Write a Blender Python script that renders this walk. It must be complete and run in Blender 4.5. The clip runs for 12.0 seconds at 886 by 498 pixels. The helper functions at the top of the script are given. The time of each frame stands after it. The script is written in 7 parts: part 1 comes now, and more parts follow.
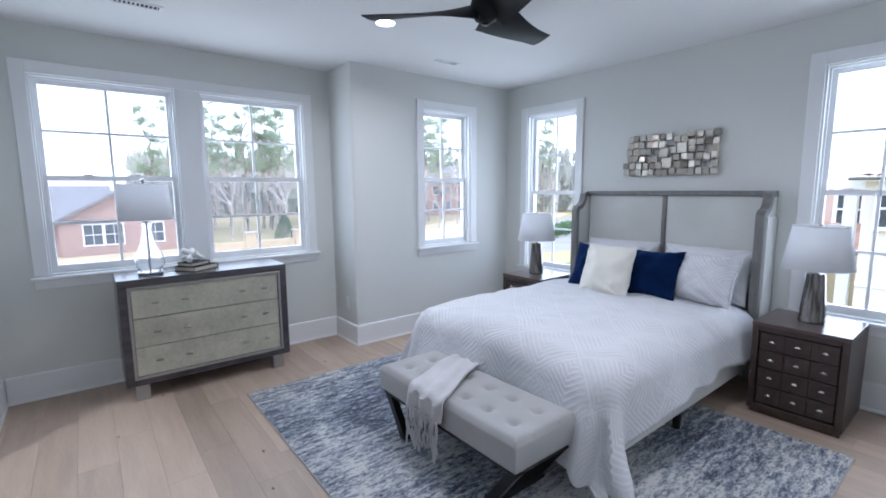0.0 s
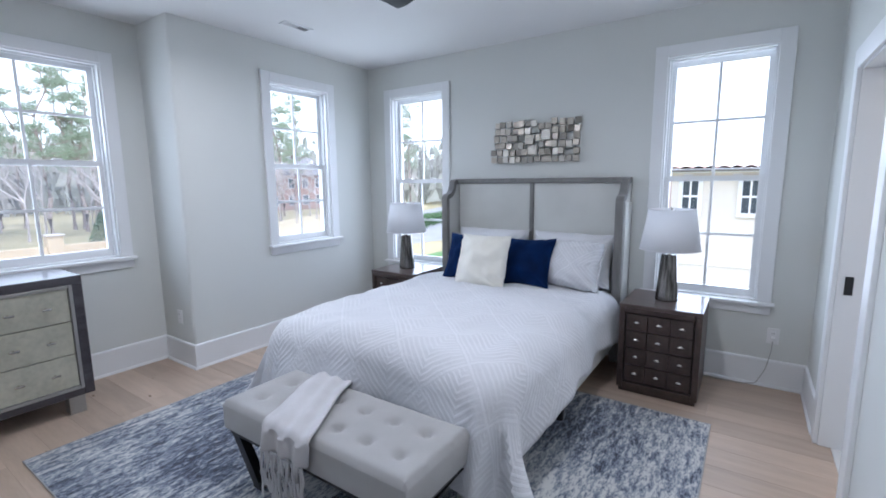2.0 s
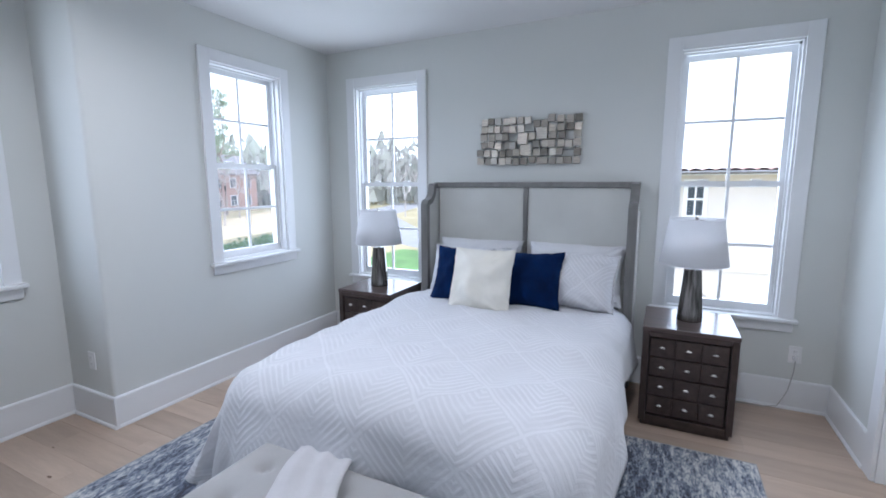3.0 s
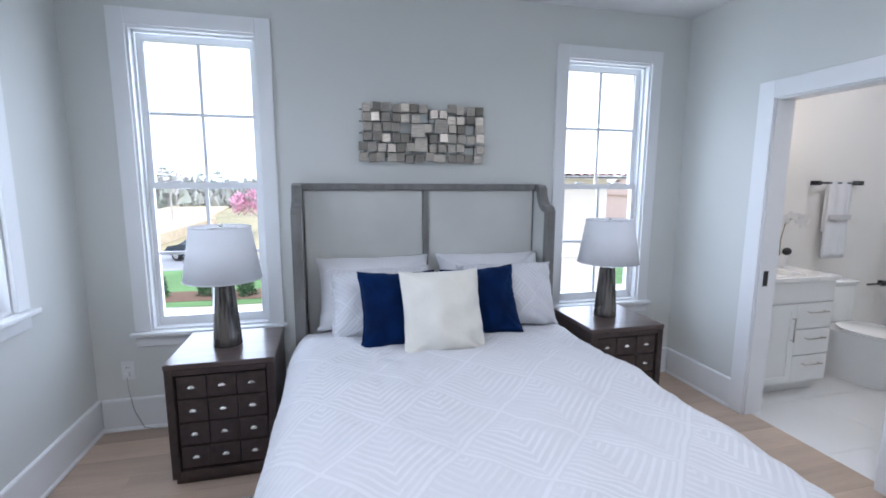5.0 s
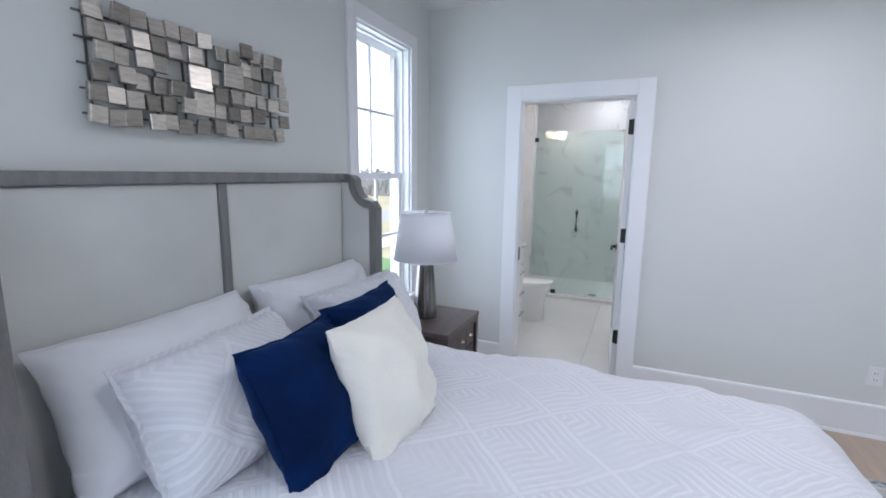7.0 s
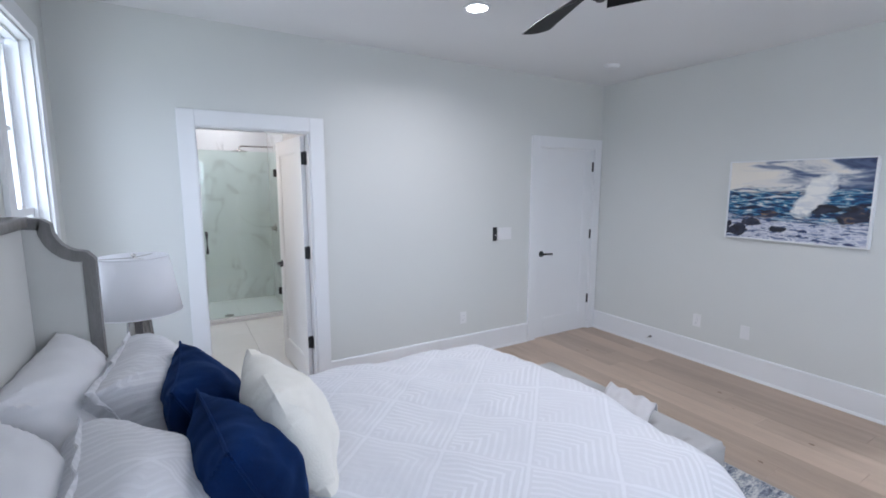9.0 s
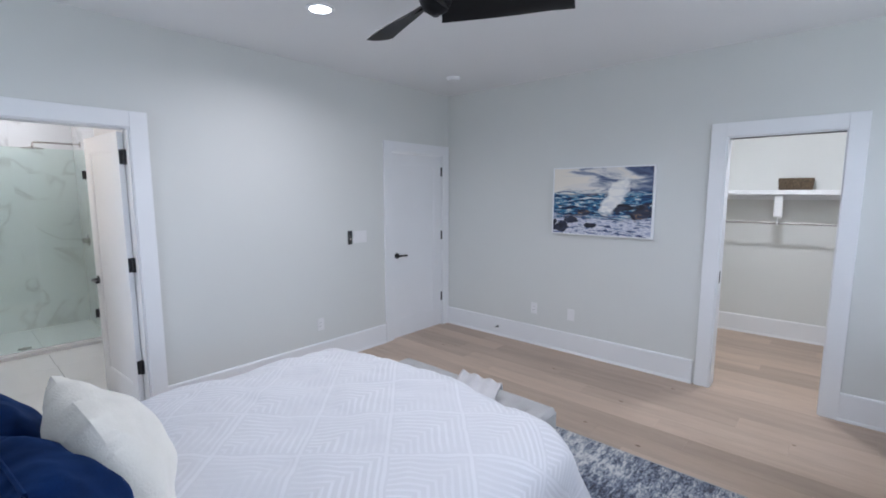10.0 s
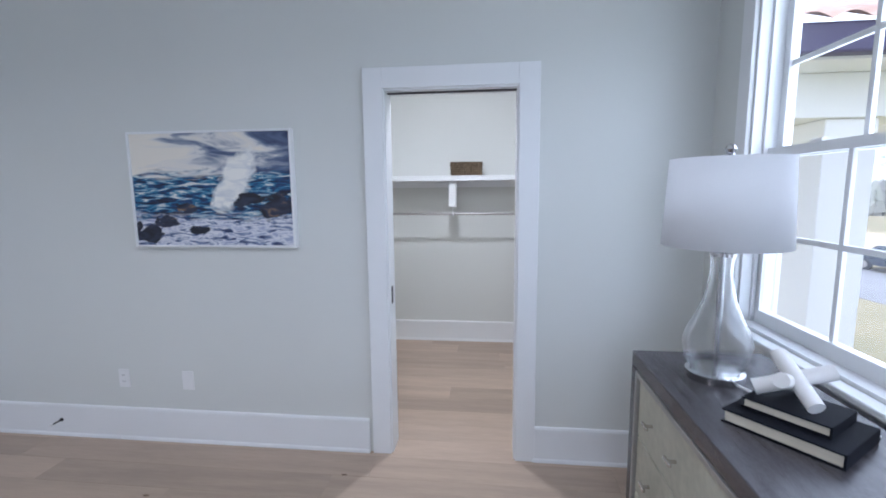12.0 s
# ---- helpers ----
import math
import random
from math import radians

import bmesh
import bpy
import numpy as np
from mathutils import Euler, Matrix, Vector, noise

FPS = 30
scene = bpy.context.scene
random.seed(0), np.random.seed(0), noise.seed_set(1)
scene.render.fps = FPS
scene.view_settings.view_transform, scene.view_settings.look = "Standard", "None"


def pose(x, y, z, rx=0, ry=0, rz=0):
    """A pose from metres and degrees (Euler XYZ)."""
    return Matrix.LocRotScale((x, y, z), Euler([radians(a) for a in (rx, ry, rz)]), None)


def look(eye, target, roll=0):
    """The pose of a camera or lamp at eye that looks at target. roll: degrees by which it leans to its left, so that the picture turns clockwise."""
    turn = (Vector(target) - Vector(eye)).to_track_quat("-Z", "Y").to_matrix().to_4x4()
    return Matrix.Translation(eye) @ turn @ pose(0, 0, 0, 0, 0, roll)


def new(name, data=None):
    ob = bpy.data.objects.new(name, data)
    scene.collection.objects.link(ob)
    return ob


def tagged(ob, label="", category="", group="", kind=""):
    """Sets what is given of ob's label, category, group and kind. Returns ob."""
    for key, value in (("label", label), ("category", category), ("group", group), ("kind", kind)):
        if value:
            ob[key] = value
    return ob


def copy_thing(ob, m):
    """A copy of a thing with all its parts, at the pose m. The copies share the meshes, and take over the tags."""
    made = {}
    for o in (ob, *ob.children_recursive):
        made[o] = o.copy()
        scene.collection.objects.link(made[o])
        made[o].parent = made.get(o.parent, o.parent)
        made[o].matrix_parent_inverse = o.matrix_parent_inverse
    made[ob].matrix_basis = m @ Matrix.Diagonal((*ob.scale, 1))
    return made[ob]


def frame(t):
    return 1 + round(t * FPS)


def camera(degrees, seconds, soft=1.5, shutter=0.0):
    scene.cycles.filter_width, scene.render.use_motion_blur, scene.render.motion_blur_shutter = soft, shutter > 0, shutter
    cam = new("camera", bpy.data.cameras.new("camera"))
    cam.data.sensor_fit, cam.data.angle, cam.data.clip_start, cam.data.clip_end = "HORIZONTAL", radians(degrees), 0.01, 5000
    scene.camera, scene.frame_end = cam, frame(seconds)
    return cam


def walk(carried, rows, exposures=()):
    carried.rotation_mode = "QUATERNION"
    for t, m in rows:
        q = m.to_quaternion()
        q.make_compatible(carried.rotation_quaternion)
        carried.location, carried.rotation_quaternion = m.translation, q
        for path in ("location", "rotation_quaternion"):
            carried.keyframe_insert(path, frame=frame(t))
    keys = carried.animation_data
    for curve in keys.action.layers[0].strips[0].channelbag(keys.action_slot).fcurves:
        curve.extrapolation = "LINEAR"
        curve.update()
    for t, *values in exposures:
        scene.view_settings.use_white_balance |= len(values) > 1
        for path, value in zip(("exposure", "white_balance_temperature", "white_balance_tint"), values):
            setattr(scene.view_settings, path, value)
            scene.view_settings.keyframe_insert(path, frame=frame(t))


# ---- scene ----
cam = camera(89.0, 12.0, soft=1.8)
EXPO, SKY_POWER = 0.285, 6.4
PATH = [
    (0, (0.264, 0.44, 1.551), (1.494, 1.996, 1.29), -0.45),
    (0.5, (0.238, 0.447, 1.503), (1.647, 1.84, 1.236), -0.55),
    (1, (0.225, 0.46, 1.462), (1.744, 1.733, 1.189), -0.65),
    (1.5, (0.291, 0.542, 1.464), (1.872, 1.734, 1.181), -0.65),
    (2, (0.537, 0.769, 1.498), (2.173, 1.881, 1.204), -0.5),
    (2.5, (0.736, 1.016, 1.516), (2.438, 2.021, 1.212), -0.45),
    (2.7, (0.786, 1.162, 1.531), (2.514, 2.122, 1.228), -0.4),
    (4.3, (1.072, 2.434, 1.515), (3.049, 2.581, 1.251), 0.3),
    (4.5, (1.169, 2.58, 1.526), (3.15, 2.569, 1.251), 0.2),
    (5, (1.421, 2.993, 1.528), (3.343, 2.522, 1.24), 0.25),
    (5.5, (1.735, 3.342, 1.517), (3.465, 2.386, 1.212), 0.45),
    (6, (2.122, 3.558, 1.503), (3.561, 2.205, 1.184), 0.45),
    (6.5, (2.444, 3.673, 1.526), (3.557, 2.046, 1.193), 0.7),
    (6.7, (2.612, 3.654, 1.524), (3.607, 1.951, 1.19), 0.7),
    (8.3, (3.69, 3.817, 1.618), (3.234, 1.894, 1.318), 0.5),
    (8.5, (3.778, 3.824, 1.63), (3.131, 1.953, 1.34), 0.4),
    (9, (3.846, 3.907, 1.645), (2.838, 2.202, 1.369), 0.1),
    (9.5, (3.85, 3.942, 1.627), (2.568, 2.43, 1.363), 0.0),
    (10, (3.848, 3.969, 1.619), (2.363, 2.652, 1.37), -0.0),
    (10.5, (3.807, 3.966, 1.644), (2.147, 2.878, 1.397), -0.4),
    (11, (3.449, 3.99, 1.602), (1.655, 3.139, 1.362), -0.45),
    (11.5, (2.869, 3.93, 1.568), (0.95, 3.426, 1.313), -0.4),
    (12, (2.088, 3.823, 1.527), (0.117, 3.601, 1.262), -0.55),
]
walk(cam, [(t, look(eye, target, roll)) for t, eye, target, roll in PATH],
     [(0.0, EXPO + 0.05, 5400, 13), (2.5, EXPO + 0.05, 5400, 13), (4.5, EXPO, 5420, 13), (5.5, EXPO + 0.02, 5500, 14), (6.0, EXPO - 0.2, 5480, 14), (6.5, EXPO - 0.08, 5520, 14), (8.5, EXPO + 0.02, 5600, 14), (10.5, EXPO - 0.06, 5600, 14), (12.0, EXPO - 0.06, 5400, 14)])

# ---- world, sun and lamps ----
world = bpy.data.worlds.new("overcast_sky")
scene.world = world
world.use_nodes = True
wn = world.node_tree.nodes
sky = wn.new("ShaderNodeTexSky")
sky.sky_type = "NISHITA"
sky.sun_disc = False
sky.sun_elevation, sky.sun_rotation = radians(50), radians(160)
sky.dust_density, sky.air_density = 4.0, 1.0
haze = wn.new("ShaderNodeMixRGB")
haze.inputs[0].default_value = 0.8
haze.inputs[2].default_value = (20.0, 20.5, 21.3, 1)
world.node_tree.links.new(sky.outputs[0], haze.inputs[1])
world.node_tree.links.new(haze.outputs[0], wn["Background"].inputs[0])
wn["Background"].inputs[1].default_value = 0.12


def lamp(name, kind, m, power, color=(1, 1, 1), **kw):
    data = bpy.data.lights.new(name, kind)
    data.energy, data.color = power, color
    ob = new(name, data)
    ob.matrix_world = m
    if kind == "AREA":
        data.shape, data.size, data.size_y = kw["shape"], kw["size"], kw["size_y"]
        data.spread = radians(kw.get("spread", 180))
    if kind == "SUN":
        data.angle = radians(kw["angle"])
    if kind == "POINT":
        data.shadow_soft_size = kw["size"]
    return ob


lamp("sun", "SUN", look((0, 0, 30), (6, 14, 0)), 2.2, (1, 0.96, 0.9), angle=12)

# skylight in the window openings: centre, target, width, height
DAY = (0.86, 0.93, 1.0)
SKYLIGHT = [
    ((0.47, 5.07, 1.66), (0.47, 0, 1.3), 0.85, 1.45),
    ((1.57, 5.07, 1.66), (1.57, 0, 1.3), 0.85, 1.45),
    ((3.485, 4.595, 1.66), (3.485, 0, 1.3), 0.65, 1.45),
    ((4.615, 3.75, 1.51), (0, 3.75, 1.1), 0.65, 1.75),
    ((4.615, 1.017, 1.51), (0, 1.017, 1.1), 0.65, 1.75),
]
for eye, aim, w, h in SKYLIGHT:
    lamp("window_skylight", "AREA", look(eye, aim), SKY_POWER * w * h, DAY, shape="RECTANGLE", size=w, size_y=h, spread=170 if aim[1] == 0 else 162)
for x, y in ((2.07, 3.37), (2.15, 1.45)):
    lamp("downlight_lamp", "AREA", look((x, y, 2.728), (x, y, 0)), 12, (1, 0.93, 0.86), shape="DISK", size=0.11, size_y=0.11, spread=160)
# two unseen fill lamps, added to brighten the bathroom and the shower
lamp("bath_downlight_lamp", "AREA", look((3.5, -1.0, 2.73), (3.5, -1.0, 0)), 5.5, (1, 0.94, 0.87), shape="DISK", size=0.12, size_y=0.12)
lamp("shower_downlight_lamp", "AREA", look((3.3, -2.6, 2.73), (3.3, -2.6, 0)), 6, (1, 0.95, 0.9), shape="DISK", size=0.12, size_y=0.12)
# unseen fill lamp, set forward so the shelf throws less shadow
lamp("closet_lamp", "AREA", look((-0.85, 3.5, 2.73), (-0.85, 3.5, 0)), 22, (1, 0.95, 0.89), shape="DISK", size=0.14, size_y=0.14)


# ---- materials ----
def mat(name, col, rough=0.5, metal=0.0, var=0.08, scale=6.0, bump=0.0, bscale=90.0, stretch=(1, 1, 1), rand=0.0, col2=None,
        sheen=0.0, coat=0.0, fine=0.5, sub=0.0):
    """Colour with broad and fine variation, roughness, relief; rand varies it from piece to piece."""
    m = bpy.data.materials.new(name)
    m.use_nodes = True
    n, l = m.node_tree.nodes, m.node_tree.links
    b = n["Principled BSDF"]
    tc, mp = n.new("ShaderNodeTexCoord"), n.new("ShaderNodeMapping")
    mp.inputs["Scale"].default_value = stretch
    l.new(tc.outputs["Object"], mp.inputs[0])
    if rand:
        pick, jump = n.new("ShaderNodeObjectInfo"), n.new("ShaderNodeMath")
        jump.operation, jump.inputs[1].default_value = "MULTIPLY", 57.0
        l.new(pick.outputs["Random"], jump.inputs[0])
        l.new(jump.outputs[0], mp.inputs["Location"])
    big, small = n.new("ShaderNodeTexNoise"), n.new("ShaderNodeTexNoise")
    big.inputs["Scale"].default_value, big.inputs["Detail"].default_value = scale, 4
    small.inputs["Scale"].default_value, small.inputs["Detail"].default_value = bscale, 3
    l.new(mp.outputs[0], big.inputs[0])
    l.new(mp.outputs[0], small.inputs[0])
    add = n.new("ShaderNodeMath")
    add.operation = "MULTIPLY_ADD"
    add.inputs[1].default_value = fine
    l.new(small.outputs[0], add.inputs[0])
    l.new(big.outputs[0], add.inputs[2])
    ramp = n.new("ShaderNodeValToRGB")
    c2 = col2 or tuple(min(1, c * (1 + var)) for c in col)
    c1 = tuple(c * (1 - var) for c in col)
    e = ramp.color_ramp.elements
    mid = 0.5 + 0.5 * fine
    e[0].position, e[0].color = mid - 0.22, (*c1, 1)
    e[1].position, e[1].color = mid + 0.22, (*c2, 1)
    l.new(add.outputs[0], ramp.inputs[0])
    out = ramp.outputs[0]
    if rand:
        oi, hsv, mr = n.new("ShaderNodeObjectInfo"), n.new("ShaderNodeHueSaturation"), n.new("ShaderNodeMapRange")
        mr.inputs["To Min"].default_value, mr.inputs["To Max"].default_value = 1 - rand, 1 + rand
        l.new(oi.outputs["Random"], mr.inputs[0])
        l.new(mr.outputs[0], hsv.inputs["Value"])
        l.new(out, hsv.inputs["Color"])
        out = hsv.outputs[0]
    l.new(out, b.inputs["Base Color"])
    b.inputs["Roughness"].default_value, b.inputs["Metallic"].default_value = rough, metal
    b.inputs["Sheen Weight"].default_value, b.inputs["Coat Weight"].default_value = sheen, coat
    if bump:
        bp = n.new("ShaderNodeBump")
        bp.inputs["Strength"].default_value, bp.inputs["Distance"].default_value = min(1, bump), 0.004
        l.new(add.outputs[0], bp.inputs["Height"])
        l.new(bp.outputs[0], b.inputs["Normal"])
    return m


def glass_mat(name, tint=(1, 1, 1), rough=0.0, ior=1.45):
    m = bpy.data.materials.new(name)
    m.use_nodes = True
    b = m.node_tree.nodes["Principled BSDF"]
    b.inputs["Base Color"].default_value = (*tint, 1)
    b.inputs["Transmission Weight"].default_value, b.inputs["Roughness"].default_value, b.inputs["IOR"].default_value = 1, rough, ior
    return m


def glow(name, col, strength):
    m = bpy.data.materials.new(name)
    m.use_nodes = True
    b = m.node_tree.nodes["Principled BSDF"]
    b.inputs["Base Color"].default_value = (0.8, 0.8, 0.8, 1)
    b.inputs["Emission Color"].default_value, b.inputs["Emission Strength"].default_value = (*col, 1), strength
    return m


WALL = mat("wall_paint", (0.684, 0.697, 0.672), 0.75, var=0.012, scale=1.2, bump=0.05, bscale=260, fine=0.2)
CEIL = mat("ceiling_paint", (0.80, 0.80, 0.80), 0.85, var=0.01, scale=1, bump=0.05, bscale=300, fine=0.2)
TRIM = mat("trim_paint", (0.82, 0.83, 0.84), 0.35, var=0.012, scale=3, fine=0.2)
BATHWALL = mat("bath_wall_paint", (0.76, 0.74, 0.71), 0.7, var=0.012, scale=1.2, fine=0.2)
OAK = mat("oak_planks", (0.475, 0.37, 0.285), 0.45, var=0.10, scale=2.2, bump=0.10, bscale=16, stretch=(7, 0.7, 1), rand=0.15, fine=0.45)
KNOT = mat("oak_knot", (0.16, 0.10, 0.06), 0.5, var=0.3, scale=40)
SEAM = mat("floor_seam", (0.22, 0.16, 0.12), 0.8)
BLACK = mat("black_hardware_and_gap_shade", (0.012, 0.012, 0.013), 0.35, var=0.1)
FANBLACK = mat("fan_charcoal", (0.005, 0.005, 0.006), 0.55, var=0.15, scale=9)
FANBLACK.node_tree.nodes["Principled BSDF"].inputs["Specular IOR Level"].default_value = 0.25
CHROME = mat("chrome", (0.55, 0.55, 0.56), 0.16, 1.0, var=0.02)
NICKEL = mat("brushed_nickel", (0.58, 0.55, 0.51), 0.26, 1.0, var=0.05, scale=20)
DARKWOOD = mat("espresso_wood", (0.046, 0.031, 0.027), 0.36, var=0.3, scale=4, bump=0.1, bscale=60, stretch=(1, 6, 6), fine=0.7)
DARKTOP = mat("espresso_top", (0.075, 0.052, 0.046), 0.28, var=0.25, scale=4, bscale=50, stretch=(6, 1, 6), coat=0.25, fine=0.7)
GREYWOOD = mat("grey_stained_wood", (0.058, 0.053, 0.059), 0.24, var=0.28, scale=5, bump=0.12, bscale=70, stretch=(1, 6, 5), fine=0.7)
PALEFRONT = mat("pale_veneer", (0.43, 0.42, 0.34), 0.42, var=0.16, scale=5, bscale=35, rand=0.05, fine=0.6)
PALETRIM = mat("champagne_trim", (0.36, 0.35, 0.33), 0.35, 0.6, var=0.06)
HBFAB = mat("headboard_fabric", (0.585, 0.59, 0.565), 0.85, var=0.06, scale=3, bump=0.3, bscale=420, sheen=0.4)
HBWOOD = mat("headboard_wood", (0.19, 0.185, 0.18), 0.45, var=0.2, scale=5, bscale=60, stretch=(5, 5, 1))
PIPING = mat("light_binding", (0.62, 0.62, 0.60), 0.6, var=0.05)
LINEN = mat("bench_linen", (0.385, 0.38, 0.375), 0.9, var=0.07, scale=5, bump=0.35, bscale=420, sheen=0.3)
WHITECLOTH = mat("white_cotton", (0.69, 0.695, 0.72), 0.9, var=0.025, scale=5, bump=0.2, bscale=300, sheen=0.2)
CREAM = mat("cream_boucle", (0.74, 0.72, 0.65), 0.95, var=0.04, scale=9, bump=0.8, bscale=170, sheen=0.4)
NAVY = mat("navy_velvet", (0.0012, 0.011, 0.052), 0.9, var=0.4, scale=7, bump=0.2, bscale=260, sheen=0.25)
NAVY.node_tree.nodes["Principled BSDF"].inputs["Sheen Tint"].default_value = (0.05, 0.16, 0.5, 1)
NAVY.node_tree.nodes["Principled BSDF"].inputs["Specular IOR Level"].default_value = 0.12
THROW = mat("throw_knit", (0.54, 0.53, 0.54), 0.95, var=0.06, scale=8, bump=0.6, bscale=190, sheen=0.3)
GUN = mat("antiqued_mercury_glass", (0.17, 0.16, 0.15), 0.17, 0.95, var=0.6, scale=26, bump=0.2, bscale=60, stretch=(1, 1, 0.10), fine=0.8)
BLOCK = mat("brushed_metal_block", (0.46, 0.425, 0.375), 0.32, 0.85, var=0.2, scale=18, rand=0.5, stretch=(1, 1, 5))
BACKBAR = mat("dark_steel", (0.16, 0.155, 0.15), 0.5, 0.7)
PLATE = mat("white_plastic", (0.80, 0.80, 0.80), 0.4, var=0.01)
# shade of vent gaps, socket slots and track slot, put into a dark colour
VENTDARK = mat("gap_shade", (0.05, 0.05, 0.055), 0.9)
NAVYBOOK = mat("navy_book_cloth", (0.004, 0.005, 0.010), 0.75, var=0.2, bump=0.2, bscale=300)
NAVYBOOK.node_tree.nodes["Principled BSDF"].inputs["Specular IOR Level"].default_value = 0.2
PAGES = mat("book_pages", (0.62, 0.57, 0.47), 0.85, var=0.08, scale=3, stretch=(1, 1, 120))
CERAMIC = mat("matte_white_ceramic", (0.78, 0.77, 0.76), 0.5, var=0.03)
PORCELAIN = mat("porcelain", (0.82, 0.82, 0.81), 0.12, var=0.01, coat=0.4)
WICKER = mat("wicker", (0.12, 0.085, 0.05), 0.8, var=0.4, scale=40, bump=0.8, bscale=120)
GLASS = glass_mat("window_glass", (1, 1, 1), 0, 1.45)
SHOWERGLASS = glass_mat("shower_glass", (0.82, 0.93, 0.885), 0, 1.5)
LAMPGLASS = glass_mat("lamp_glass", (0.98, 0.99, 1), 0.02, 1.25)
ln = LAMPGLASS.node_tree.nodes
crackle, relief = ln.new("ShaderNodeTexVoronoi"), ln.new("ShaderNodeBump")
crackle.feature, crackle.inputs["Scale"].default_value = "DISTANCE_TO_EDGE", 55
relief.inputs["Strength"].default_value, relief.inputs["Distance"].default_value = 0.22, 0.002
LAMPGLASS.node_tree.links.new(crackle.outputs["Distance"], relief.inputs["Height"])
LAMPGLASS.node_tree.links.new(relief.outputs[0], ln["Principled BSDF"].inputs["Normal"])
MIRROR = mat("mirror_silver", (0.9, 0.9, 0.9), 0.01, 1.0, var=0)
CABWHITE = mat("cabinet_paint", (0.78, 0.79, 0.78), 0.35, var=0.01)
DOWN = glow("downlight_glow", (1, 0.97, 0.93), 14)
WARMGLOW = glow("vanity_bulb_glow", (1, 0.72, 0.42), 9)


def uv_node(n):
    u = n.new("ShaderNodeUVMap")
    u.uv_map = "UVMap"
    return u


def math_node(n, l, op, a, b=None, c=None):
    x = n.new("ShaderNodeMath")
    x.operation = op
    for k, v in enumerate((a, b, c)):
        if v is None:
            continue
        if isinstance(v, (int, float)):
            x.inputs[k].default_value = v
        else:
            l.new(v, x.inputs[k])
    return x.outputs[0]


def ramp_node(n, l, fac, stops):
    r = n.new("ShaderNodeValToRGB")
    e = r.color_ramp.elements
    while len(e) < len(stops):
        e.new(0.5)
    for k, (p, c) in enumerate(stops):
        e[k].position, e[k].color = p, (*c, 1)
    l.new(fac, r.inputs[0])
    return r.outputs[0]


def quilt_mat(name, cell, stripes):
    """White jacquard: a lattice of diamonds, each filled with nested chevrons, slightly raised."""
    m = bpy.data.materials.new(name)
    m.use_nodes = True
    n, l = m.node_tree.nodes, m.node_tree.links
    b = n["Principled BSDF"]
    sp = n.new("ShaderNodeSeparateXYZ")
    l.new(uv_node(n).outputs[0], sp.inputs[0])
    wob = n.new("ShaderNodeTexNoise")
    wob.inputs["Scale"].default_value = 5
    l.new(uv_node(n).outputs[0], wob.inputs[0])
    x = math_node(n, l, "MULTIPLY_ADD", wob.outputs[0], 0.03, sp.outputs[0])
    y = sp.outputs[1]
    p = math_node(n, l, "DIVIDE", math_node(n, l, "ADD", x, y), cell)
    q = math_node(n, l, "DIVIDE", math_node(n, l, "SUBTRACT", x, y), cell)
    fp, fq = math_node(n, l, "FRACT", p), math_node(n, l, "FRACT", q)
    chev = math_node(n, l, "MAXIMUM", fp, fq)
    wave = math_node(n, l, "MULTIPLY_ADD", math_node(n, l, "SINE", math_node(n, l, "MULTIPLY", chev, stripes * 6.2832)), 0.5, 0.5)
    hi = ramp_node(n, l, wave, [(0.45, (0, 0, 0)), (0.85, (1, 1, 1))])
    edge = math_node(n, l, "MINIMUM", math_node(n, l, "MINIMUM", fp, math_node(n, l, "SUBTRACT", 1, fp)), math_node(n, l, "MINIMUM", fq, math_node(n, l, "SUBTRACT", 1, fq)))
    line = math_node(n, l, "GREATER_THAN", edge, 0.05)
    rib = math_node(n, l, "LESS_THAN", edge, 0.022)
    noi = n.new("ShaderNodeTexNoise")
    noi.inputs["Scale"].default_value, noi.inputs["Detail"].default_value = 240, 2
    l.new(uv_node(n).outputs[0], noi.inputs[0])
    brk = n.new("ShaderNodeTexNoise")
    brk.inputs["Scale"].default_value = 3.2
    l.new(uv_node(n).outputs[0], brk.inputs[0])
    amt = ramp_node(n, l, brk.outputs[0], [(0.35, (0.15, 0.15, 0.15)), (0.62, (0.75, 0.75, 0.75))])
    h = math_node(n, l, "MAXIMUM", math_node(n, l, "MULTIPLY", math_node(n, l, "MULTIPLY", hi, line), amt), math_node(n, l, "MULTIPLY", rib, 0.6))
    h2 = math_node(n, l, "MULTIPLY_ADD", noi.outputs[0], 0.25, h)
    col = ramp_node(n, l, h2, [(0.05, (0.585, 0.59, 0.618)), (0.95, (0.685, 0.69, 0.72))])
    l.new(col, b.inputs["Base Color"])
    b.inputs["Roughness"].default_value, b.inputs["Sheen Weight"].default_value = 0.9, 0.25
    bp = n.new("ShaderNodeBump")
    bp.inputs["Strength"].default_value, bp.inputs["Distance"].default_value = 0.42, 0.006
    puck = n.new("ShaderNodeTexNoise")
    puck.inputs["Scale"].default_value, puck.inputs["Detail"].default_value, puck.inputs["Distortion"].default_value = 17, 4, 0.6
    l.new(uv_node(n).outputs[0], puck.inputs[0])
    l.new(math_node(n, l, "MULTIPLY_ADD", puck.outputs[0], 2.2, h2), bp.inputs["Height"])
    l.new(bp.outputs[0], b.inputs["Normal"])
    return m


QUILT = quilt_mat("quilted_jacquard", 0.42, 11)
SHAM = quilt_mat("sham_jacquard", 0.36, 12)


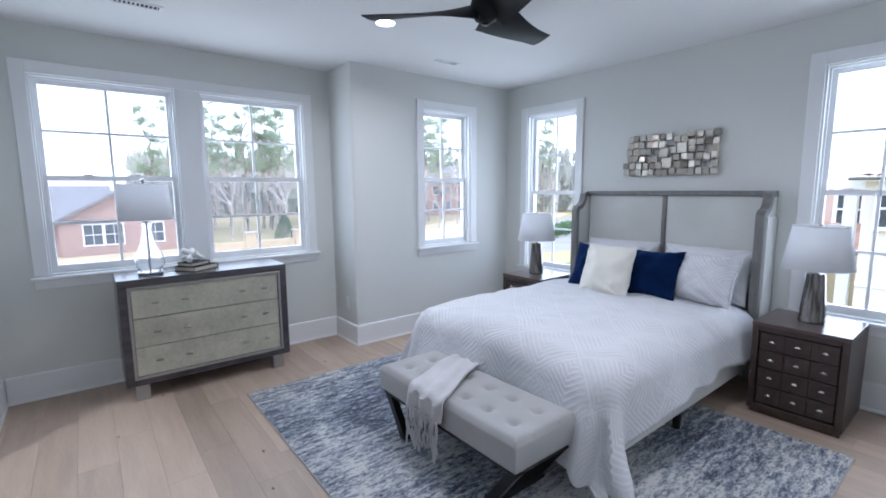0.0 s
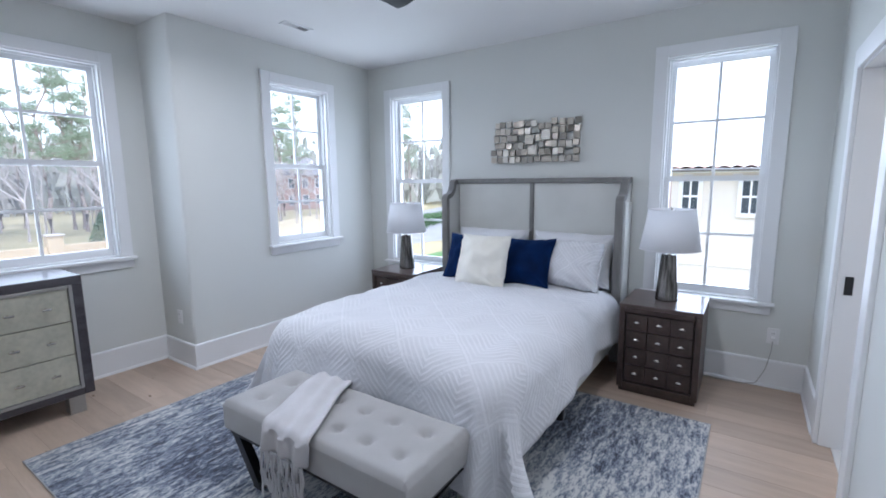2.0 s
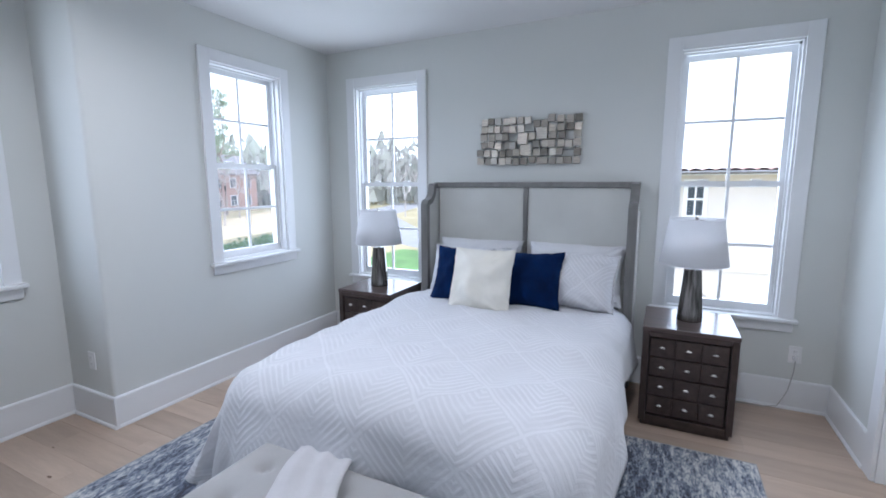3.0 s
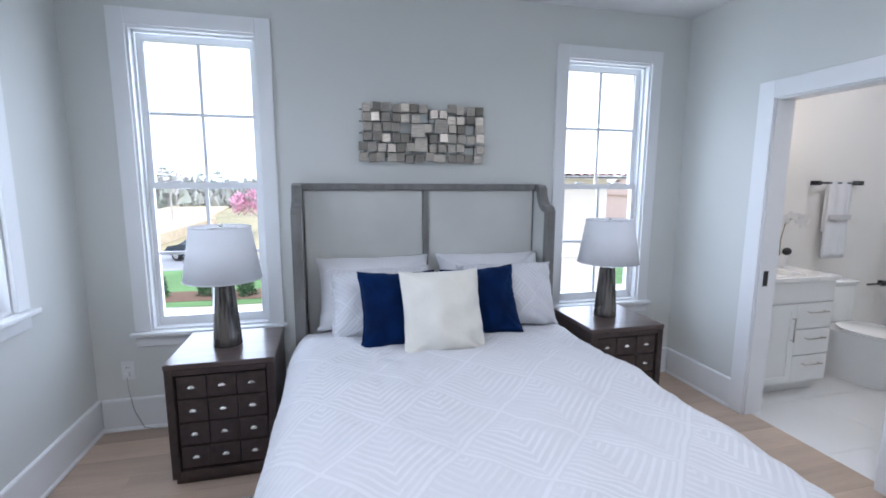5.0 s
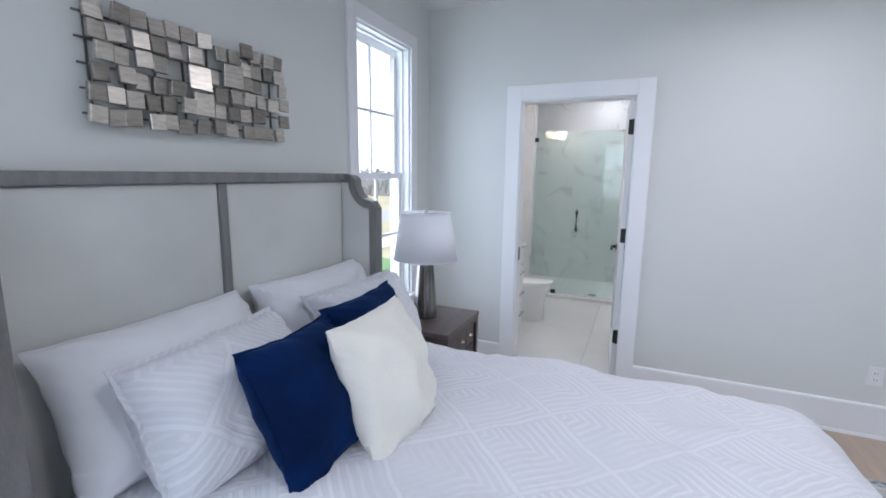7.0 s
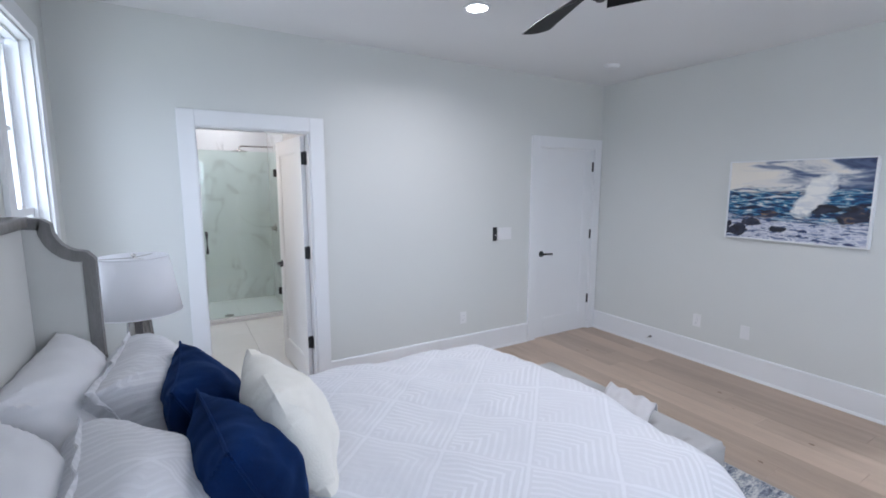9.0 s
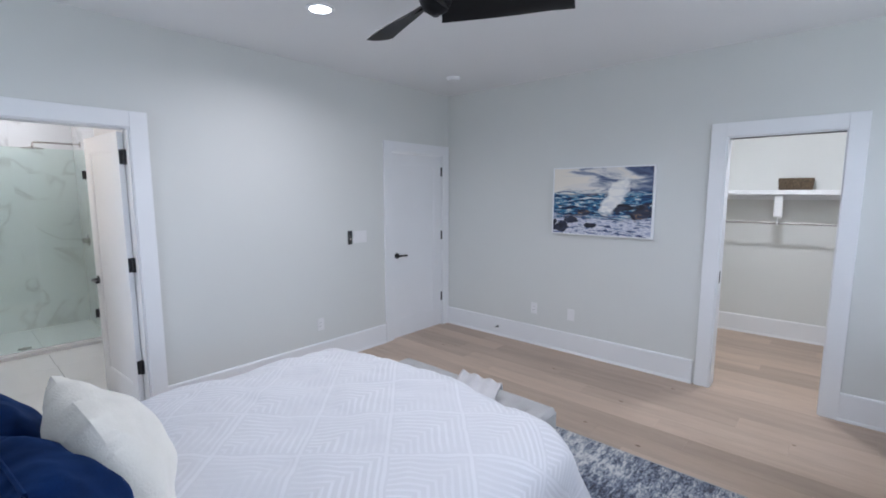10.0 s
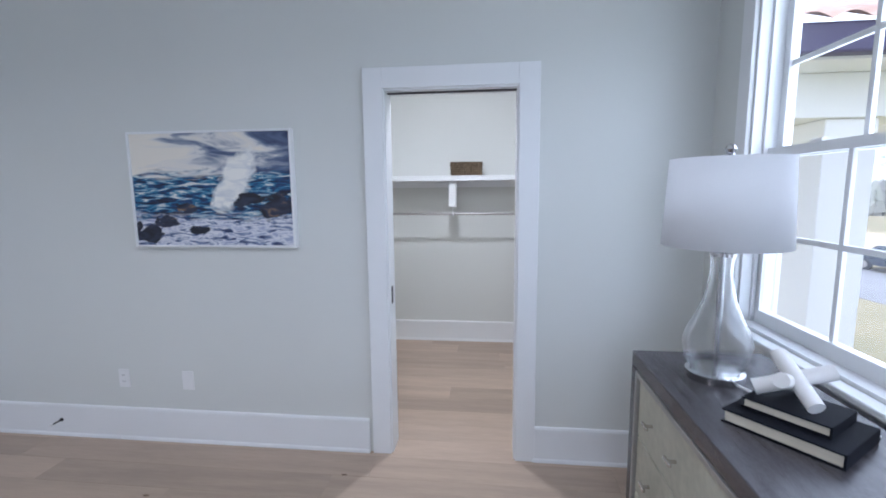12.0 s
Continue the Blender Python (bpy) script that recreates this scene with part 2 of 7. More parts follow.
def rug_mat():
    """Distressed abstract rug: slate blue, grey and ivory, streaked along its width."""
    m = bpy.data.materials.new("abstract_rug")
    m.use_nodes = True
    n, l = m.node_tree.nodes, m.node_tree.links
    b = n["Principled BSDF"]
    tc = n.new("ShaderNodeTexCoord")

    def noi(sc, det, stretch, dist=0.0, shift=0.0):
        mp, t = n.new("ShaderNodeMapping"), n.new("ShaderNodeTexNoise")
        mp.inputs["Scale"].default_value, mp.inputs["Location"].default_value = stretch, (shift, shift, 0)
        l.new(tc.outputs["Object"], mp.inputs[0])
        l.new(mp.outputs[0], t.inputs[0])
        t.inputs["Scale"].default_value, t.inputs["Detail"].default_value, t.inputs["Distortion"].default_value = sc, det, dist
        return t.outputs[0]

    a = noi(14, 7, (0.6, 2.3, 1), 0.7)
    c = noi(56, 4, (0.7, 1.6, 1), 0.8, 3)
    d = noi(1.1, 2, (1, 1, 1), 0, 7)
    s = math_node(n, l, "MULTIPLY_ADD", c, 1.0, math_node(n, l, "MULTIPLY_ADD", d, 0.8, math_node(n, l, "MULTIPLY", a, 1.0)))
    sepx = n.new("ShaderNodeSeparateXYZ")
    l.new(tc.outputs["Object"], sepx.inputs[0])
    s = math_node(n, l, "MULTIPLY_ADD", sepx.outputs[1], -0.055, s)
    r = n.new("ShaderNodeMapRange")
    r.inputs["From Min"].default_value, r.inputs["From Max"].default_value = 1.12, 1.66
    l.new(s, r.inputs[0])
    col = ramp_node(n, l, r.outputs[0], [(0.0, (0.020, 0.025, 0.045)), (0.20, (0.055, 0.070, 0.118)), (0.33, (0.185, 0.215, 0.285)), (0.40, (0.115, 0.138, 0.19)),
                                         (0.50, (0.36, 0.385, 0.42)), (0.58, (0.25, 0.275, 0.325)), (0.70, (0.50, 0.505, 0.51)), (0.84, (0.60, 0.60, 0.585))])
    l.new(col, b.inputs["Base Color"])
    b.inputs["Roughness"].default_value, b.inputs["Sheen Weight"].default_value = 0.95, 0.3
    bp = n.new("ShaderNodeBump")
    bp.inputs["Strength"].default_value, bp.inputs["Distance"].default_value = 0.5, 0.006
    l.new(noi(220, 2, (1, 1, 1)), bp.inputs["Height"])
    l.new(bp.outputs[0], b.inputs["Normal"])
    return m


RUG = rug_mat()


def marble_mat(name, base, vein):
    m = bpy.data.materials.new(name)
    m.use_nodes = True
    n, l = m.node_tree.nodes, m.node_tree.links
    b = n["Principled BSDF"]
    tc, t, t2 = n.new("ShaderNodeTexCoord"), n.new("ShaderNodeTexNoise"), n.new("ShaderNodeTexNoise")
    for k, sc in ((t, 1.0), (t2, 4)):
        l.new(tc.outputs["Object"], k.inputs[0])
        k.inputs["Scale"].default_value, k.inputs["Detail"].default_value, k.inputs["Distortion"].default_value = sc, 7, 1.4
    ridge = math_node(n, l, "ABSOLUTE", math_node(n, l, "SUBTRACT", t.outputs[0], 0.5))
    col = ramp_node(n, l, ridge, [(0.0, vein), (0.008, tuple(0.5 * (p + q) for p, q in zip(base, vein))), (0.03, base)])
    l.new(col, b.inputs["Base Color"])
    b.inputs["Roughness"].default_value = 0.18
    return m




def shade_mat():
    """Linen drum shade that lets some light through."""
    m = mat("lamp_shade_linen", (0.85, 0.85, 0.86), 0.85, var=0.02, scale=8, bump=0.1, bscale=320)
    n, l = m.node_tree.nodes, m.node_tree.links
    tr, mix = n.new("ShaderNodeBsdfTranslucent"), n.new("ShaderNodeMixShader")
    tr.inputs[0].default_value = (0.90, 0.90, 0.91, 1)
    mix.inputs[0].default_value = 0.55
    l.new(n["Principled BSDF"].outputs[0], mix.inputs[1])
    l.new(tr.outputs[0], mix.inputs[2])
    l.new(mix.outputs[0], n["Material Output"].inputs[0])
    return m


SHADE = shade_mat()
MARBLE = marble_mat("white_marble_tile", (0.74, 0.74, 0.73), (0.69, 0.69, 0.68))


# ---- building helpers ----
def box(bm, x0, x1, y0, y1, z0, z1, bev=0.0, seg=2):
    tmp = bmesh.new()
    bmesh.ops.create_cube(tmp, size=1)
    for v in tmp.verts:
        v.co = Vector((x0 + (v.co.x + 0.5) * (x1 - x0), y0 + (v.co.y + 0.5) * (y1 - y0), z0 + (v.co.z + 0.5) * (z1 - z0)))
    if bev:
        bmesh.ops.bevel(tmp, geom=list(tmp.edges), offset=bev, segments=seg, affect="EDGES", profile=0.5)
    merge(bm, tmp)
    return bm


def merge(bm, tmp, m=None):
    if m is not None:
        bmesh.ops.transform(tmp, matrix=m, verts=list(tmp.verts))
    me = bpy.data.meshes.new("tmp")
    tmp.to_mesh(me)
    tmp.free()
    bm.from_mesh(me)
    bpy.data.meshes.remove(me)


def boxm(*a, **k):
    return box(bmesh.new(), *a, **k)


def lathe(bm, profile, seg=24, m=None, cap=True):
    """A turned body from (radius, height) pairs."""
    tmp = bmesh.new()
    rings = []
    for r, z in profile:
        rings.append([tmp.verts.new((r * math.cos(2 * math.pi * k / seg), r * math.sin(2 * math.pi * k / seg), z)) for k in range(seg)])
    for a, b in zip(rings, rings[1:]):
        for k in range(seg):
            tmp.faces.new((a[k], a[(k + 1) % seg], b[(k + 1) % seg], b[k]))
    if cap:
        tmp.faces.new(rings[0][::-1])
        tmp.faces.new(rings[-1])
    merge(bm, tmp, m)
    return bm


def tube(bm, pts, r, seg=8, r_end=None):
    """A round bar along points."""
    pts = [Vector(p) for p in pts]
    tmp = bmesh.new()
    rings = []
    for k, p in enumerate(pts):
        d = (pts[min(k + 1, len(pts) - 1)] - pts[max(k - 1, 0)]).normalized()
        q = d.to_track_quat("Z", "Y")
        rr = r if r_end is None else r + (r_end - r) * k / (len(pts) - 1)
        rings.append([tmp.verts.new(p + q @ Vector((rr * math.cos(2 * math.pi * j / seg), rr * math.sin(2 * math.pi * j / seg), 0))) for j in range(seg)])
    for a, b in zip(rings, rings[1:]):
        for j in range(seg):
            tmp.faces.new((a[j], a[(j + 1) % seg], b[(j + 1) % seg], b[j]))
    tmp.faces.new(rings[0][::-1])
    tmp.faces.new(rings[-1])
    merge(bm, tmp)
    return bm


def grid_sheet(nu, nv, f, uv=None):
    """A sheet from f(i, j) over nu by nv points, with a UV map from uv(i, j)."""
    bm = bmesh.new()
    vs = [[bm.verts.new(f(i, j)) for j in range(nv)] for i in range(nu)]
    lay = bm.loops.layers.uv.new("UVMap") if uv else None
    for i in range(nu - 1):
        for j in range(nv - 1):
            fc = bm.faces.new((vs[i][j], vs[i + 1][j], vs[i + 1][j + 1], vs[i][j + 1]))
            if uv:
                for lp, (a, b) in zip(fc.loops, ((i, j), (i + 1, j), (i + 1, j + 1), (i, j + 1))):
                    lp[lay].uv = uv(a, b)
    return bm


def mesh_ob(name, bm, material, smooth=False, recalc=True):
    if recalc:
        bmesh.ops.recalc_face_normals(bm, faces=list(bm.faces))
    me = bpy.data.meshes.new(name)
    bm.to_mesh(me)
    bm.free()
    if smooth:
        for p in me.polygons:
            p.use_smooth = True
        me.set_sharp_from_angle(angle=radians(40))
    me.materials.append(material)
    return new(name, me)


def part(name, bm, material, parent, label="", smooth=False, recalc=True):
    ob = mesh_ob(name, bm, material, smooth, recalc)
    ob.parent = parent
    return tagged(ob, label=label)


def piece(name, me, parent, m):
    ob = new(name, me)
    ob.parent = parent
    ob.matrix_basis = m
    return ob


def thing(name, m, label, category, group="", kind=""):
    ob = new(name)
    ob.matrix_world = m
    ob.empty_display_size = 0.1
    return tagged(ob, label, category, group, kind)


def structure(name, bm, material, label, category, smooth=False):
    return tagged(mesh_ob(name, bm, material, smooth), label, category, kind="structure")


def wall_mesh(axis, c0, c1, a0, a1, z0, z1, holes=()):
    """A wall c0..c1 thick that runs a0..a1, with holes (a0, a1, z0, z1) right through it."""
    us = sorted({a0, a1, *[h[0] for h in holes], *[h[1] for h in holes]})
    zs = sorted({z0, z1, *[h[2] for h in holes], *[h[3] for h in holes]})
    us, zs = [u for u in us if a0 <= u <= a1], [z for z in zs if z0 <= z <= z1]

    def solid(i, j):
        if not (0 <= i < len(us) - 1 and 0 <= j < len(zs) - 1):
            return False
        u, z = (us[i] + us[i + 1]) / 2, (zs[j] + zs[j + 1]) / 2
        return not any(h[0] < u < h[1] and h[2] < z < h[3] for h in holes)

    bm = bmesh.new()
    P = (lambda u, c, z: (u, c, z)) if axis == "x" else (lambda u, c, z: (c, u, z))

    def quad(*pts):
        bm.faces.new([bm.verts.new(P(*p)) for p in pts])

    for i in range(len(us) - 1):
        for j in range(len(zs) - 1):
            if not solid(i, j):
                continue
            u, v, w, t = us[i], us[i + 1], zs[j], zs[j + 1]
            quad((u, c0, w), (v, c0, w), (v, c0, t), (u, c0, t))
            quad((u, c1, w), (v, c1, w), (v, c1, t), (u, c1, t))
            if not solid(i - 1, j):
                quad((u, c0, w), (u, c1, w), (u, c1, t), (u, c0, t))
            if not solid(i + 1, j):
                quad((v, c0, w), (v, c1, w), (v, c1, t), (v, c0, t))
            if not solid(i, j - 1):
                quad((u, c0, w), (v, c0, w), (v, c1, w), (u, c1, w))
            if not solid(i, j + 1):
                quad((u, c0, t), (v, c0, t), (v, c1, t), (u, c1, t))
    bmesh.ops.remove_doubles(bm, verts=list(bm.verts), dist=1e-5)
    return bm


# ---- the rooms: bedroom x -0.325..4.44, y 0.35..4.895 (4.42 beyond the jog), ceiling 2.745 ----
XW, XE, YS, YN, YJ, XJ, TOP = -0.325, 4.44, 0.35, 4.895, 4.42, 2.31, 2.745
W1A, W1B, W2 = (0.014, 0.926, 0.93, 2.40), (1.115, 2.027, 0.93, 2.40), (3.15, 3.82, 0.93, 2.40)
W3, W4 = (3.41, 4.09, 0.625, 2.40), (0.68, 1.355, 0.625, 2.40)
BATH, ENTRY, CLOSET = (2.925, 3.705, 0, 2.055), (-0.215, 0.605, 0, 2.055), (3.235, 3.955, 0, 2.055)

structure("wall_north", wall_mesh("x", YN, YN + 0.16, XW - 0.16, XJ, 0, TOP, [W1A, W1B]), WALL, "pale grey-green painted wall around the double window", "wall")
jog = bmesh.new()
R = 0.02
outline = [(XJ + 0.16, YN + 0.16), (XJ, YN + 0.16), (XJ, YJ + R)]
outline += [(XJ + R - R * math.cos(a), YJ + R - R * math.sin(a)) for a in [radians(k) for k in (22.5, 45, 67.5)]]
outline += [(XJ + R, YJ), (XJ + 0.16, YJ)]
lo, hi = [jog.verts.new((*p, 0)) for p in outline], [jog.verts.new((*p, TOP)) for p in outline]
for k in range(len(outline)):
    jog.faces.new((lo[k], lo[(k + 1) % len(outline)], hi[(k + 1) % len(outline)], hi[k]))
jog.faces.new(lo)
jog.faces.new(hi)
structure("wall_jog", jog, WALL, "pale grey-green wall corner with a rounded edge", "wall", smooth=True)
structure("wall_north_bay", wall_mesh("x", YJ, YJ + 0.16, XJ + 0.16, XE + 0.16, 0, TOP, [W2]), WALL, "pale grey-green painted wall with one window", "wall")
structure("wall_east", wall_mesh("y", XE, XE + 0.16, YS - 0.12, YJ, 0, TOP, [W3, W4]), WALL, "pale grey-green painted wall behind the bed", "wall")
structure("wall_south", wall_mesh("x", YS - 0.12, YS, XW - 0.14, XE, 0, TOP, [BATH, ENTRY]), WALL, "pale grey-green painted wall with two doorways", "wall")
structure("wall_west", wall_mesh("y", XW - 0.14, XW, YS, YN, 0, TOP, [CLOSET]), WALL, "pale grey-green painted wall with the closet doorway", "wall")
structure("ceiling", boxm(XW - 0.16, XE + 0.16, YS - 0.12, YN + 0.16, TOP, TOP + 0.12), CEIL, "smooth white painted ceiling", "ceiling")
# closet
structure("closet_wall_west", boxm(-2.46, -2.32, 1.9, 5.1, 0, TOP), WALL, "pale grey-green closet back wall", "wall")
structure("closet_wall_south", boxm(-2.32, XW - 0.14, 1.9, 2.04, 0, TOP), WALL, "pale grey-green closet side wall", "wall")
structure("closet_wall_north", boxm(-2.32, XW - 0.16, YN + 0.0, YN + 0.14, 0, TOP), WALL, "pale grey-green closet side wall", "wall")
structure("closet_ceiling", boxm(-2.55, XW - 0.165, 1.9, 5.1, TOP, TOP + 0.1), CEIL, "white closet ceiling", "ceiling")
# bathroom and shower
structure("bath_wall_east", boxm(4.36, 4.50, -3.3, YS - 0.121, 0, TOP), BATHWALL, "warm white painted bathroom wall", "wall")
structure("bath_wall_west", boxm(2.50, 2.64, -3.3, YS - 0.121, 0, TOP), BATHWALL, "warm white painted bathroom wall", "wall")
structure("bath_wall_north_lining", wall_mesh("x", YS - 0.128, YS - 0.121, 2.64, 4.36, 0, TOP, [BATH]), BATHWALL, "warm white painted bathroom wall", "wall")
structure("shower_wall_south", boxm(2.64, 4.36, -3.3, -3.16, 0, TOP), MARBLE, "white marble-look tiled shower wall", "wall")
structure("bath_ceiling", boxm(2.50, 4.50, -3.3, YS - 0.121, TOP, TOP + 0.1), CEIL, "white bathroom ceiling", "ceiling")
structure("shower_pier", boxm(4.11, 4.36, -2.08, -1.93, 0, TOP), MARBLE, "white tiled end wall of the shower", "wall")

# floors: a sub-floor, then planks and tiles laid at the end of the file
floor = structure("floor", boxm(-2.55, XE, YS - 0.06, YN, -0.10, -0.012), SEAM, "light oak plank floor with a matt finish", "floor")
bath_floor = structure("bath_floor", boxm(2.64, 4.36, -3.16, YS - 0.06, -0.10, -0.012), PLATE, "white marble-look tiled bathroom floor", "floor")


# ---- baseboards ----
def baseboard(x0, y0, x1, y1, nx, ny, h=0.205):
    """A board against a wall from one point to another; (nx, ny) points into the room."""
    d = Vector((x1 - x0, y1 - y0, 0))
    L = d.length
    prof = [(0, 0), (0.026, 0), (0.026, 0.008), (0.022, 0.016), (0.016, 0.02), (0.016, h - 0.012), (0.012, h - 0.003), (0, h)]
    bm = bmesh.new()
    rings = [[bm.verts.new((x0 + nx * p + d.x * s, y0 + ny * p + d.y * s, z)) for p, z in prof] for s in (0, 1)]
    k = len(prof)
    for i in range(k):
        bm.faces.new((rings[0][i], rings[0][(i + 1) % k], rings[1][(i + 1) % k], rings[1][i]))
    bm.faces.new(rings[0])
    bm.faces.new(rings[1])
    return structure("baseboard", bm, TRIM, "tall white painted baseboard", "baseboard")


C = 0.11
for run in ((XW + 0.026, YN, XJ, YN, 0, -1), (XJ, YJ - 0.026, XJ, YN - 0.026, -1, 0), (XJ, YJ, XE, YJ, 0, -1), (XE, YS, XE, YJ - 0.026, -1, 0),
            (ENTRY[1] + C - 0.005, YS, BATH[0] - C + 0.02, YS, 0, 1), (BATH[1] + C - 0.01, YS, XE - 0.026, YS, 0, 1),
            (XW, YS, XW, CLOSET[0] - C - 0.012, 1, 0), (XW, CLOSET[1] + C - 0.018, XW, YN, 1, 0),
            (-2.32, 2.04, -2.32, YN, 1, 0), (-2.29, 2.04, XW - 0.16, 2.04, 0, 1), (-2.29, YN, XW - 0.16, YN, 0, -1),
            (4.36, -1.93, 4.36, -0.56, -1, 0)):
    baseboard(*run)


# ---- windows: local x along the wall, local y outwards, z up ----
def window(name, m, openings, z0, z1, label, screened=False):
    ob = thing(name, m, label, "window", kind="structure")
    ob.matrix_world = m
    lo, hi = openings[0][0], openings[-1][1]
    w = 0.088
    part("casing_left", boxm(lo - w, lo, -0.02, 0, z0 + 0.002, z1 + w, bev=0.003), TRIM, ob)
    part("casing_right", boxm(hi, hi + w, -0.02, 0, z0 + 0.002, z1 + w, bev=0.003), TRIM, ob)
    part("casing_head", boxm(lo, hi, -0.02, 0, z1, z1 + w, bev=0.003), TRIM, ob)
    if len(openings) > 1:
        part("mullion_casing", boxm(openings[0][1], openings[1][0], -0.02, 0, z0 + 0.002, z1 - 0.001, bev=0.003), TRIM, ob)
    part("window_sill", boxm(lo - w - 0.02, hi + w + 0.02, -0.055, 0.0, z0 - 0.025, z0, bev=0.006), TRIM, ob)
    part("apron", boxm(lo - w, hi + w, -0.018, 0, z0 - 0.092, z0 - 0.027, bev=0.003), TRIM, ob)
    for a, b in openings:
        t = 0.012
        liner = bmesh.new()
        box(liner, a, a + t, 0.001, 0.158, z0, z1)
        box(liner, b - t, b, 0.001, 0.158, z0, z1)
        box(liner, a + t, b - t, 0.001, 0.158, z1 - t, z1)
        box(liner, a + t, b - t, 0.001, 0.158, z0, z0 + t)
        # stops that hold the sashes
        for x0, x1 in ((a + t, a + t + 0.012), (b - t - 0.012, b - t)):
            box(liner, x0, x1, 0.045, 0.06, z0 + t, z1 - t)
        box(liner, a + t, b - t, 0.045, 0.06, z1 - t - 0.012, z1 - t)
        part("jamb_liner", liner, TRIM, ob)
        zm = (z0 + z1) / 2 - 0.005
        i0, i1 = a + t, b - t
        for k, (s0, s1, dy) in enumerate(((z0 + t, zm + 0.02, 0.062), (zm - 0.02, z1 - t, 0.100))):
            sash = bmesh.new()
            st, rb, rt = 0.038, (0.055 if k == 0 else 0.036), (0.036 if k == 0 else 0.04)
            box(sash, i0, i0 + st, dy, dy + 0.034, s0, s1)
            box(sash, i1 - st, i1, dy, dy + 0.034, s0, s1)
            box(sash, i0 + st, i1 - st, dy, dy + 0.034, s0, s0 + rb)
            box(sash, i0 + st, i1 - st, dy, dy + 0.034, s1 - rt, s1)
            so = part("upper_sash" if k else "lower_sash", sash, TRIM, ob)
            g0, g1, h0, h1 = i0 + st, i1 - st, s0 + rb, s1 - rt
            xm, zc = (g0 + g1) / 2, (h0 + h1) / 2
            part("muntin", boxm(xm - 0.010, xm + 0.010, dy + 0.010, dy + 0.024, h0, h1), TRIM, so)
            part("muntin", boxm(g0, xm - 0.010, dy + 0.010, dy + 0.024, zc - 0.010, zc + 0.010), TRIM, so)
            part("muntin", boxm(xm + 0.010, g1, dy + 0.010, dy + 0.024, zc - 0.010, zc + 0.010), TRIM, so)
            pane = bmesh.new()
            pane.faces.new([pane.verts.new(p) for p in ((g0, dy + 0.017, h0), (g1, dy + 0.017, h0), (g1, dy + 0.017, h1), (g0, dy + 0.017, h1))])
            po = part("pane", pane, PANE, so, "clear window glass", recalc=False)
            po.visible_shadow = False
        if screened:
            fly = bmesh.new()
            for x0, x1, q0, q1 in ((i0, i0 + 0.014, z0 + t, zm), (i1 - 0.014, i1, z0 + t, zm), (i0 + 0.014, i1 - 0.014, z0 + t, z0 + t + 0.014), (i0 + 0.014, i1 - 0.014, zm - 0.014, zm)):
                box(fly, x0, x1, 0.136, 0.146, q0, q1)
            so = part("screen_frame", fly, TRIM, ob)
            gauze = bmesh.new()
            gauze.faces.new([gauze.verts.new(p) for p in ((i0 + 0.014, 0.141, z0 + t + 0.014), (i1 - 0.014, 0.141, z0 + t + 0.014), (i1 - 0.014, 0.141, zm - 0.014), (i0 + 0.014, 0.141, zm - 0.014))])
            part("insect_screen", gauze, GAUZE, so, "fine grey insect mesh", recalc=False).visible_shadow = False
        lock = boxm((a + b) / 2 - 0.19, (a + b) / 2 - 0.13, 0.066, 0.09, zm + 0.021, zm + 0.034, bev=0.003)
        box(lock, (a + b) / 2 + 0.13, (a + b) / 2 + 0.19, 0.066, 0.09, zm + 0.021, zm + 0.034, bev=0.003)
        part("sash_lock", lock, PLATE, ob)
    return ob


def pane_mat(name="thin_pane", ior=1.3):
    m = bpy.data.materials.new(name)
    m.use_nodes = True
    n, l = m.node_tree.nodes, m.node_tree.links
    tr, gl, fr, mix = n.new("ShaderNodeBsdfTransparent"), n.new("ShaderNodeBsdfGlossy"), n.new("ShaderNodeFresnel"), n.new("ShaderNodeMixShader")
    gl.inputs["Roughness"].default_value = 0.0
    fr.inputs["IOR"].default_value = ior
    l.new(fr.outputs[0], mix.inputs[0])
    l.new(tr.outputs[0], mix.inputs[1])
    l.new(gl.outputs[0], mix.inputs[2])
    l.new(mix.outputs[0], n["Material Output"].inputs[0])
    return m


PANE = pane_mat()
GAUZE = bpy.data.materials.new("insect_mesh")
GAUZE.use_nodes = True
gn, gl_ = GAUZE.node_tree.nodes, GAUZE.node_tree.links
holes, wires, weave = gn.new("ShaderNodeBsdfTransparent"), gn.new("ShaderNodeBsdfTranslucent"), gn.new("ShaderNodeMixShader")
wires.inputs[0].default_value = (0.13, 0.13, 0.145, 1)
weave.inputs[0].default_value = 0.27
gl_.new(holes.outputs[0], weave.inputs[1])
gl_.new(wires.outputs[0], weave.inputs[2])
gl_.new(weave.outputs[0], gn["Material Output"].inputs[0])
window("window_1", pose(0, YN, 0), [W1A[:2], W1B[:2]], 0.93, 2.40, "white double window with divided sashes above the dresser", True)
window("window_2", pose(0, YJ, 0), [W2[:2]], 0.93, 2.40, "white single window with divided sashes", True)
window("window_3", pose(XE, 0, 0, 0, 0, -90), [(-W3[1], -W3[0])], 0.625, 2.40, "tall white divided window beside the bed")
window("window_4", pose(XE, 0, 0, 0, 0, -90), [(-W4[1], -W4[0])], 0.625, 2.40, "tall white divided window beside the bed")


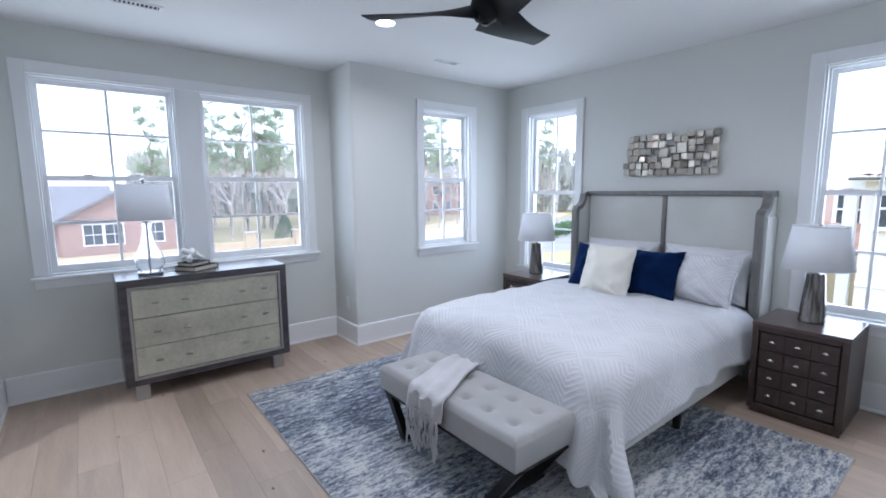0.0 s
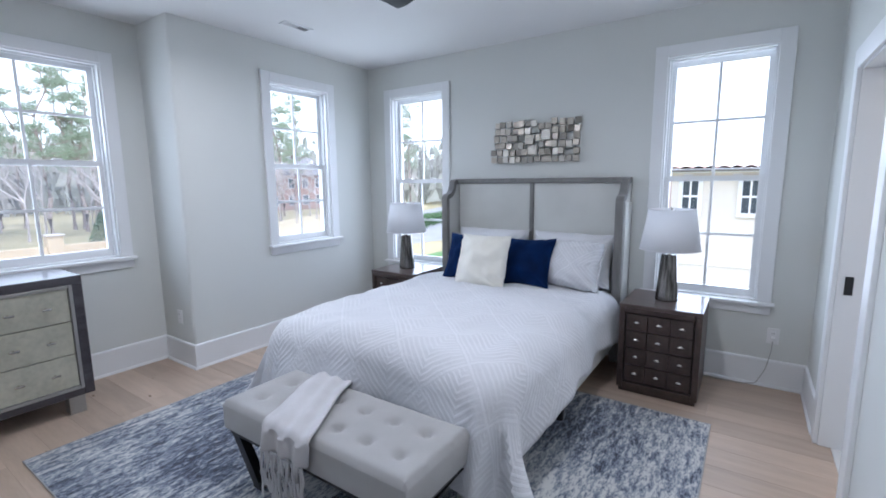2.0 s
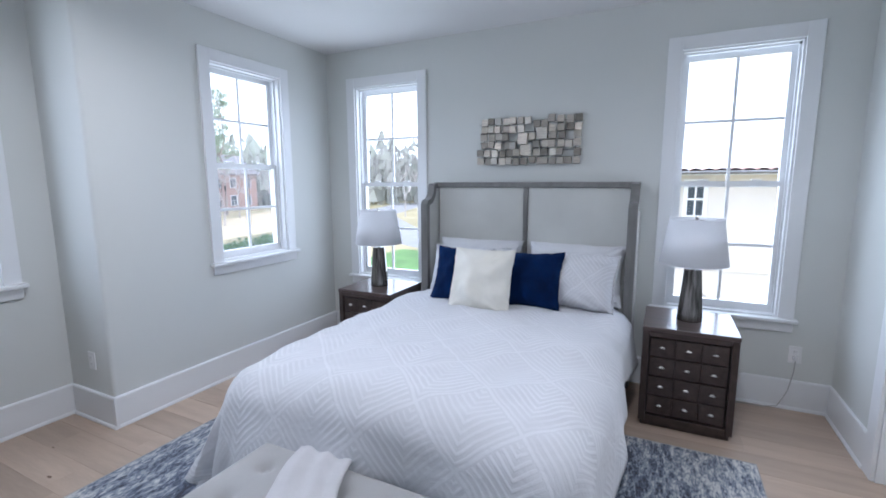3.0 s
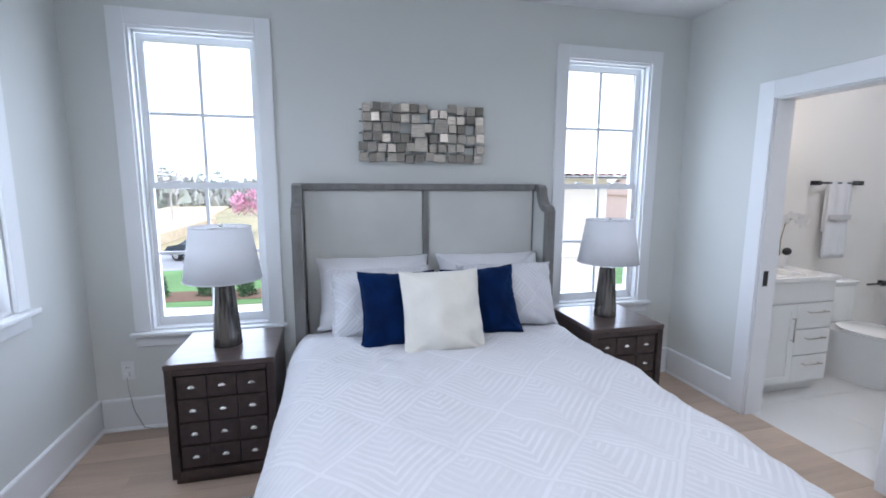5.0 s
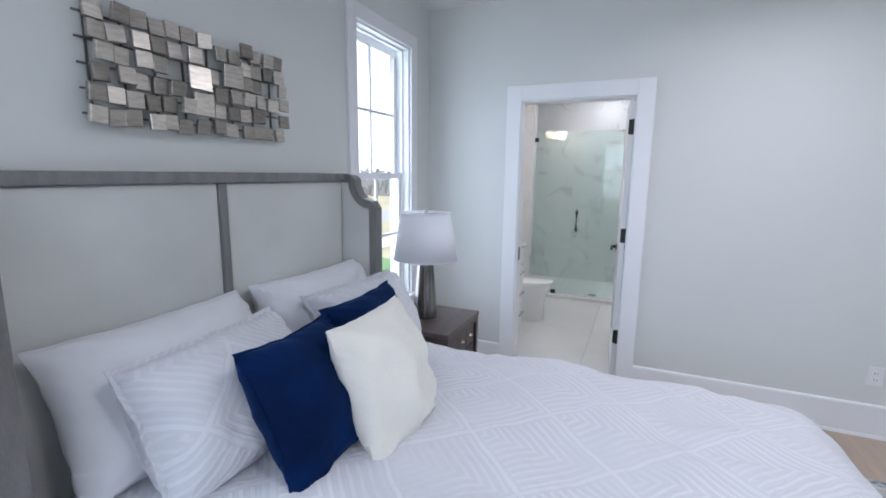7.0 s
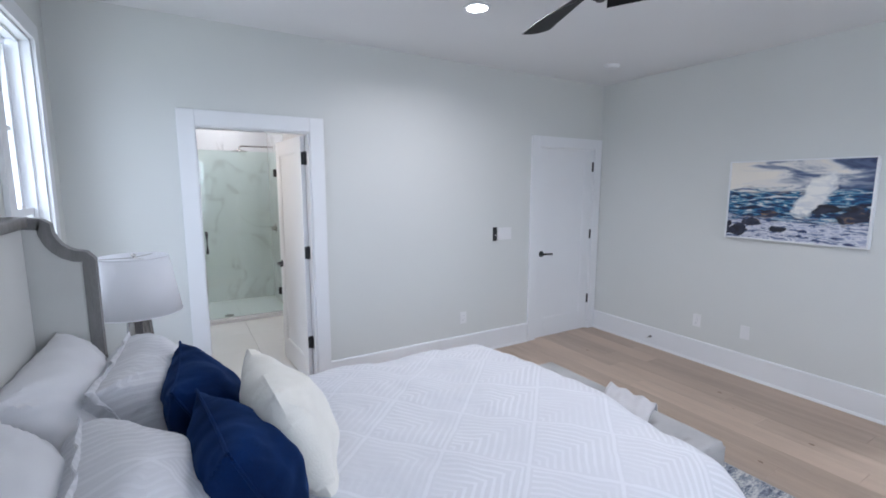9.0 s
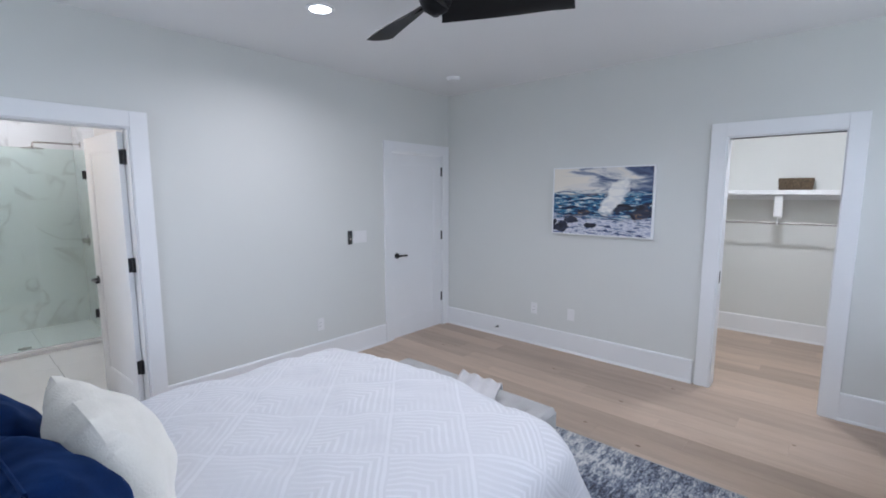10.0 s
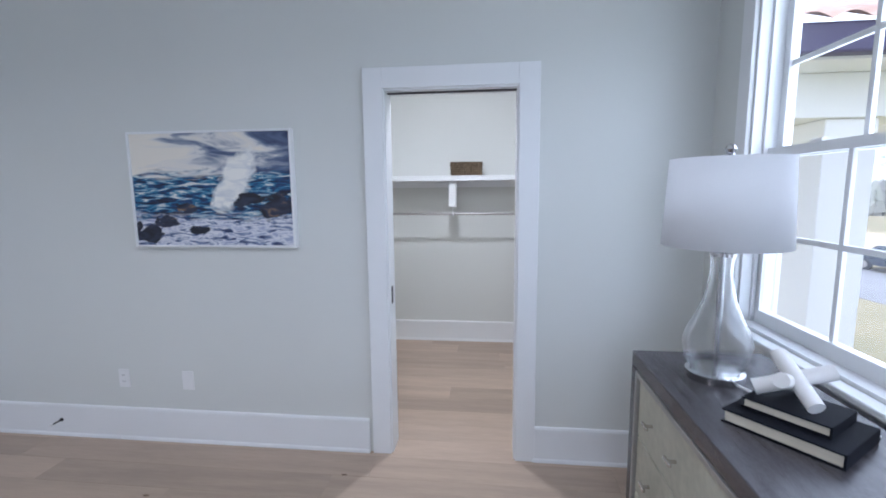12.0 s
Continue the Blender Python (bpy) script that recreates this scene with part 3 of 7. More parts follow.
# ---- doorways and doors: local x along the wall, local y into the wall, z up ----
def doorway(name, m, a, b, top, depth, label):
    ob = thing(name, m, label, "door frame", kind="structure")
    w = 0.106
    for side, y0, y1 in (("room", -0.02, 0.0), ("far", depth, depth + 0.02)):
        part("casing", boxm(a - w + 0.005, a + 0.005, y0, y1, 0, top + w - 0.005, bev=0.003), TRIM, ob)
        part("casing", boxm(b - 0.005, b + w - 0.005, y0, y1, 0, top + w - 0.005, bev=0.003), TRIM, ob)
        part("casing_head", boxm(a + 0.005, b - 0.005, y0, y1, top - 0.005, top + w - 0.005, bev=0.003), TRIM, ob)
    for x0, x1, z0, z1 in ((a - 0.001, a + 0.014, 0, top), (b - 0.014, b + 0.001, 0, top), (a + 0.014, b - 0.014, top - 0.014, top + 0.001)):
        part("jamb", boxm(x0, x1, 0.0005, depth - 0.0005, z0, z1), TRIM, ob)
    return ob


def door_leaf(name, m, w, h, label, handle_at, stile=0.115):
    """One-panel leaf hinged at local x = 0, reaching to x = w; local y is its thickness."""
    ob = thing(name, m, label, "door", kind="structure")
    t = 0.035
    bm = bmesh.new()
    box(bm, 0, stile, 0, t, 0.008, h, bev=0.002)
    box(bm, w - stile, w, 0, t, 0.008, h, bev=0.002)
    box(bm, stile, w - stile, 0, t, h - 0.115, h, bev=0.002)
    box(bm, stile, w - stile, 0, t, 0.008, 0.21, bev=0.002)
    part("door_frame", bm, TRIM, ob)
    part("door_panel", boxm(stile, w - stile, 0.010, t - 0.010, 0.21, h - 0.115), TRIM, ob)
    bead = bmesh.new()
    for y0, y1 in ((0.003, 0.0099), (t - 0.0099, t - 0.003)):
        box(bead, stile, stile + 0.012, y0, y1, 0.21, h - 0.115)
        box(bead, w - stile - 0.012, w - stile, y0, y1, 0.21, h - 0.115)
        box(bead, stile + 0.012, w - stile - 0.012, y0, y1, h - 0.127, h - 0.115)
        box(bead, stile + 0.012, w - stile - 0.012, y0, y1, 0.21, 0.222)
    part("panel_bead", bead, TRIM, ob)
    for side in (-1, 1):
        y = -0.0 if side < 0 else t
        hb = bmesh.new()
        lathe(hb, [(0.032, 0), (0.032, 0.007), (0.014, 0.010), (0.012, 0.045)], 20, pose(w - 0.06, y, 0.93, 90 if side < 0 else -90))
        tube(hb, [(w - 0.06, y + side * 0.042, 0.93), (w - 0.10, y + side * 0.044, 0.931), (w - 0.18, y + side * 0.042, 0.926)], 0.0105, 10)
        part("door_handle", hb, BLACK, ob, "black lever handle", smooth=True)
    lp = boxm(w - 0.001, w + 0.002, 0.006, t - 0.006, 0.87, 0.99)
    part("latch_plate", lp, BLACK, ob)
    for z in (0.36, 1.11, 1.86):
        hg = lathe(bmesh.new(), [(0.012, -0.052), (0.012, 0.052)], 12, pose(-0.006, handle_at, z))
        box(hg, -0.004, 0.0004, 0.0, 0.031, z - 0.05, z + 0.05)
        box(hg, -0.036, -0.008, -0.007, -0.003, z - 0.05, z + 0.05)
        part("hinge", hg, BLACK, ob, "black butt hinge", smooth=True)
    return ob


doorway("bath_doorway", pose(0, YS, 0, 0, 0, 180), -BATH[1], -BATH[0], BATH[3], 0.128, "white cased doorway to the bathroom")
doorway("entry_doorway", pose(0, YS, 0, 0, 0, 180), -ENTRY[1], -ENTRY[0], ENTRY[3], 0.12, "white cased entry doorway")
doorway("closet_doorway", pose(XW, 0, 0, 0, 0, 90), CLOSET[0], CLOSET[1], CLOSET[3], 0.14, "white cased closet doorway with a pocket door slot")
# the bathroom door stands open, past a right angle, into the bathroom
door_leaf("door_1", pose(2.945, 0.245, 0, 0, 0, -86.5), 0.745, 2.03, "white one-panel bathroom door standing open, black hinges", 0.0)
door_leaf("door_2", pose(ENTRY[0] + 0.018, YS - 0.038, 0), 0.784, 2.035, "white one-panel door, closed, with a black lever", 0.035)
st = thing("pocket_door_strike", pose(XW - 0.06, CLOSET[0] + 0.0145, 0.93), "black pocket door edge pull in the closet jamb", "door pull")
part("edge_plate", boxm(-0.016, 0.016, 0, 0.003, -0.05, 0.05, bev=0.001), BLACK, st)
slot = thing("pocket_door_track", pose(XW - 0.07, 0, 2.041), "dark pocket door track slot in the head jamb", "door track", kind="structure")
part("track", boxm(-0.02, 0.02, CLOSET[0] + 0.015, CLOSET[1] - 0.015, -0.004, -0.0005), VENTDARK, slot)
bath_strike = thing("strike_plate", pose(BATH[1] - 0.0145, YS - 0.05, 0.93), "black strike plate in the bathroom door jamb", "strike plate")
part("plate", boxm(-0.003, 0, -0.018, 0.018, -0.05, 0.05, bev=0.001), BLACK, bath_strike)


# ---- bed ----
def drape_bm(x_head, x_foot, y0, y1, top, over_side, over_foot, hem_min):
    """Comforter: lies on the mattress and falls over both sides and the foot, longest at the corners."""
    nu, nv = 96, 104
    su = [i / (nu - 1) for i in range(nu)]
    Lx, Wy = x_head - x_foot, y1 - y0
    rad = 0.16

    def cloth(i, j):
        s = su[i] * (Lx + over_foot)
        over = over_side + 0.25 * su[i] ** 4
        r = -over + j / (nv - 1) * (Wy + 2 * over)
        return s, r

    def fall(d):
        """Run outwards and downwards after a length d beyond the edge, round an edge of radius rad."""
        arc = rad * math.pi / 2
        if d <= 0:
            return 0.0, 0.0
        if d < arc:
            a = d / rad
            return rad * math.sin(a), rad * (1 - math.cos(a))
        return rad + 0.15 * (d - arc) - 0.55 * max(0.0, d - arc - 0.28) ** 2, rad + 0.98 * (d - arc)

    def place(i, j):
        s, r = cloth(i, j)
        inset = 0.125
        dx = max(0.0, s - (Lx - inset))
        dy = max(0.0, inset - r, r - (Wy - inset))
        side = -1 if r < Wy / 2 else 1
        d = math.hypot(dx, dy)
        if d > 0.64:
            d = 0.64 + 0.25 * (d - 0.64)
        out, down = fall(d)
        bx = x_head - min(s, Lx - inset)
        by = y0 + min(max(r, inset), Wy - inset)
        ang = math.atan2(dy, dx) if d > 1e-6 else 0
        hang = max(0.0, down - 0.05)
        along = s if dy > dx else r
        corner = math.sin(2 * ang) if d > 1e-6 else 0
        ripple = hang * (0.10 * math.sin(along * 6.5 + 1.3 * math.sin(along * 3)) + 0.035 * math.sin(along * 14 + 2)) + hang * corner * (0.17 + 0.075 * math.sin(ang * 7 + 0.4))
        puff = 0.030 * noise.noise(Vector((s * 2.2, r * 2.2, 0.3))) + 0.014 * noise.noise(Vector((s * 6, r * 6, 2))) + 0.009 * noise.noise(Vector((s * 14, r * 11, 7))) + 0.10 * hang * noise.noise(Vector((s * 4, r * 4, 5)))
        crown = 0.045 * math.cos(math.pi * (r / Wy - 0.5)) if 0 < r < Wy else 0
        seam = 0.030 * max(0.0, (s - 1.0) / Lx) ** 2
        x = bx - (out + ripple + 0.02 * corner * hang) * math.cos(ang) * (1 if dx > 0 else 0)
        y = by + side * (out + ripple) * math.sin(ang)
        z = top - 0.05 + max(0, crown) + puff - down - seam
        # near the pillows the cloth lies lower and tucks in
        z -= 0.035 * max(0.0, 1 - s / 0.5)
        return Vector((x, y, max(z, 0.035 + 0.02 * abs(math.sin(along * 9)))))

    return grid_sheet(nu, nv, place, lambda i, j: cloth(i, j))


def build_bed():
    bed = thing("bed", pose(0, 0, 0), "queen bed with winged pale grey upholstered headboard", "bed")
    y0, y1, top = 1.555, 3.235, 1.525
    xf, xb = 4.368, 4.425
    # headboard panel: two upholstered fields, a rail around them and a post between
    ym = (y0 + y1) / 2
    for a, b in ((y0 + 0.07, ym - 0.018), (ym + 0.018, y1 - 0.07)):
        part("headboard_panel", boxm(xf - 0.012, xb - 0.01, a, b, 0.30, top - 0.042, bev=0.010), HBFAB, bed, "pale grey velvet panel", smooth=True)
    part("top_rail", boxm(xf - 0.03, xb, y0 + 0.03, y1 - 0.03, top - 0.042, top, bev=0.006), HBWOOD, bed, "grey wood rail")
    part("centre_post", boxm(xf - 0.022, xb - 0.002, ym - 0.018, ym + 0.018, 0.3, top - 0.042, bev=0.004), HBWOOD, bed, "grey wood post")
    for sgn, y in ((1, y0), (-1, y1)):
        # the wing: a side panel with a scooped upper corner, reaching forward from the board
        zs = [0.06, 1.36]
        prof = [(xb, 0.06), (4.165, 0.06), (4.165, 1.345)]
        prof += [(4.165 + 0.015 + 0.115 * math.sin(a), 1.36 + 0.13 * (1 - math.cos(a))) for a in [radians(k) for k in range(0, 91, 15)]]
        prof += [(4.30, top), (xb, top)]

        def wing(a, b, inset):
            bm = bmesh.new()
            cx, cz = 4.29, 0.8
            pts = [(cx + (p - cx) * (1 - inset), cz + (q - cz) * (1 - inset * 0.12)) for p, q in prof]
            lo, hi = [bm.verts.new((p, a, q)) for p, q in pts], [bm.verts.new((p, b, q)) for p, q in pts]
            k = len(pts)
            for i in range(k):
                bm.faces.new((lo[i], lo[(i + 1) % k], hi[(i + 1) % k], hi[i]))
            bm.faces.new(lo)
            bm.faces.new(hi)
            return bm
        part("wing_panel", wing(y + sgn * 0.012, y + sgn * 0.060, 0.10), HBFAB, bed, "pale grey velvet wing")
        edge = bmesh.new()
        path = [(4.165, y + sgn * 0.036, q) for q in (0.06, 0.5, 0.9, 1.2, 1.345)]
        path += [(4.165 + 0.015 + 0.115 * math.sin(a), y + sgn * 0.036, 1.36 + 0.13 * (1 - math.cos(a))) for a in [radians(k) for k in range(0, 91, 15)]]
        path += [(4.305, y + sgn * 0.036, top - 0.03), (xb - 0.02, y + sgn * 0.036, top - 0.022)]
        rings = []
        for i, p in enumerate(path):
            q, r2 = Vector(path[max(0, i - 1)]), Vector(path[min(len(path) - 1, i + 1)])
            d = (r2 - q).normalized()
            nrm = Vector((-d.z, 0, d.x))
            c = Vector(p)
            rings.append([edge.verts.new(c + nrm * u + Vector((0, v, 0))) for u, v in ((-0.022, -0.03), (0.022, -0.03), (0.022, 0.03), (-0.022, 0.03))])
        for a, b in zip(rings, rings[1:]):
            for k in range(4):
                edge.faces.new((a[k], a[(k + 1) % 4], b[(k + 1) % 4], b[k]))
        edge.faces.new(rings[0])
        edge.faces.new(rings[-1])
        part("wing_edge", edge, HBWOOD, bed, "grey wood edge band")
        part("outer_side", boxm(4.20, xb, y - sgn * 0.000, y + sgn * 0.0115, 0.06, 1.33, bev=0.003) if sgn > 0 else boxm(4.20, xb, y - 0.0115, y, 0.06, 1.33, bev=0.003), PIPING, bed, "light upholstered outer side")
    for y in (1.60, 3.15):
        part("side_rail", boxm(2.33, 4.16, y, y + 0.045, 0.16, 0.34, bev=0.012), HBFAB, bed, "grey upholstered side rail")
    part("foot_rail", boxm(2.28, 2.329, 1.60, 3.195, 0.16, 0.34, bev=0.012), HBFAB, bed)
    for x, y in ((2.36, 1.66), (2.36, 3.13), (3.14, 1.66), (3.14, 3.13)):
        part("foot", lathe(bmesh.new(), [(0.022, 0), (0.032, 0.16)], 14, pose(x, y, 0.012)), BLACK, bed, "black foot")
    part("box_base", boxm(2.34, 4.15, 1.65, 3.145, 0.20, 0.36, bev=0.02), LINEN, bed)
    part("mattress", boxm(2.32, 4.32, 1.64, 3.155, 0.362, 0.60, bev=0.05, seg=3), WHITECLOTH, bed, "white mattress", smooth=True)


build_bed()
comf = mesh_ob("comforter", drape_bm(4.12, 2.17, 1.58, 3.22, 0.725, 0.30, 0.56, 0.05), QUILT, smooth=True)
sol = comf.modifiers.new("thickness", "SOLIDIFY")
sol.thickness, sol.offset = 0.012, -1
tagged(comf, "white quilted comforter with woven diamond chevrons, draped over the bed", "comforter")
part("stitched_edge", tube(bmesh.new(), [(4.10, y, 0.665 + 0.035 * math.cos(math.pi * ((y - 1.7) / 1.4 - 0.5))) for y in [1.7 + 0.1 * k for k in range(15)]], 0.012, 8), WHITECLOTH, comf)


# ---- pillows ----
def pillow_bm(w, h, t, puff=0.52, seed=0, uvs=1.0, pinch=0.075, sag=0.02, crease=1.0):
    """A stuffed cushion standing in x-z (width, height), thick along y, with pinched corners and creases that run in from them."""
    nu = 40
    bm = bmesh.new()
    lay = bm.loops.layers.uv.new("UVMap")
    grids = []
    for side in (-1, 1):
        g = []
        for i in range(nu + 1):
            row = []
            for j in range(nu + 1):
                u, v = 2 * i / nu - 1, 2 * j / nu - 1
                bulge = (max(0, 1 - abs(u) ** 2.1) * max(0, 1 - abs(v) ** 2.1)) ** puff
                pinch_u, pinch_v = 1 - pinch * (1 - v * v), 1 - pinch * (1 - u * u)
                ear = abs(u * v) ** 2.5
                # folds fan out from the corners and die away in the full middle
                ang = math.atan2(1.15 - abs(v), 1.15 - abs(u))
                quad = (1 if u > 0 else 0) + (2 if v > 0 else 0)
                fan = noise.noise(Vector((ang * 5.5, quad * 7.3 + seed, side * 3.1))) * max(0.0, abs(u * v)) ** 0.6 * (1 - bulge * 0.55)
                edge = noise.noise(Vector((u * 9 + seed, v * 9, side * 1.7))) * (1 - bulge) * 0.6
                wr = 0.024 * noise.noise(Vector((u * 2.1 + seed, v * 2.1, side * 0.7))) * (0.3 + bulge)
                wr += crease * (0.022 * fan + 0.010 * edge)
                grow = min(1.0, bulge * 4)
                rim = 0.006 * noise.noise(Vector((u * 4 + seed, v * 4, 9)))
                row.append(bm.verts.new((u * w / 2 * pinch_u * (1 + 0.02 * ear) + rim, side * (t / 2 * bulge + wr * grow), (v * pinch_v + 1) * h / 2 - sag * bulge * (1 - v) + rim)))
            g.append(row)
        grids.append(g)
    for k, g in enumerate(grids):
        for i in range(nu):
            for j in range(nu):
                f = bm.faces.new((g[i][j], g[i + 1][j], g[i + 1][j + 1], g[i][j + 1]))
                for lp, (a, b) in zip(f.loops, ((i, j), (i + 1, j), (i + 1, j + 1), (i, j + 1))):
                    lp[lay].uv = (a / nu * w * uvs, b / nu * h * uvs)
    bmesh.ops.remove_doubles(bm, verts=list(bm.verts), dist=0.0015)
    return bm


def rim_points(w, h, pinch, seed, count=64, out=0.0, wave=0.0):
    """Points round a cushion's seam, pushed outwards by out and waved across the seam."""
    pts = []
    for k in range(count):
        a = k / count * 4
        sd, f = int(a), (a - int(a)) * 2 - 1
        u, v = ((f, -1), (1, f), (-f, 1), (-1, -f))[sd]
        rim = 0.006 * noise.noise(Vector((u * 4 + seed, v * 4, 9)))
        x, z = u * (w / 2 * (1 - pinch * (1 - v * v)) * (1 + 0.02 * abs(u * v) ** 2.5) + out) + rim, v * out + (v * (1 - pinch * (1 - u * u)) + 1) * h / 2 + rim
        pts.append(Vector((x, wave * noise.noise(Vector((k * 0.55, seed, out * 30))), z)))
    return pts


def pillow(name, x, y, z, w, h, t, material, lean, turn, label, seed, group, trim=None, tilt=0, pinch=0.075, flange=0.0, crease=1.0, puff=0.52):
    m = pose(x, y, z, 0, 0, 90 + turn) @ pose(0, 0, 0, lean, tilt, 0)
    ob = thing(name, m, label, "pillow", group)
    part("cushion", pillow_bm(w, h, t, puff=puff, seed=seed, pinch=pinch, crease=crease), material, ob, smooth=True)
    if trim:
        pts = rim_points(w, h, pinch, seed)
        part("edge_cord", tube(bmesh.new(), pts + [pts[0]], trim, 6), material, ob, smooth=True)
    if flange:
        bm = bmesh.new()
        lay = bm.loops.layers.uv.new("UVMap")
        rings = []
        for q, th in ((0.0, 0.003), (0.5, 0.003), (1.0, 0.002)):
            ring = rim_points(w, h, pinch, seed, 72, flange * q - 0.004, 0.022 * q)
            rings.append([[bm.verts.new(p + Vector((0, sgn * th, 0))) for p in ring] for sgn in (-1, 1)])
        strips = [(rings[0][0], rings[1][0]), (rings[1][0], rings[2][0]), (rings[2][0], rings[2][1]), (rings[2][1], rings[1][1]), (rings[1][1], rings[0][1])]
        for lo, hi in strips:
            for k in range(72):
                f = bm.faces.new((lo[k], lo[(k + 1) % 72], hi[(k + 1) % 72], hi[k]))
                for lp in f.loops:
                    lp[lay].uv = (lp.vert.co.x, lp.vert.co.z)
        part("flange", bm, material, ob, "flat stitched border", smooth=True)
    return ob


# local x runs along the bed's width, the back leans towards the headboard (+x)
pillow("pillow", 4.125, 2.74, 0.65, 0.70, 0.45, 0.33, WHITECLOTH, 23, 2, "plain white pillow leaning on the headboard", 1, "bed pillows", None, pinch=0.052, crease=1.3, puff=0.46)
pillow("pillow", 4.125, 1.985, 0.65, 0.70, 0.45, 0.33, WHITECLOTH, 23, -2, "plain white pillow leaning on the headboard", 4, "bed pillows", None, pinch=0.052, crease=1.3, puff=0.46)
pillow("sham_pillow", 3.90, 2.715, 0.665, 0.58, 0.395, 0.40, SHAM, 27, 5, "white patterned sham with a flanged edge", 7, "patterned shams", None, pinch=0.045, flange=0.017, crease=1.7, puff=0.42)
pillow("sham_pillow", 3.90, 1.96, 0.665, 0.58, 0.395, 0.40, SHAM, 27, -5, "white patterned sham with a flanged edge", 9, "patterned shams", None, pinch=0.045, flange=0.017, crease=1.7, puff=0.42)
pillow("velvet_cushion", 3.635, 2.66, 0.685, 0.42, 0.41, 0.25, NAVY, 25, 6, "navy blue velvet cushion", 12, "navy cushions", 0.005, tilt=-2, pinch=0.085)
pillow("velvet_cushion", 3.70, 2.185, 0.69, 0.42, 0.40, 0.25, NAVY, 27, -4, "navy blue velvet cushion", 15, "navy cushions", 0.005, tilt=3, pinch=0.085)
pillow("cream_cushion", 3.50, 2.462, 0.695, 0.42, 0.42, 0.235, CREAM, 22, 2, "cream textured square cushion in front of the others", 20, "", None, pinch=0.05)


# ---- nightstands and their lamps ----
def build_nightstand():
    ob = thing("nightstand", pose(0, 0, 0), "espresso wood nightstand with twelve small fronts and cup pulls", "nightstand", "nightstands")
    # local: front faces -x, width along y (0.51), depth along x (0.51)
    w, d, h = 0.51, 0.51, 0.647
    part("plinth", boxm(0.02, d - 0.01, -w / 2 + 0.012, w / 2 - 0.012, 0, 0.035, bev=0.004), DARKWOOD, ob)
    part("top", boxm(-0.004, d, -w / 2 - 0.003, w / 2 + 0.003, h - 0.028, h, bev=0.004), DARKTOP, ob, "polished espresso top")
    sides = boxm(0, d, -w / 2, -w / 2 + 0.038, 0.036, h - 0.0285, bev=0.003)
    box(sides, 0, d, w / 2 - 0.038, w / 2, 0.036, h - 0.0285, bev=0.003)
    box(sides, 0.0, d, -w / 2 + 0.0385, w / 2 - 0.0385, 0.036, 0.075, bev=0.003)
    box(sides, 0.0, d, -w / 2 + 0.0385, w / 2 - 0.0385, h - 0.06, h - 0.029, bev=0.003)
    part("carcass", sides, DARKWOOD, ob)
    # black filler block: its colour puts the shade into the gaps between drawers
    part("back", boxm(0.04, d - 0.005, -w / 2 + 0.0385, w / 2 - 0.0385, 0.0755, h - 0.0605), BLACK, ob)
    z0, z1, ya, yb = 0.082, h - 0.066, -w / 2 + 0.045, w / 2 - 0.045
    rh, cw = (z1 - z0) / 4, (yb - ya) / 3
    for r in range(4):
        row = part("drawer", boxm(0.024, 0.039, ya, yb, z0 + r * rh + 0.003, z0 + (r + 1) * rh - 0.003, bev=0.001), DARKWOOD, ob)
        for c in range(3):
            y = ya + c * cw
            part("drawer_front", boxm(0.012, 0.0235, y + 0.002, y + cw - 0.002, z0 + r * rh + 0.004, z0 + (r + 1) * rh - 0.004, bev=0.003), DARKWOOD, row)
            cup = bmesh.new()
            yc, zc = y + cw / 2, z0 + (r + 0.5) * rh + 0.004
            n = 10
            prof = []
            for k in range(n + 1):
                a = math.pi * k / n
                prof.append([(0.0118 - 0.014 * math.sin(b), yc - 0.019 * math.cos(a) * (0.55 + 0.45 * math.cos(b)), zc - 0.006 + 0.015 * math.sin(a) * math.cos(b)) for b in [radians(q) for q in (0, 30, 60, 90)]])
            vs = [[cup.verts.new(p) for p in rr] for rr in prof]
            for i in range(n):
                for j in range(3):
                    cup.faces.new((vs[i][j], vs[i + 1][j], vs[i + 1][j + 1], vs[i][j + 1]))
            box(cup, 0.0095, 0.0118, yc - 0.021, yc + 0.021, zc - 0.009, zc - 0.004)
            part("cup_pull", cup, NICKEL, row, "nickel cup pull", smooth=True)
    return ob


ns = build_nightstand()
ns.matrix_world = pose(3.78, 1.218, 0)
ns2 = copy_thing(ns, pose(3.765, 3.562, 0))


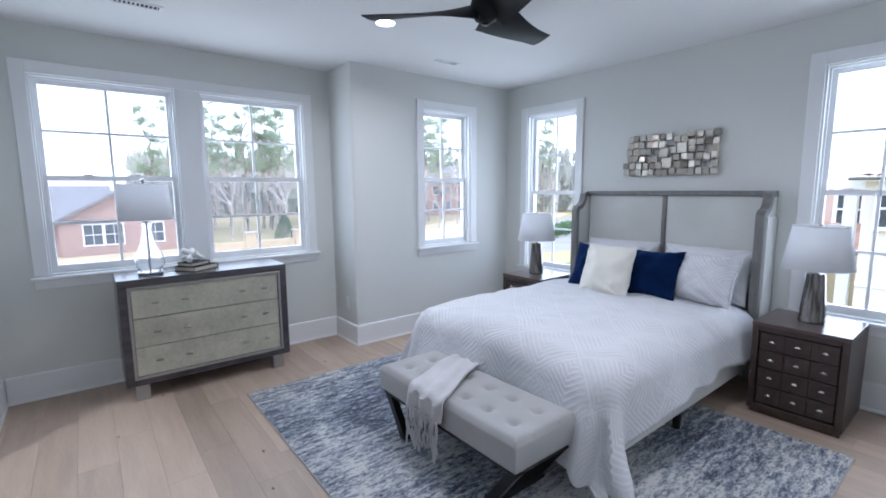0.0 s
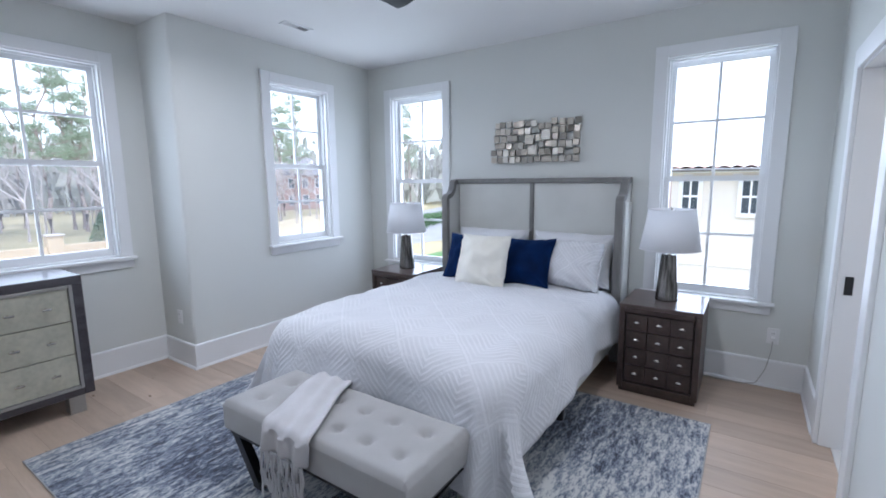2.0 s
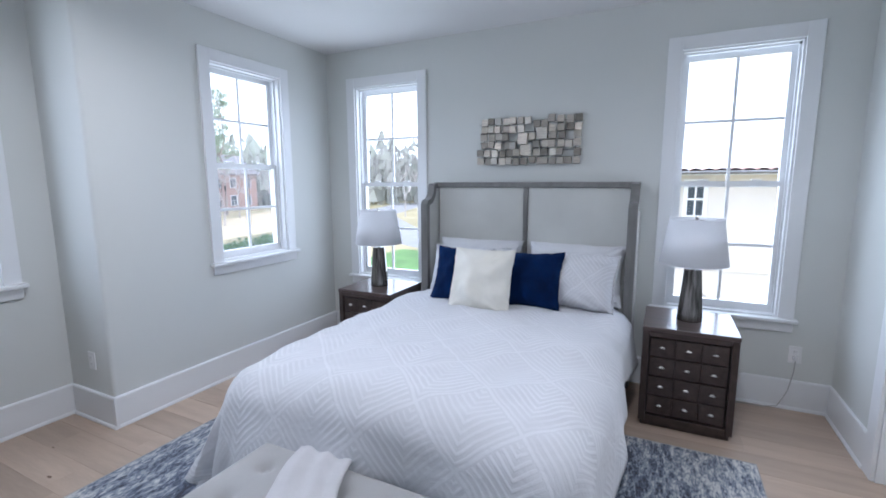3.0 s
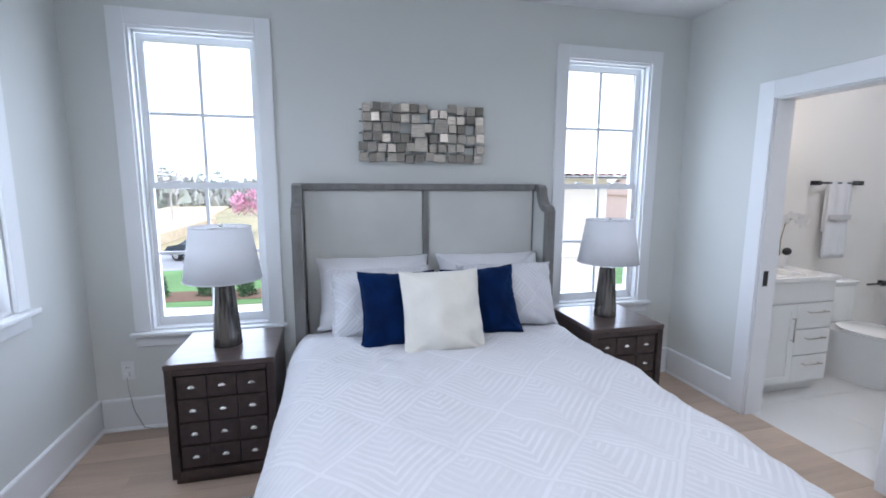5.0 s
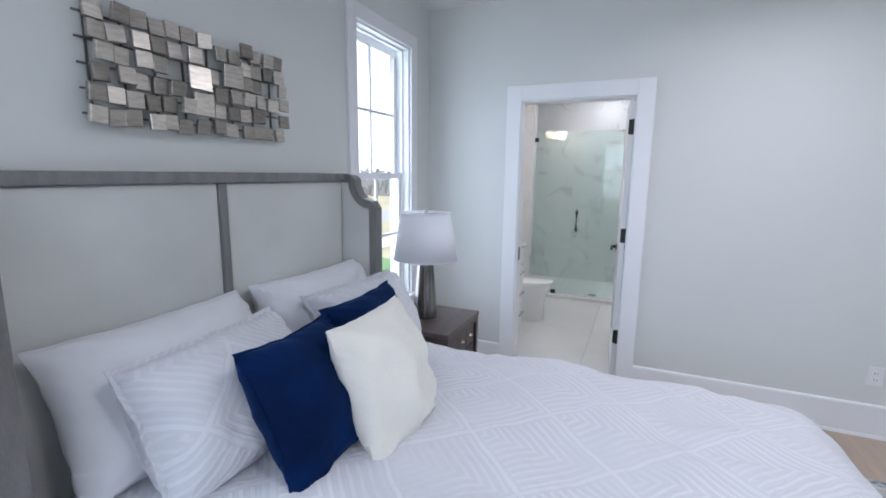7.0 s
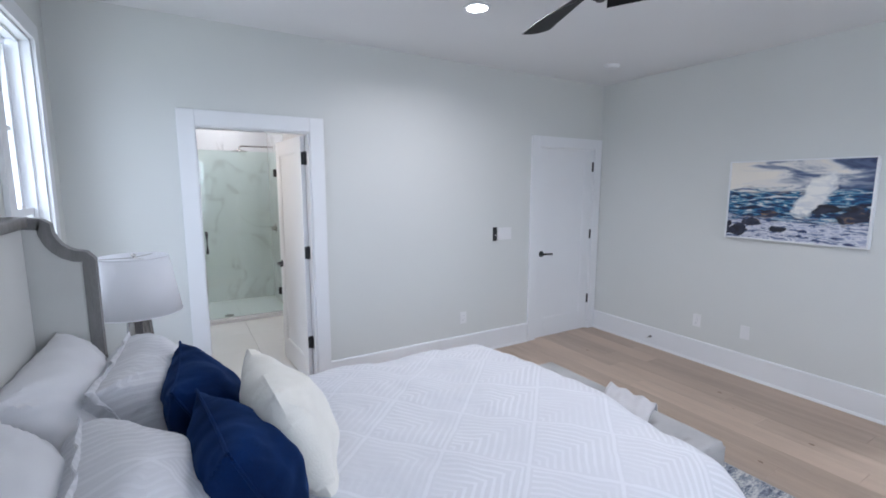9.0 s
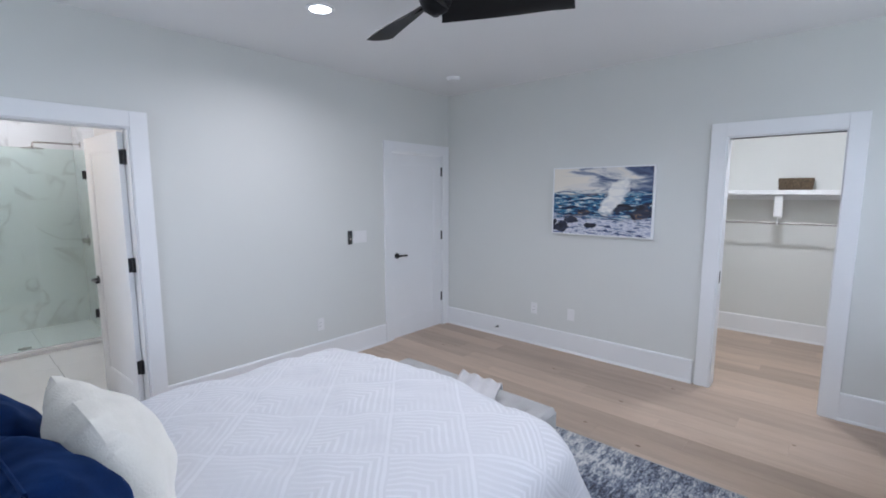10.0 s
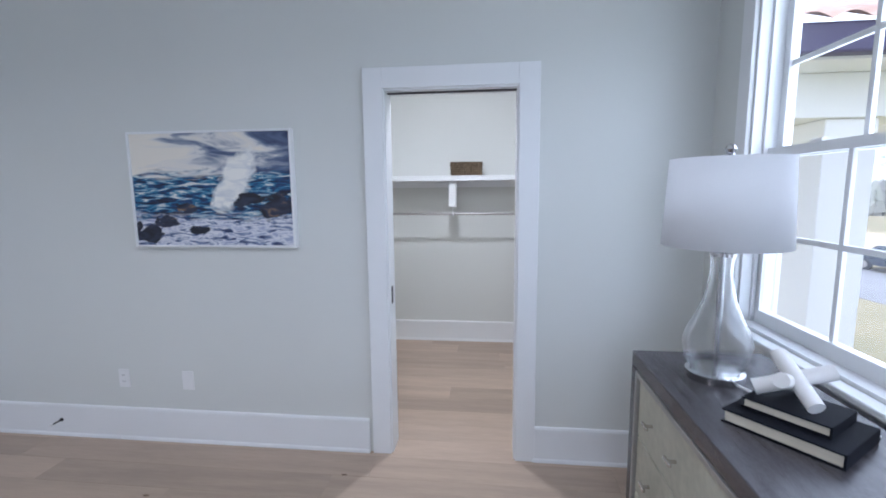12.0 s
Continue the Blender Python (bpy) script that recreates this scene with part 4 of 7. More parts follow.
def build_table_lamp():
    ob = thing("table_lamp", pose(0, 0, 0), "table lamp with a tapered gunmetal glass base and white drum shade", "lamp", "bedside lamps")
    part("base", lathe(bmesh.new(), [(0.0, 0.0), (0.074, 0.0), (0.076, 0.008), (0.052, 0.325), (0.049, 0.333), (0.0, 0.333)], 10), GUN, ob, "faceted mercury glass base")
    part("stem", lathe(bmesh.new(), [(0.012, 0.333), (0.012, 0.345), (0.008, 0.35), (0.008, 0.62)], 12), NICKEL, ob, smooth=True)
    outer = lathe(bmesh.new(), [(0.196, 0.368), (0.151, 0.648)], 48, cap=False)
    sh = part("shade", outer, SHADE, ob, "white linen drum shade", smooth=True)
    s = sh.modifiers.new("thickness", "SOLIDIFY")
    s.thickness = 0.003
    for r, z in ((0.1965, 0.368), (0.1515, 0.648)):
        ring = tube(bmesh.new(), [(r * math.cos(2 * math.pi * k / 48), r * math.sin(2 * math.pi * k / 48), z) for k in range(49)], 0.003, 6)
        part("shade_rim", ring, SHADE, ob, smooth=True)
    sp = bmesh.new()
    for k in range(3):
        a = k * 2.094
        tube(sp, [(0, 0, 0.642), (0.151 * math.cos(a), 0.151 * math.sin(a), 0.642)], 0.002, 6)
    part("spider", sp, NICKEL, ob)
    part("finial", lathe(bmesh.new(), [(0.004, 0.645), (0.012, 0.652), (0.012, 0.658), (0.005, 0.664)], 12), NICKEL, ob, "small metal finial", smooth=True)
    return ob


tl = build_table_lamp()
tl.matrix_world = pose(4.045, 1.215, 0.647)
copy_thing(tl, pose(4.02, 3.575, 0.647, 0, 0, 20))


def outlet(x, y, z, rz, label="white wall outlet with two sockets", slots=True):
    """A cover plate whose back is at local y = 0 and that faces local -y."""
    ob = thing("wall_outlet", pose(x, y, z, 0, 0, rz), label, "outlet", "wall outlets")
    part("cover_plate", boxm(-0.036, 0.036, -0.006, 0, -0.058, 0.058, bev=0.002), PLATE, ob)
    for s in (-0.02, 0.02) if slots else ():
        f = part("socket", boxm(-0.017, 0.017, -0.0085, -0.0062, s - 0.015, s + 0.015, bev=0.002), PLATE, ob)
        sl = boxm(-0.008, -0.006, -0.0092, -0.0086, s - 0.004, s + 0.007)
        box(sl, 0.006, 0.008, -0.0092, -0.0086, s - 0.004, s + 0.007)
        part("slot", sl, VENTDARK, f)
    return ob


outlet(XE, 0.56, 0.382, -90)
outlet(XE, 4.24, 0.382, -90)
outlet(XW, 1.573, 0.392, 90)
outlet(XW, 1.993, 0.392, 90, "blank white wall plate", False)
outlet(1.515, YS, 0.381, 180)
outlet(XJ, 4.62, 0.41, -90 + 180 + 180, "white wall outlet on the jog")
for y, sgn, e in ((0.56, 1, 1.0), (4.24, -1, 3.75)):
    cord = thing("lamp_cord", pose(0, 0, 0), "thin grey lamp cord plugged into the wall outlet", "cord")
    part("plug", boxm(XE - 0.034, XE - 0.009, y - 0.012, y + 0.012, 0.348, 0.378, bev=0.004), PLATE, cord)
    pts = [(XE - 0.03, y, 0.35), (XE - 0.036, y + sgn * 0.005, 0.27), (XE - 0.05, y + sgn * 0.03, 0.14), (XE - 0.06, y + sgn * 0.08, 0.03), (XE - 0.055, y + sgn * 0.16, 0.006), (XE - 0.06, e - sgn * 0.12, 0.006), (XE - 0.05, e, 0.006)]
    part("wire", tube(bmesh.new(), pts, 0.003, 6), LINEN, cord, smooth=True)


# ---- bench with throw ----
def build_bench():
    ob = thing("bench", pose(0, 0, 0), "tufted grey linen bench with black angled legs at the bed's foot", "bench")
    x0, x1, y0, y1, z0, z1 = 1.66, 2.11, 1.70, 2.87, 0.29, 0.445
    nx, ny = 40, 88
    tufts = [(x0 + (x1 - x0) * fx, y0 + (y1 - y0) * fy) for fy in (0.12, 0.27, 0.42, 0.58, 0.73, 0.88) for fx in (0.3, 0.7)]

    def f(i, j):
        u, v = i / (nx - 1), j / (ny - 1)
        x, y = x0 + u * (x1 - x0), y0 + v * (y1 - y0)
        e = min(u * (x1 - x0), (1 - u) * (x1 - x0), v * (y1 - y0), (1 - v) * (y1 - y0))
        z = z1 - 0.034 * (1 - math.sqrt(max(0, 1 - max(0, 1 - e / 0.034) ** 2)))
        for tx, ty in tufts:
            d2 = (x - tx) ** 2 + (y - ty) ** 2
            z -= 0.030 * math.exp(-d2 / 0.0007) + 0.010 * math.exp(-d2 / 0.005)
        return Vector((x, y, z))

    bm = grid_sheet(nx, ny, f)
    part("cushion_top", bm, LINEN, ob, "button-tufted grey linen top", smooth=True)
    part("cushion_side", boxm(x0, x1, y0, y1, z0, z1 - 0.033, bev=0.004), LINEN, ob, smooth=True)
    for tx, ty in tufts:
        part("button", lathe(bmesh.new(), [(0.0, -0.002), (0.010, 0.0), (0.007, 0.004), (0.0, 0.005)], 10, pose(tx, ty, z1 - 0.040)), LINEN, ob, smooth=True)
    part("seat_frame", boxm(x0 + 0.02, x1 - 0.02, y0 + 0.02, y1 - 0.02, z0 - 0.035, z0 - 0.0005, bev=0.003), BLACK, ob, "black metal frame")
    for y, lean in ((y0 + 0.10, 0.10), (y1 - 0.10, -0.10)):
        leg = bmesh.new()
        for x in (x0 + 0.05, x1 - 0.05):
            p = [(x, y - lean * 0.6, z0 - 0.025), (x + (0.0), y + lean, 0.035)]
            tmp = bmesh.new()
            box(tmp, -0.022, 0.022, -0.030, 0.030, 0, 1)
            d = Vector(p[1]) - Vector(p[0])
            for v in tmp.verts:
                v.co = Vector((p[0][0] + v.co.x, p[0][1] + d.y * v.co.z + v.co.y, p[0][2] + d.z * v.co.z))
            merge(leg, tmp)
        box(leg, x0 + 0.03, x1 - 0.03, y + lean - 0.030, y + lean + 0.030, 0.013, 0.052)
        part("leg_frame", leg, BLACK, ob, "black sled leg frame")


build_bench()


def build_throw():
    ya, yb = 2.20, 2.50
    nu, nv = 46, 18

    def f(i, j):
        s, v = i / (nu - 1) * 0.685, j / (nv - 1)
        # from the bed side across the bench and down its front
        shift = 0.24 * (1 - min(1, s / 0.56)) + 0.02 * math.sin(s * 9)
        y = ya + shift + v * (yb - ya) * (0.84 + 0.16 * min(1, s / 0.5))
        fold = 0.008 * math.sin(v * 17 + s * 3) + 0.006 * noise.noise(Vector((s * 8, v * 5, 1)))
        if s < 0.53:
            return Vector((2.185 - s, y, 0.462 + fold + 0.004))
        if s < 0.59:
            a = (s - 0.53) / 0.06 * math.pi / 2
            return Vector((1.655 - 0.038 * math.sin(a), y, 0.428 + fold + 0.038 * math.cos(a)))
        return Vector((1.617 + fold * 1.3 - 0.01 * (s - 0.59), y, 0.428 - (s - 0.59)))

    ob = mesh_ob("throw_blanket", grid_sheet(nu, nv, f), THROW, smooth=True)
    so = ob.modifiers.new("thickness", "SOLIDIFY")
    so.thickness = 0.012
    tagged(ob, "soft off-white knitted throw with long fringe over the bench", "blanket")
    rng = random.Random(4)
    for k in range(30):
        y = ya + 0.012 + k / 29 * (yb - ya - 0.02)
        L = rng.uniform(0.17, 0.25)
        pts = [(1.614 + rng.uniform(-0.006, 0.006), y, 0.338)]
        for q in (0.33, 0.66, 1.0):
            pts.append((1.614 + rng.uniform(-0.012, 0.008), y + rng.uniform(-0.012, 0.012), 0.338 - L * q))
        part("tassel", tube(bmesh.new(), pts, 0.0068, 6, 0.0048), THROW, ob, smooth=True)


build_throw()

# ---- rug ----
rug = mesh_ob("rug", boxm(-1.235, 1.235, -1.54, 1.54, 0.0005, 0.010, bev=0.003), RUG)
rug.location = (2.355, 2.41, 0)
tagged(rug, "distressed slate blue, grey and ivory abstract area rug", "rug")
bind = bmesh.new()
tube(bind, [(-1.237, -1.542, 0.006), (1.237, -1.542, 0.006), (1.237, 1.542, 0.006), (-1.237, 1.542, 0.006), (-1.237, -1.542, 0.006)], 0.005, 6)
part("binding", bind, LINEN, rug)


# ---- dresser and what stands on it ----
def build_dresser():
    x0, x1, y0, y1, h = 0.39, 1.595, 4.345, 4.80, 0.92
    ob = thing("dresser", pose(0, 0, 0), "grey-stained dresser with three pale veneered drawers and metal block feet", "dresser")
    t = 0.055
    part("top", boxm(x0, x1, y0, y1, h - t, h, bev=0.004), GREYWOOD, ob, "grey-stained wood top")
    part("side_panel", boxm(x0, x0 + t, y0, y1, 0.12, h - t - 0.0005, bev=0.003), GREYWOOD, ob)
    part("side_panel", boxm(x1 - t, x1, y0, y1, 0.12, h - t - 0.0005, bev=0.003), GREYWOOD, ob)
    part("bottom_rail", boxm(x0 + t + 0.0005, x1 - t - 0.0005, y0, y1, 0.12, 0.165, bev=0.003), GREYWOOD, ob)
    part("back_panel", boxm(x0 + t + 0.0005, x1 - t - 0.0005, y0 + 0.06, y1 - 0.004, 0.1655, h - t - 0.001), GREYWOOD, ob)
    a, b, c, d = x0 + t, x1 - t, 0.166, h - t - 0.001
    tr = bmesh.new()
    g = 0.020
    box(tr, a, a + g, y0 - 0.004, y0 + 0.02, c, d, bev=0.003)
    box(tr, b - g, b, y0 - 0.004, y0 + 0.02, c, d, bev=0.003)
    box(tr, a + g, b - g, y0 - 0.004, y0 + 0.02, c, c + g, bev=0.003)
    box(tr, a + g, b - g, y0 - 0.004, y0 + 0.02, d - g, d, bev=0.003)
    part("face_trim", tr, PALETRIM, ob, "pale champagne inner frame")
    # black sheet that puts the drawer gaps' shade into colour
    part("gap_backing", boxm(a + g, b - g, y0 + 0.035, y0 + 0.058, c + g, d - g), BLACK, ob)
    rh = (d - c - 2 * g) / 3
    for r in range(3):
        z = c + g + r * rh
        dr = part("drawer", boxm(a + g + 0.003, b - g - 0.003, y0 + 0.008, y0 + 0.034, z + 0.003, z + rh - 0.003, bev=0.003), PALEFRONT, ob, "pale veneered drawer front")
        W = b - a
        for fx in (0.15, 0.33, 0.71, 0.87):
            x = a + W * fx
            k = lathe(bmesh.new(), [(0.006, 0), (0.006, 0.022)], 10, pose(x, y0 + 0.009, z + rh / 2, 90))
            box(k, x - 0.024, x + 0.024, y0 - 0.022, y0 - 0.012, z + rh / 2 - 0.006, z + rh / 2 + 0.006, bev=0.003)
            part("pull", k, NICKEL, dr, "small nickel bar knob", smooth=True)
    for x in (x0 + 0.055, x1 - 0.145):
        for y in (y0 + 0.012, y1 - 0.10):
            part("foot", boxm(x, x + 0.09, y, y + 0.08, 0, 0.1195, bev=0.003), PALETRIM, ob, "brushed metal block foot")


build_dresser()


def build_glass_lamp():
    ob = thing("glass_lamp", pose(0.62, 4.53, 0.92), "glass gourd lamp with chrome base and white oval drum shade", "lamp")
    part("base", lathe(bmesh.new(), [(0.0, 0), (0.083, 0), (0.085, 0.004), (0.085, 0.024), (0.080, 0.028), (0, 0.028)], 40), CHROME, ob, "round chrome foot", smooth=True)
    prof = [(0.070, 0.029), (0.084, 0.05), (0.097, 0.085), (0.099, 0.115), (0.089, 0.155), (0.068, 0.20), (0.048, 0.25), (0.037, 0.30), (0.031, 0.345), (0.034, 0.385), (0.036, 0.392)]
    inner = [(max(0.004, r - 0.005), z) for r, z in prof[::-1]]
    bm = bmesh.new()
    seg = 48
    rings = []
    for q, (r, z) in enumerate(prof + inner):
        rings.append([bm.verts.new((rr * math.cos(2 * math.pi * k / seg), rr * math.sin(2 * math.pi * k / seg), z)) for k in range(seg)
                      for rr in (r * (1 + (0.02 * math.sin(k * 2 * math.pi / seg * 9 + z * 22) if q < len(prof) else 0)),)])
    for a, b in zip(rings, rings[1:] + rings[:1]):
        for k in range(seg):
            bm.faces.new((a[k], a[(k + 1) % seg], b[(k + 1) % seg], b[k]))
    part("glass_body", bm, LAMPGLASS, ob, "rippled clear glass body", smooth=True)
    part("stem", lathe(bmesh.new(), [(0.009, 0.028), (0.009, 0.70)], 12), CHROME, ob, smooth=True)
    part("neck_cap", lathe(bmesh.new(), [(0.037, 0.393), (0.037, 0.402), (0.014, 0.408)], 24), CHROME, ob, smooth=True)
    sh = part("shade", lathe(bmesh.new(), [(0.176, 0.425), (0.164, 0.690)], 56, cap=False), SHADE, ob, "white linen shade", smooth=True)
    s = sh.modifiers.new("thickness", "SOLIDIFY")
    s.thickness = 0.003
    part("shade_seam", boxm(-0.1735, -0.1725, -0.006, 0.006, 0.43, 0.53), SHADE, ob)
    sp = bmesh.new()
    for k in range(3):
        tube(sp, [(0, 0, 0.684), (0.163 * math.cos(k * 2.094), 0.163 * math.sin(k * 2.094), 0.684)], 0.002, 6)
    part("spider", sp, CHROME, ob)
    part("finial", lathe(bmesh.new(), [(0.006, 0.69), (0.016, 0.698), (0.010, 0.705), (0.018, 0.716), (0.012, 0.728), (0.002, 0.732)], 14), CHROME, ob, "faceted clear and chrome finial", smooth=True)
    part("wire", tube(bmesh.new(), [(0.08, 0.03, 0.008), (0.14, 0.06, 0.005), (0.22, 0.09, 0.006), (0.30, 0.16, 0.004), (0.34, 0.225, 0.004)], 0.004, 6), PLATE, ob, "white cord", smooth=True)


build_glass_lamp()


def book(x, y, z, w, d, h, rz, label):
    ob = thing("book", pose(x, y, z, 0, 0, rz), label, "book", "books on the dresser")
    c = boxm(-w / 2, w / 2, -d / 2, d / 2, 0, 0.004, bev=0.001)
    box(c, -w / 2, w / 2, -d / 2, d / 2, h - 0.004, h, bev=0.001)
    box(c, w / 2 - 0.005, w / 2, -d / 2, d / 2, 0.0041, h - 0.0041)
    part("cover", c, NAVYBOOK, ob, "dark navy cloth cover")
    part("page_block", boxm(-w / 2 + 0.006, w / 2 - 0.0055, -d / 2 + 0.006, d / 2 - 0.006, 0.0041, h - 0.0041), PAGES, ob, "cream page block")


book(0.945, 4.575, 0.92, 0.255, 0.205, 0.036, 38, "large dark navy book lying on the dresser")
book(0.925, 4.585, 0.9565, 0.19, 0.15, 0.028, 38, "smaller dark book on top of another")
kn = thing("knot_sculpture", pose(0.915, 4.575, 0.9845, 0, 0, 24), "matte white crossed-log knot ornament on the books", "sculpture")
for p, q in (((-0.062, 0.030, 0.100), (0.078, -0.030, 0.022)), ((-0.060, -0.052, 0.021), (0.052, 0.070, 0.088)), ((-0.030, 0.070, 0.022), (0.014, -0.062, 0.070))):
    d = (Vector(q) - Vector(p)).normalized()
    part("log", tube(bmesh.new(), [Vector(p), Vector(p) + d * 0.004, (Vector(p) + Vector(q)) / 2, Vector(q) - d * 0.004, Vector(q)], 0.021, 16, 0.019), CERAMIC, kn, smooth=True)


# ---- wall art of metal blocks ----
def build_block_art():
    ob = thing("block_wall_art", pose(XE - 0.012, 2.41, 1.846), "wall sculpture of many brushed metal blocks above the headboard", "wall art")
    W, H, cell = 0.845, 0.368, 0.0312
    nx, ny = 27, 12
    rng = random.Random(11)
    used = [[False] * ny for _ in range(nx)]
    bars = bmesh.new()
    for k in range(5):
        z = -H / 2 + (k + 0.5) * H / 5
        box(bars, -0.004, 0.002, -W / 2 + 0.02, W / 2 - 0.02, z - 0.003, z + 0.003)
    for k in range(8):
        y = -W / 2 + (k + 0.5) * W / 8
        box(bars, 0.003, 0.009, y - 0.003, y + 0.003, -H / 2 + 0.02, H / 2 - 0.02)
    part("backing_frame", bars, BACKBAR, ob, "dark steel backing grid")
    meshes = {}
    for i in range(nx):
        for j in range(ny):
            if used[i][j]:
                continue
            mid = 6 < i < 16
            opts = [(3, 3)] * (4 if mid else 0) + [(2, 2)] * 9 + ([(3, 2)] if mid else [])
            rng.shuffle(opts)
            for w, h in opts + [(1, 1)]:
                if i + w > nx or j + h > ny or any(used[i + a][j + b] for a in range(w) for b in range(h)):
                    continue
                for a in range(w):
                    for b in range(h):
                        used[i + a][j + b] = True
                if (w, h) == (1, 1) or rng.random() < 0.12:
                    break
                key = (w, h)
                if key not in meshes:
                    sz = (w * cell - 0.0085, h * cell - 0.0085)
                    b2 = boxm(-0.016, 0, -sz[0] / 2, sz[0] / 2, -sz[1] / 2, sz[1] / 2, bev=0.002, seg=1)
                    me = bpy.data.meshes.new("block")
                    b2.to_mesh(me)
                    b2.free()
                    me.materials.append(BLOCK)
                    meshes[key] = me
                y, z = -W / 2 + (i + w / 2) * cell + rng.uniform(-0.007, 0.007), -H / 2 + (j + h / 2) * cell + rng.uniform(-0.005, 0.005)
                piece("block", meshes[key], ob, pose(-0.006 - rng.uniform(0, 0.036), y, z, rng.uniform(-3, 3), rng.uniform(-9, 9), rng.uniform(-9, 9)))
                break


build_block_art()


# ---- seascape canvas ----
def painting_mat():
    """Brushed seascape: pale sky with blue cloud, dark blue swell, white surf and a bursting wave, dark rocks."""
    m = bpy.data.materials.new("seascape_paint")
    m.use_nodes = True
    n, l = m.node_tree.nodes, m.node_tree.links
    b = n["Principled BSDF"]
    uvn = uv_node(n)
    sp = n.new("ShaderNodeSeparateXYZ")
    l.new(uvn.outputs[0], sp.inputs[0])
    u, v = sp.outputs[0], sp.outputs[1]

    def noi(scale, stretch, shift, det=5, dist=0.8):
        mp, t = n.new("ShaderNodeMapping"), n.new("ShaderNodeTexNoise")
        mp.inputs["Scale"].default_value, mp.inputs["Location"].default_value = stretch, (shift, shift * 1.7, 0)
        l.new(uvn.outputs[0], mp.inputs[0])
        l.new(mp.outputs[0], t.inputs[0])
        t.inputs["Scale"].default_value, t.inputs["Detail"].default_value, t.inputs["Distortion"].default_value = scale, det, dist
        return t.outputs[0]

    def mix(f, a, c):
        x = n.new("ShaderNodeMixRGB")
        l.new(f, x.inputs[0])
        l.new(a, x.inputs[1])
        l.new(c, x.inputs[2])
        return x.outputs[0]

    def step(x, a, c):
        r = n.new("ShaderNodeMapRange")
        r.inputs["From Min"].default_value, r.inputs["From Max"].default_value = a, c
        l.new(x, r.inputs[0])
        return r.outputs[0]

    streak = noi(4.2, (1.2, 4.5, 1), 0)
    cloud = noi(2.6, (1.0, 2.4, 1), 4)
    vv = math_node(n, l, "MULTIPLY_ADD", math_node(n, l, "SUBTRACT", streak, 0.5), 0.26, v)
    skyc = ramp_node(n, l, math_node(n, l, "MULTIPLY_ADD", u, 0.34, cloud), [(0.56, (0.82, 0.77, 0.68)), (0.66, (0.70, 0.69, 0.67)), (0.71, (0.34, 0.37, 0.44)), (0.78, (0.10, 0.14, 0.25)), (0.88, (0.02, 0.035, 0.10))])
    seac = ramp_node(n, l, math_node(n, l, "MULTIPLY_ADD", noi(9, (1, 3.4, 1), 9), 1.0, math_node(n, l, "MULTIPLY", v, 0.15)), [(0.42, (0.002, 0.006, 0.028)), (0.53, (0.006, 0.045, 0.15)), (0.60, (0.02, 0.17, 0.32)), (0.66, (0.30, 0.42, 0.50)), (0.71, (0.70, 0.70, 0.66))])
    surf = ramp_node(n, l, noi(10, (1, 2.6, 1), 15), [(0.36, (0.02, 0.035, 0.11)), (0.44, (0.20, 0.25, 0.40)), (0.52, (0.74, 0.74, 0.78)), (0.64, (0.36, 0.40, 0.55))])
    img = mix(step(vv, 0.60, 0.67), seac, skyc)
    img = mix(step(vv, 0.30, 0.22), img, surf)
    # bursting wave
    du = math_node(n, l, "DIVIDE", math_node(n, l, "SUBTRACT", u, 0.645), 0.12)
    dv = math_node(n, l, "DIVIDE", math_node(n, l, "SUBTRACT", v, 0.56), 0.33)
    lean = math_node(n, l, "MULTIPLY_ADD", dv, -0.95, du)
    rr = math_node(n, l, "ADD", math_node(n, l, "MULTIPLY", lean, lean), math_node(n, l, "MULTIPLY", dv, dv))
    rr = math_node(n, l, "MULTIPLY_ADD", math_node(n, l, "SUBTRACT", noi(9, (1, 1, 1), 21), 0.5), 1.9, rr)
    white = ramp_node(n, l, noi(9, (1, 1.5, 1), 30), [(0.35, (0.66, 0.68, 0.70)), (0.55, (0.88, 0.87, 0.82))])
    img = mix(step(rr, 0.95, 0.45), img, white)
    # rocks, low at either side
    rock = ramp_node(n, l, noi(8, (1, 1.4, 1), 40), [(0.42, (0.005, 0.007, 0.018)), (0.60, (0.022, 0.027, 0.06)), (0.72, (0.24, 0.15, 0.08))])
    for cu, cv, ru, rv in ((0.91, 0.34, 0.12, 0.14), (0.72, 0.40, 0.10, 0.07), (0.34, 0.34, 0.07, 0.06), (0.06, 0.12, 0.14, 0.10), (0.20, 0.22, 0.08, 0.06), (0.40, 0.14, 0.10, 0.04)):
        a = math_node(n, l, "DIVIDE", math_node(n, l, "SUBTRACT", u, cu), ru)
        c = math_node(n, l, "DIVIDE", math_node(n, l, "SUBTRACT", v, cv), rv)
        q = math_node(n, l, "ADD", math_node(n, l, "MULTIPLY", a, a), math_node(n, l, "MULTIPLY", c, c))
        q = math_node(n, l, "MULTIPLY_ADD", math_node(n, l, "SUBTRACT", noi(9, (1, 1, 1), cu * 50), 0.5), 3.4, q)
        img = mix(step(q, 0.8, 0.55), img, rock)
    l.new(img, b.inputs["Base Color"])
    b.inputs["Roughness"].default_value = 0.45
    bp = n.new("ShaderNodeBump")
    bp.inputs["Strength"].default_value, bp.inputs["Distance"].default_value = 0.3, 0.003
    l.new(streak, bp.inputs["Height"])
    l.new(bp.outputs[0], b.inputs["Normal"])
    return m


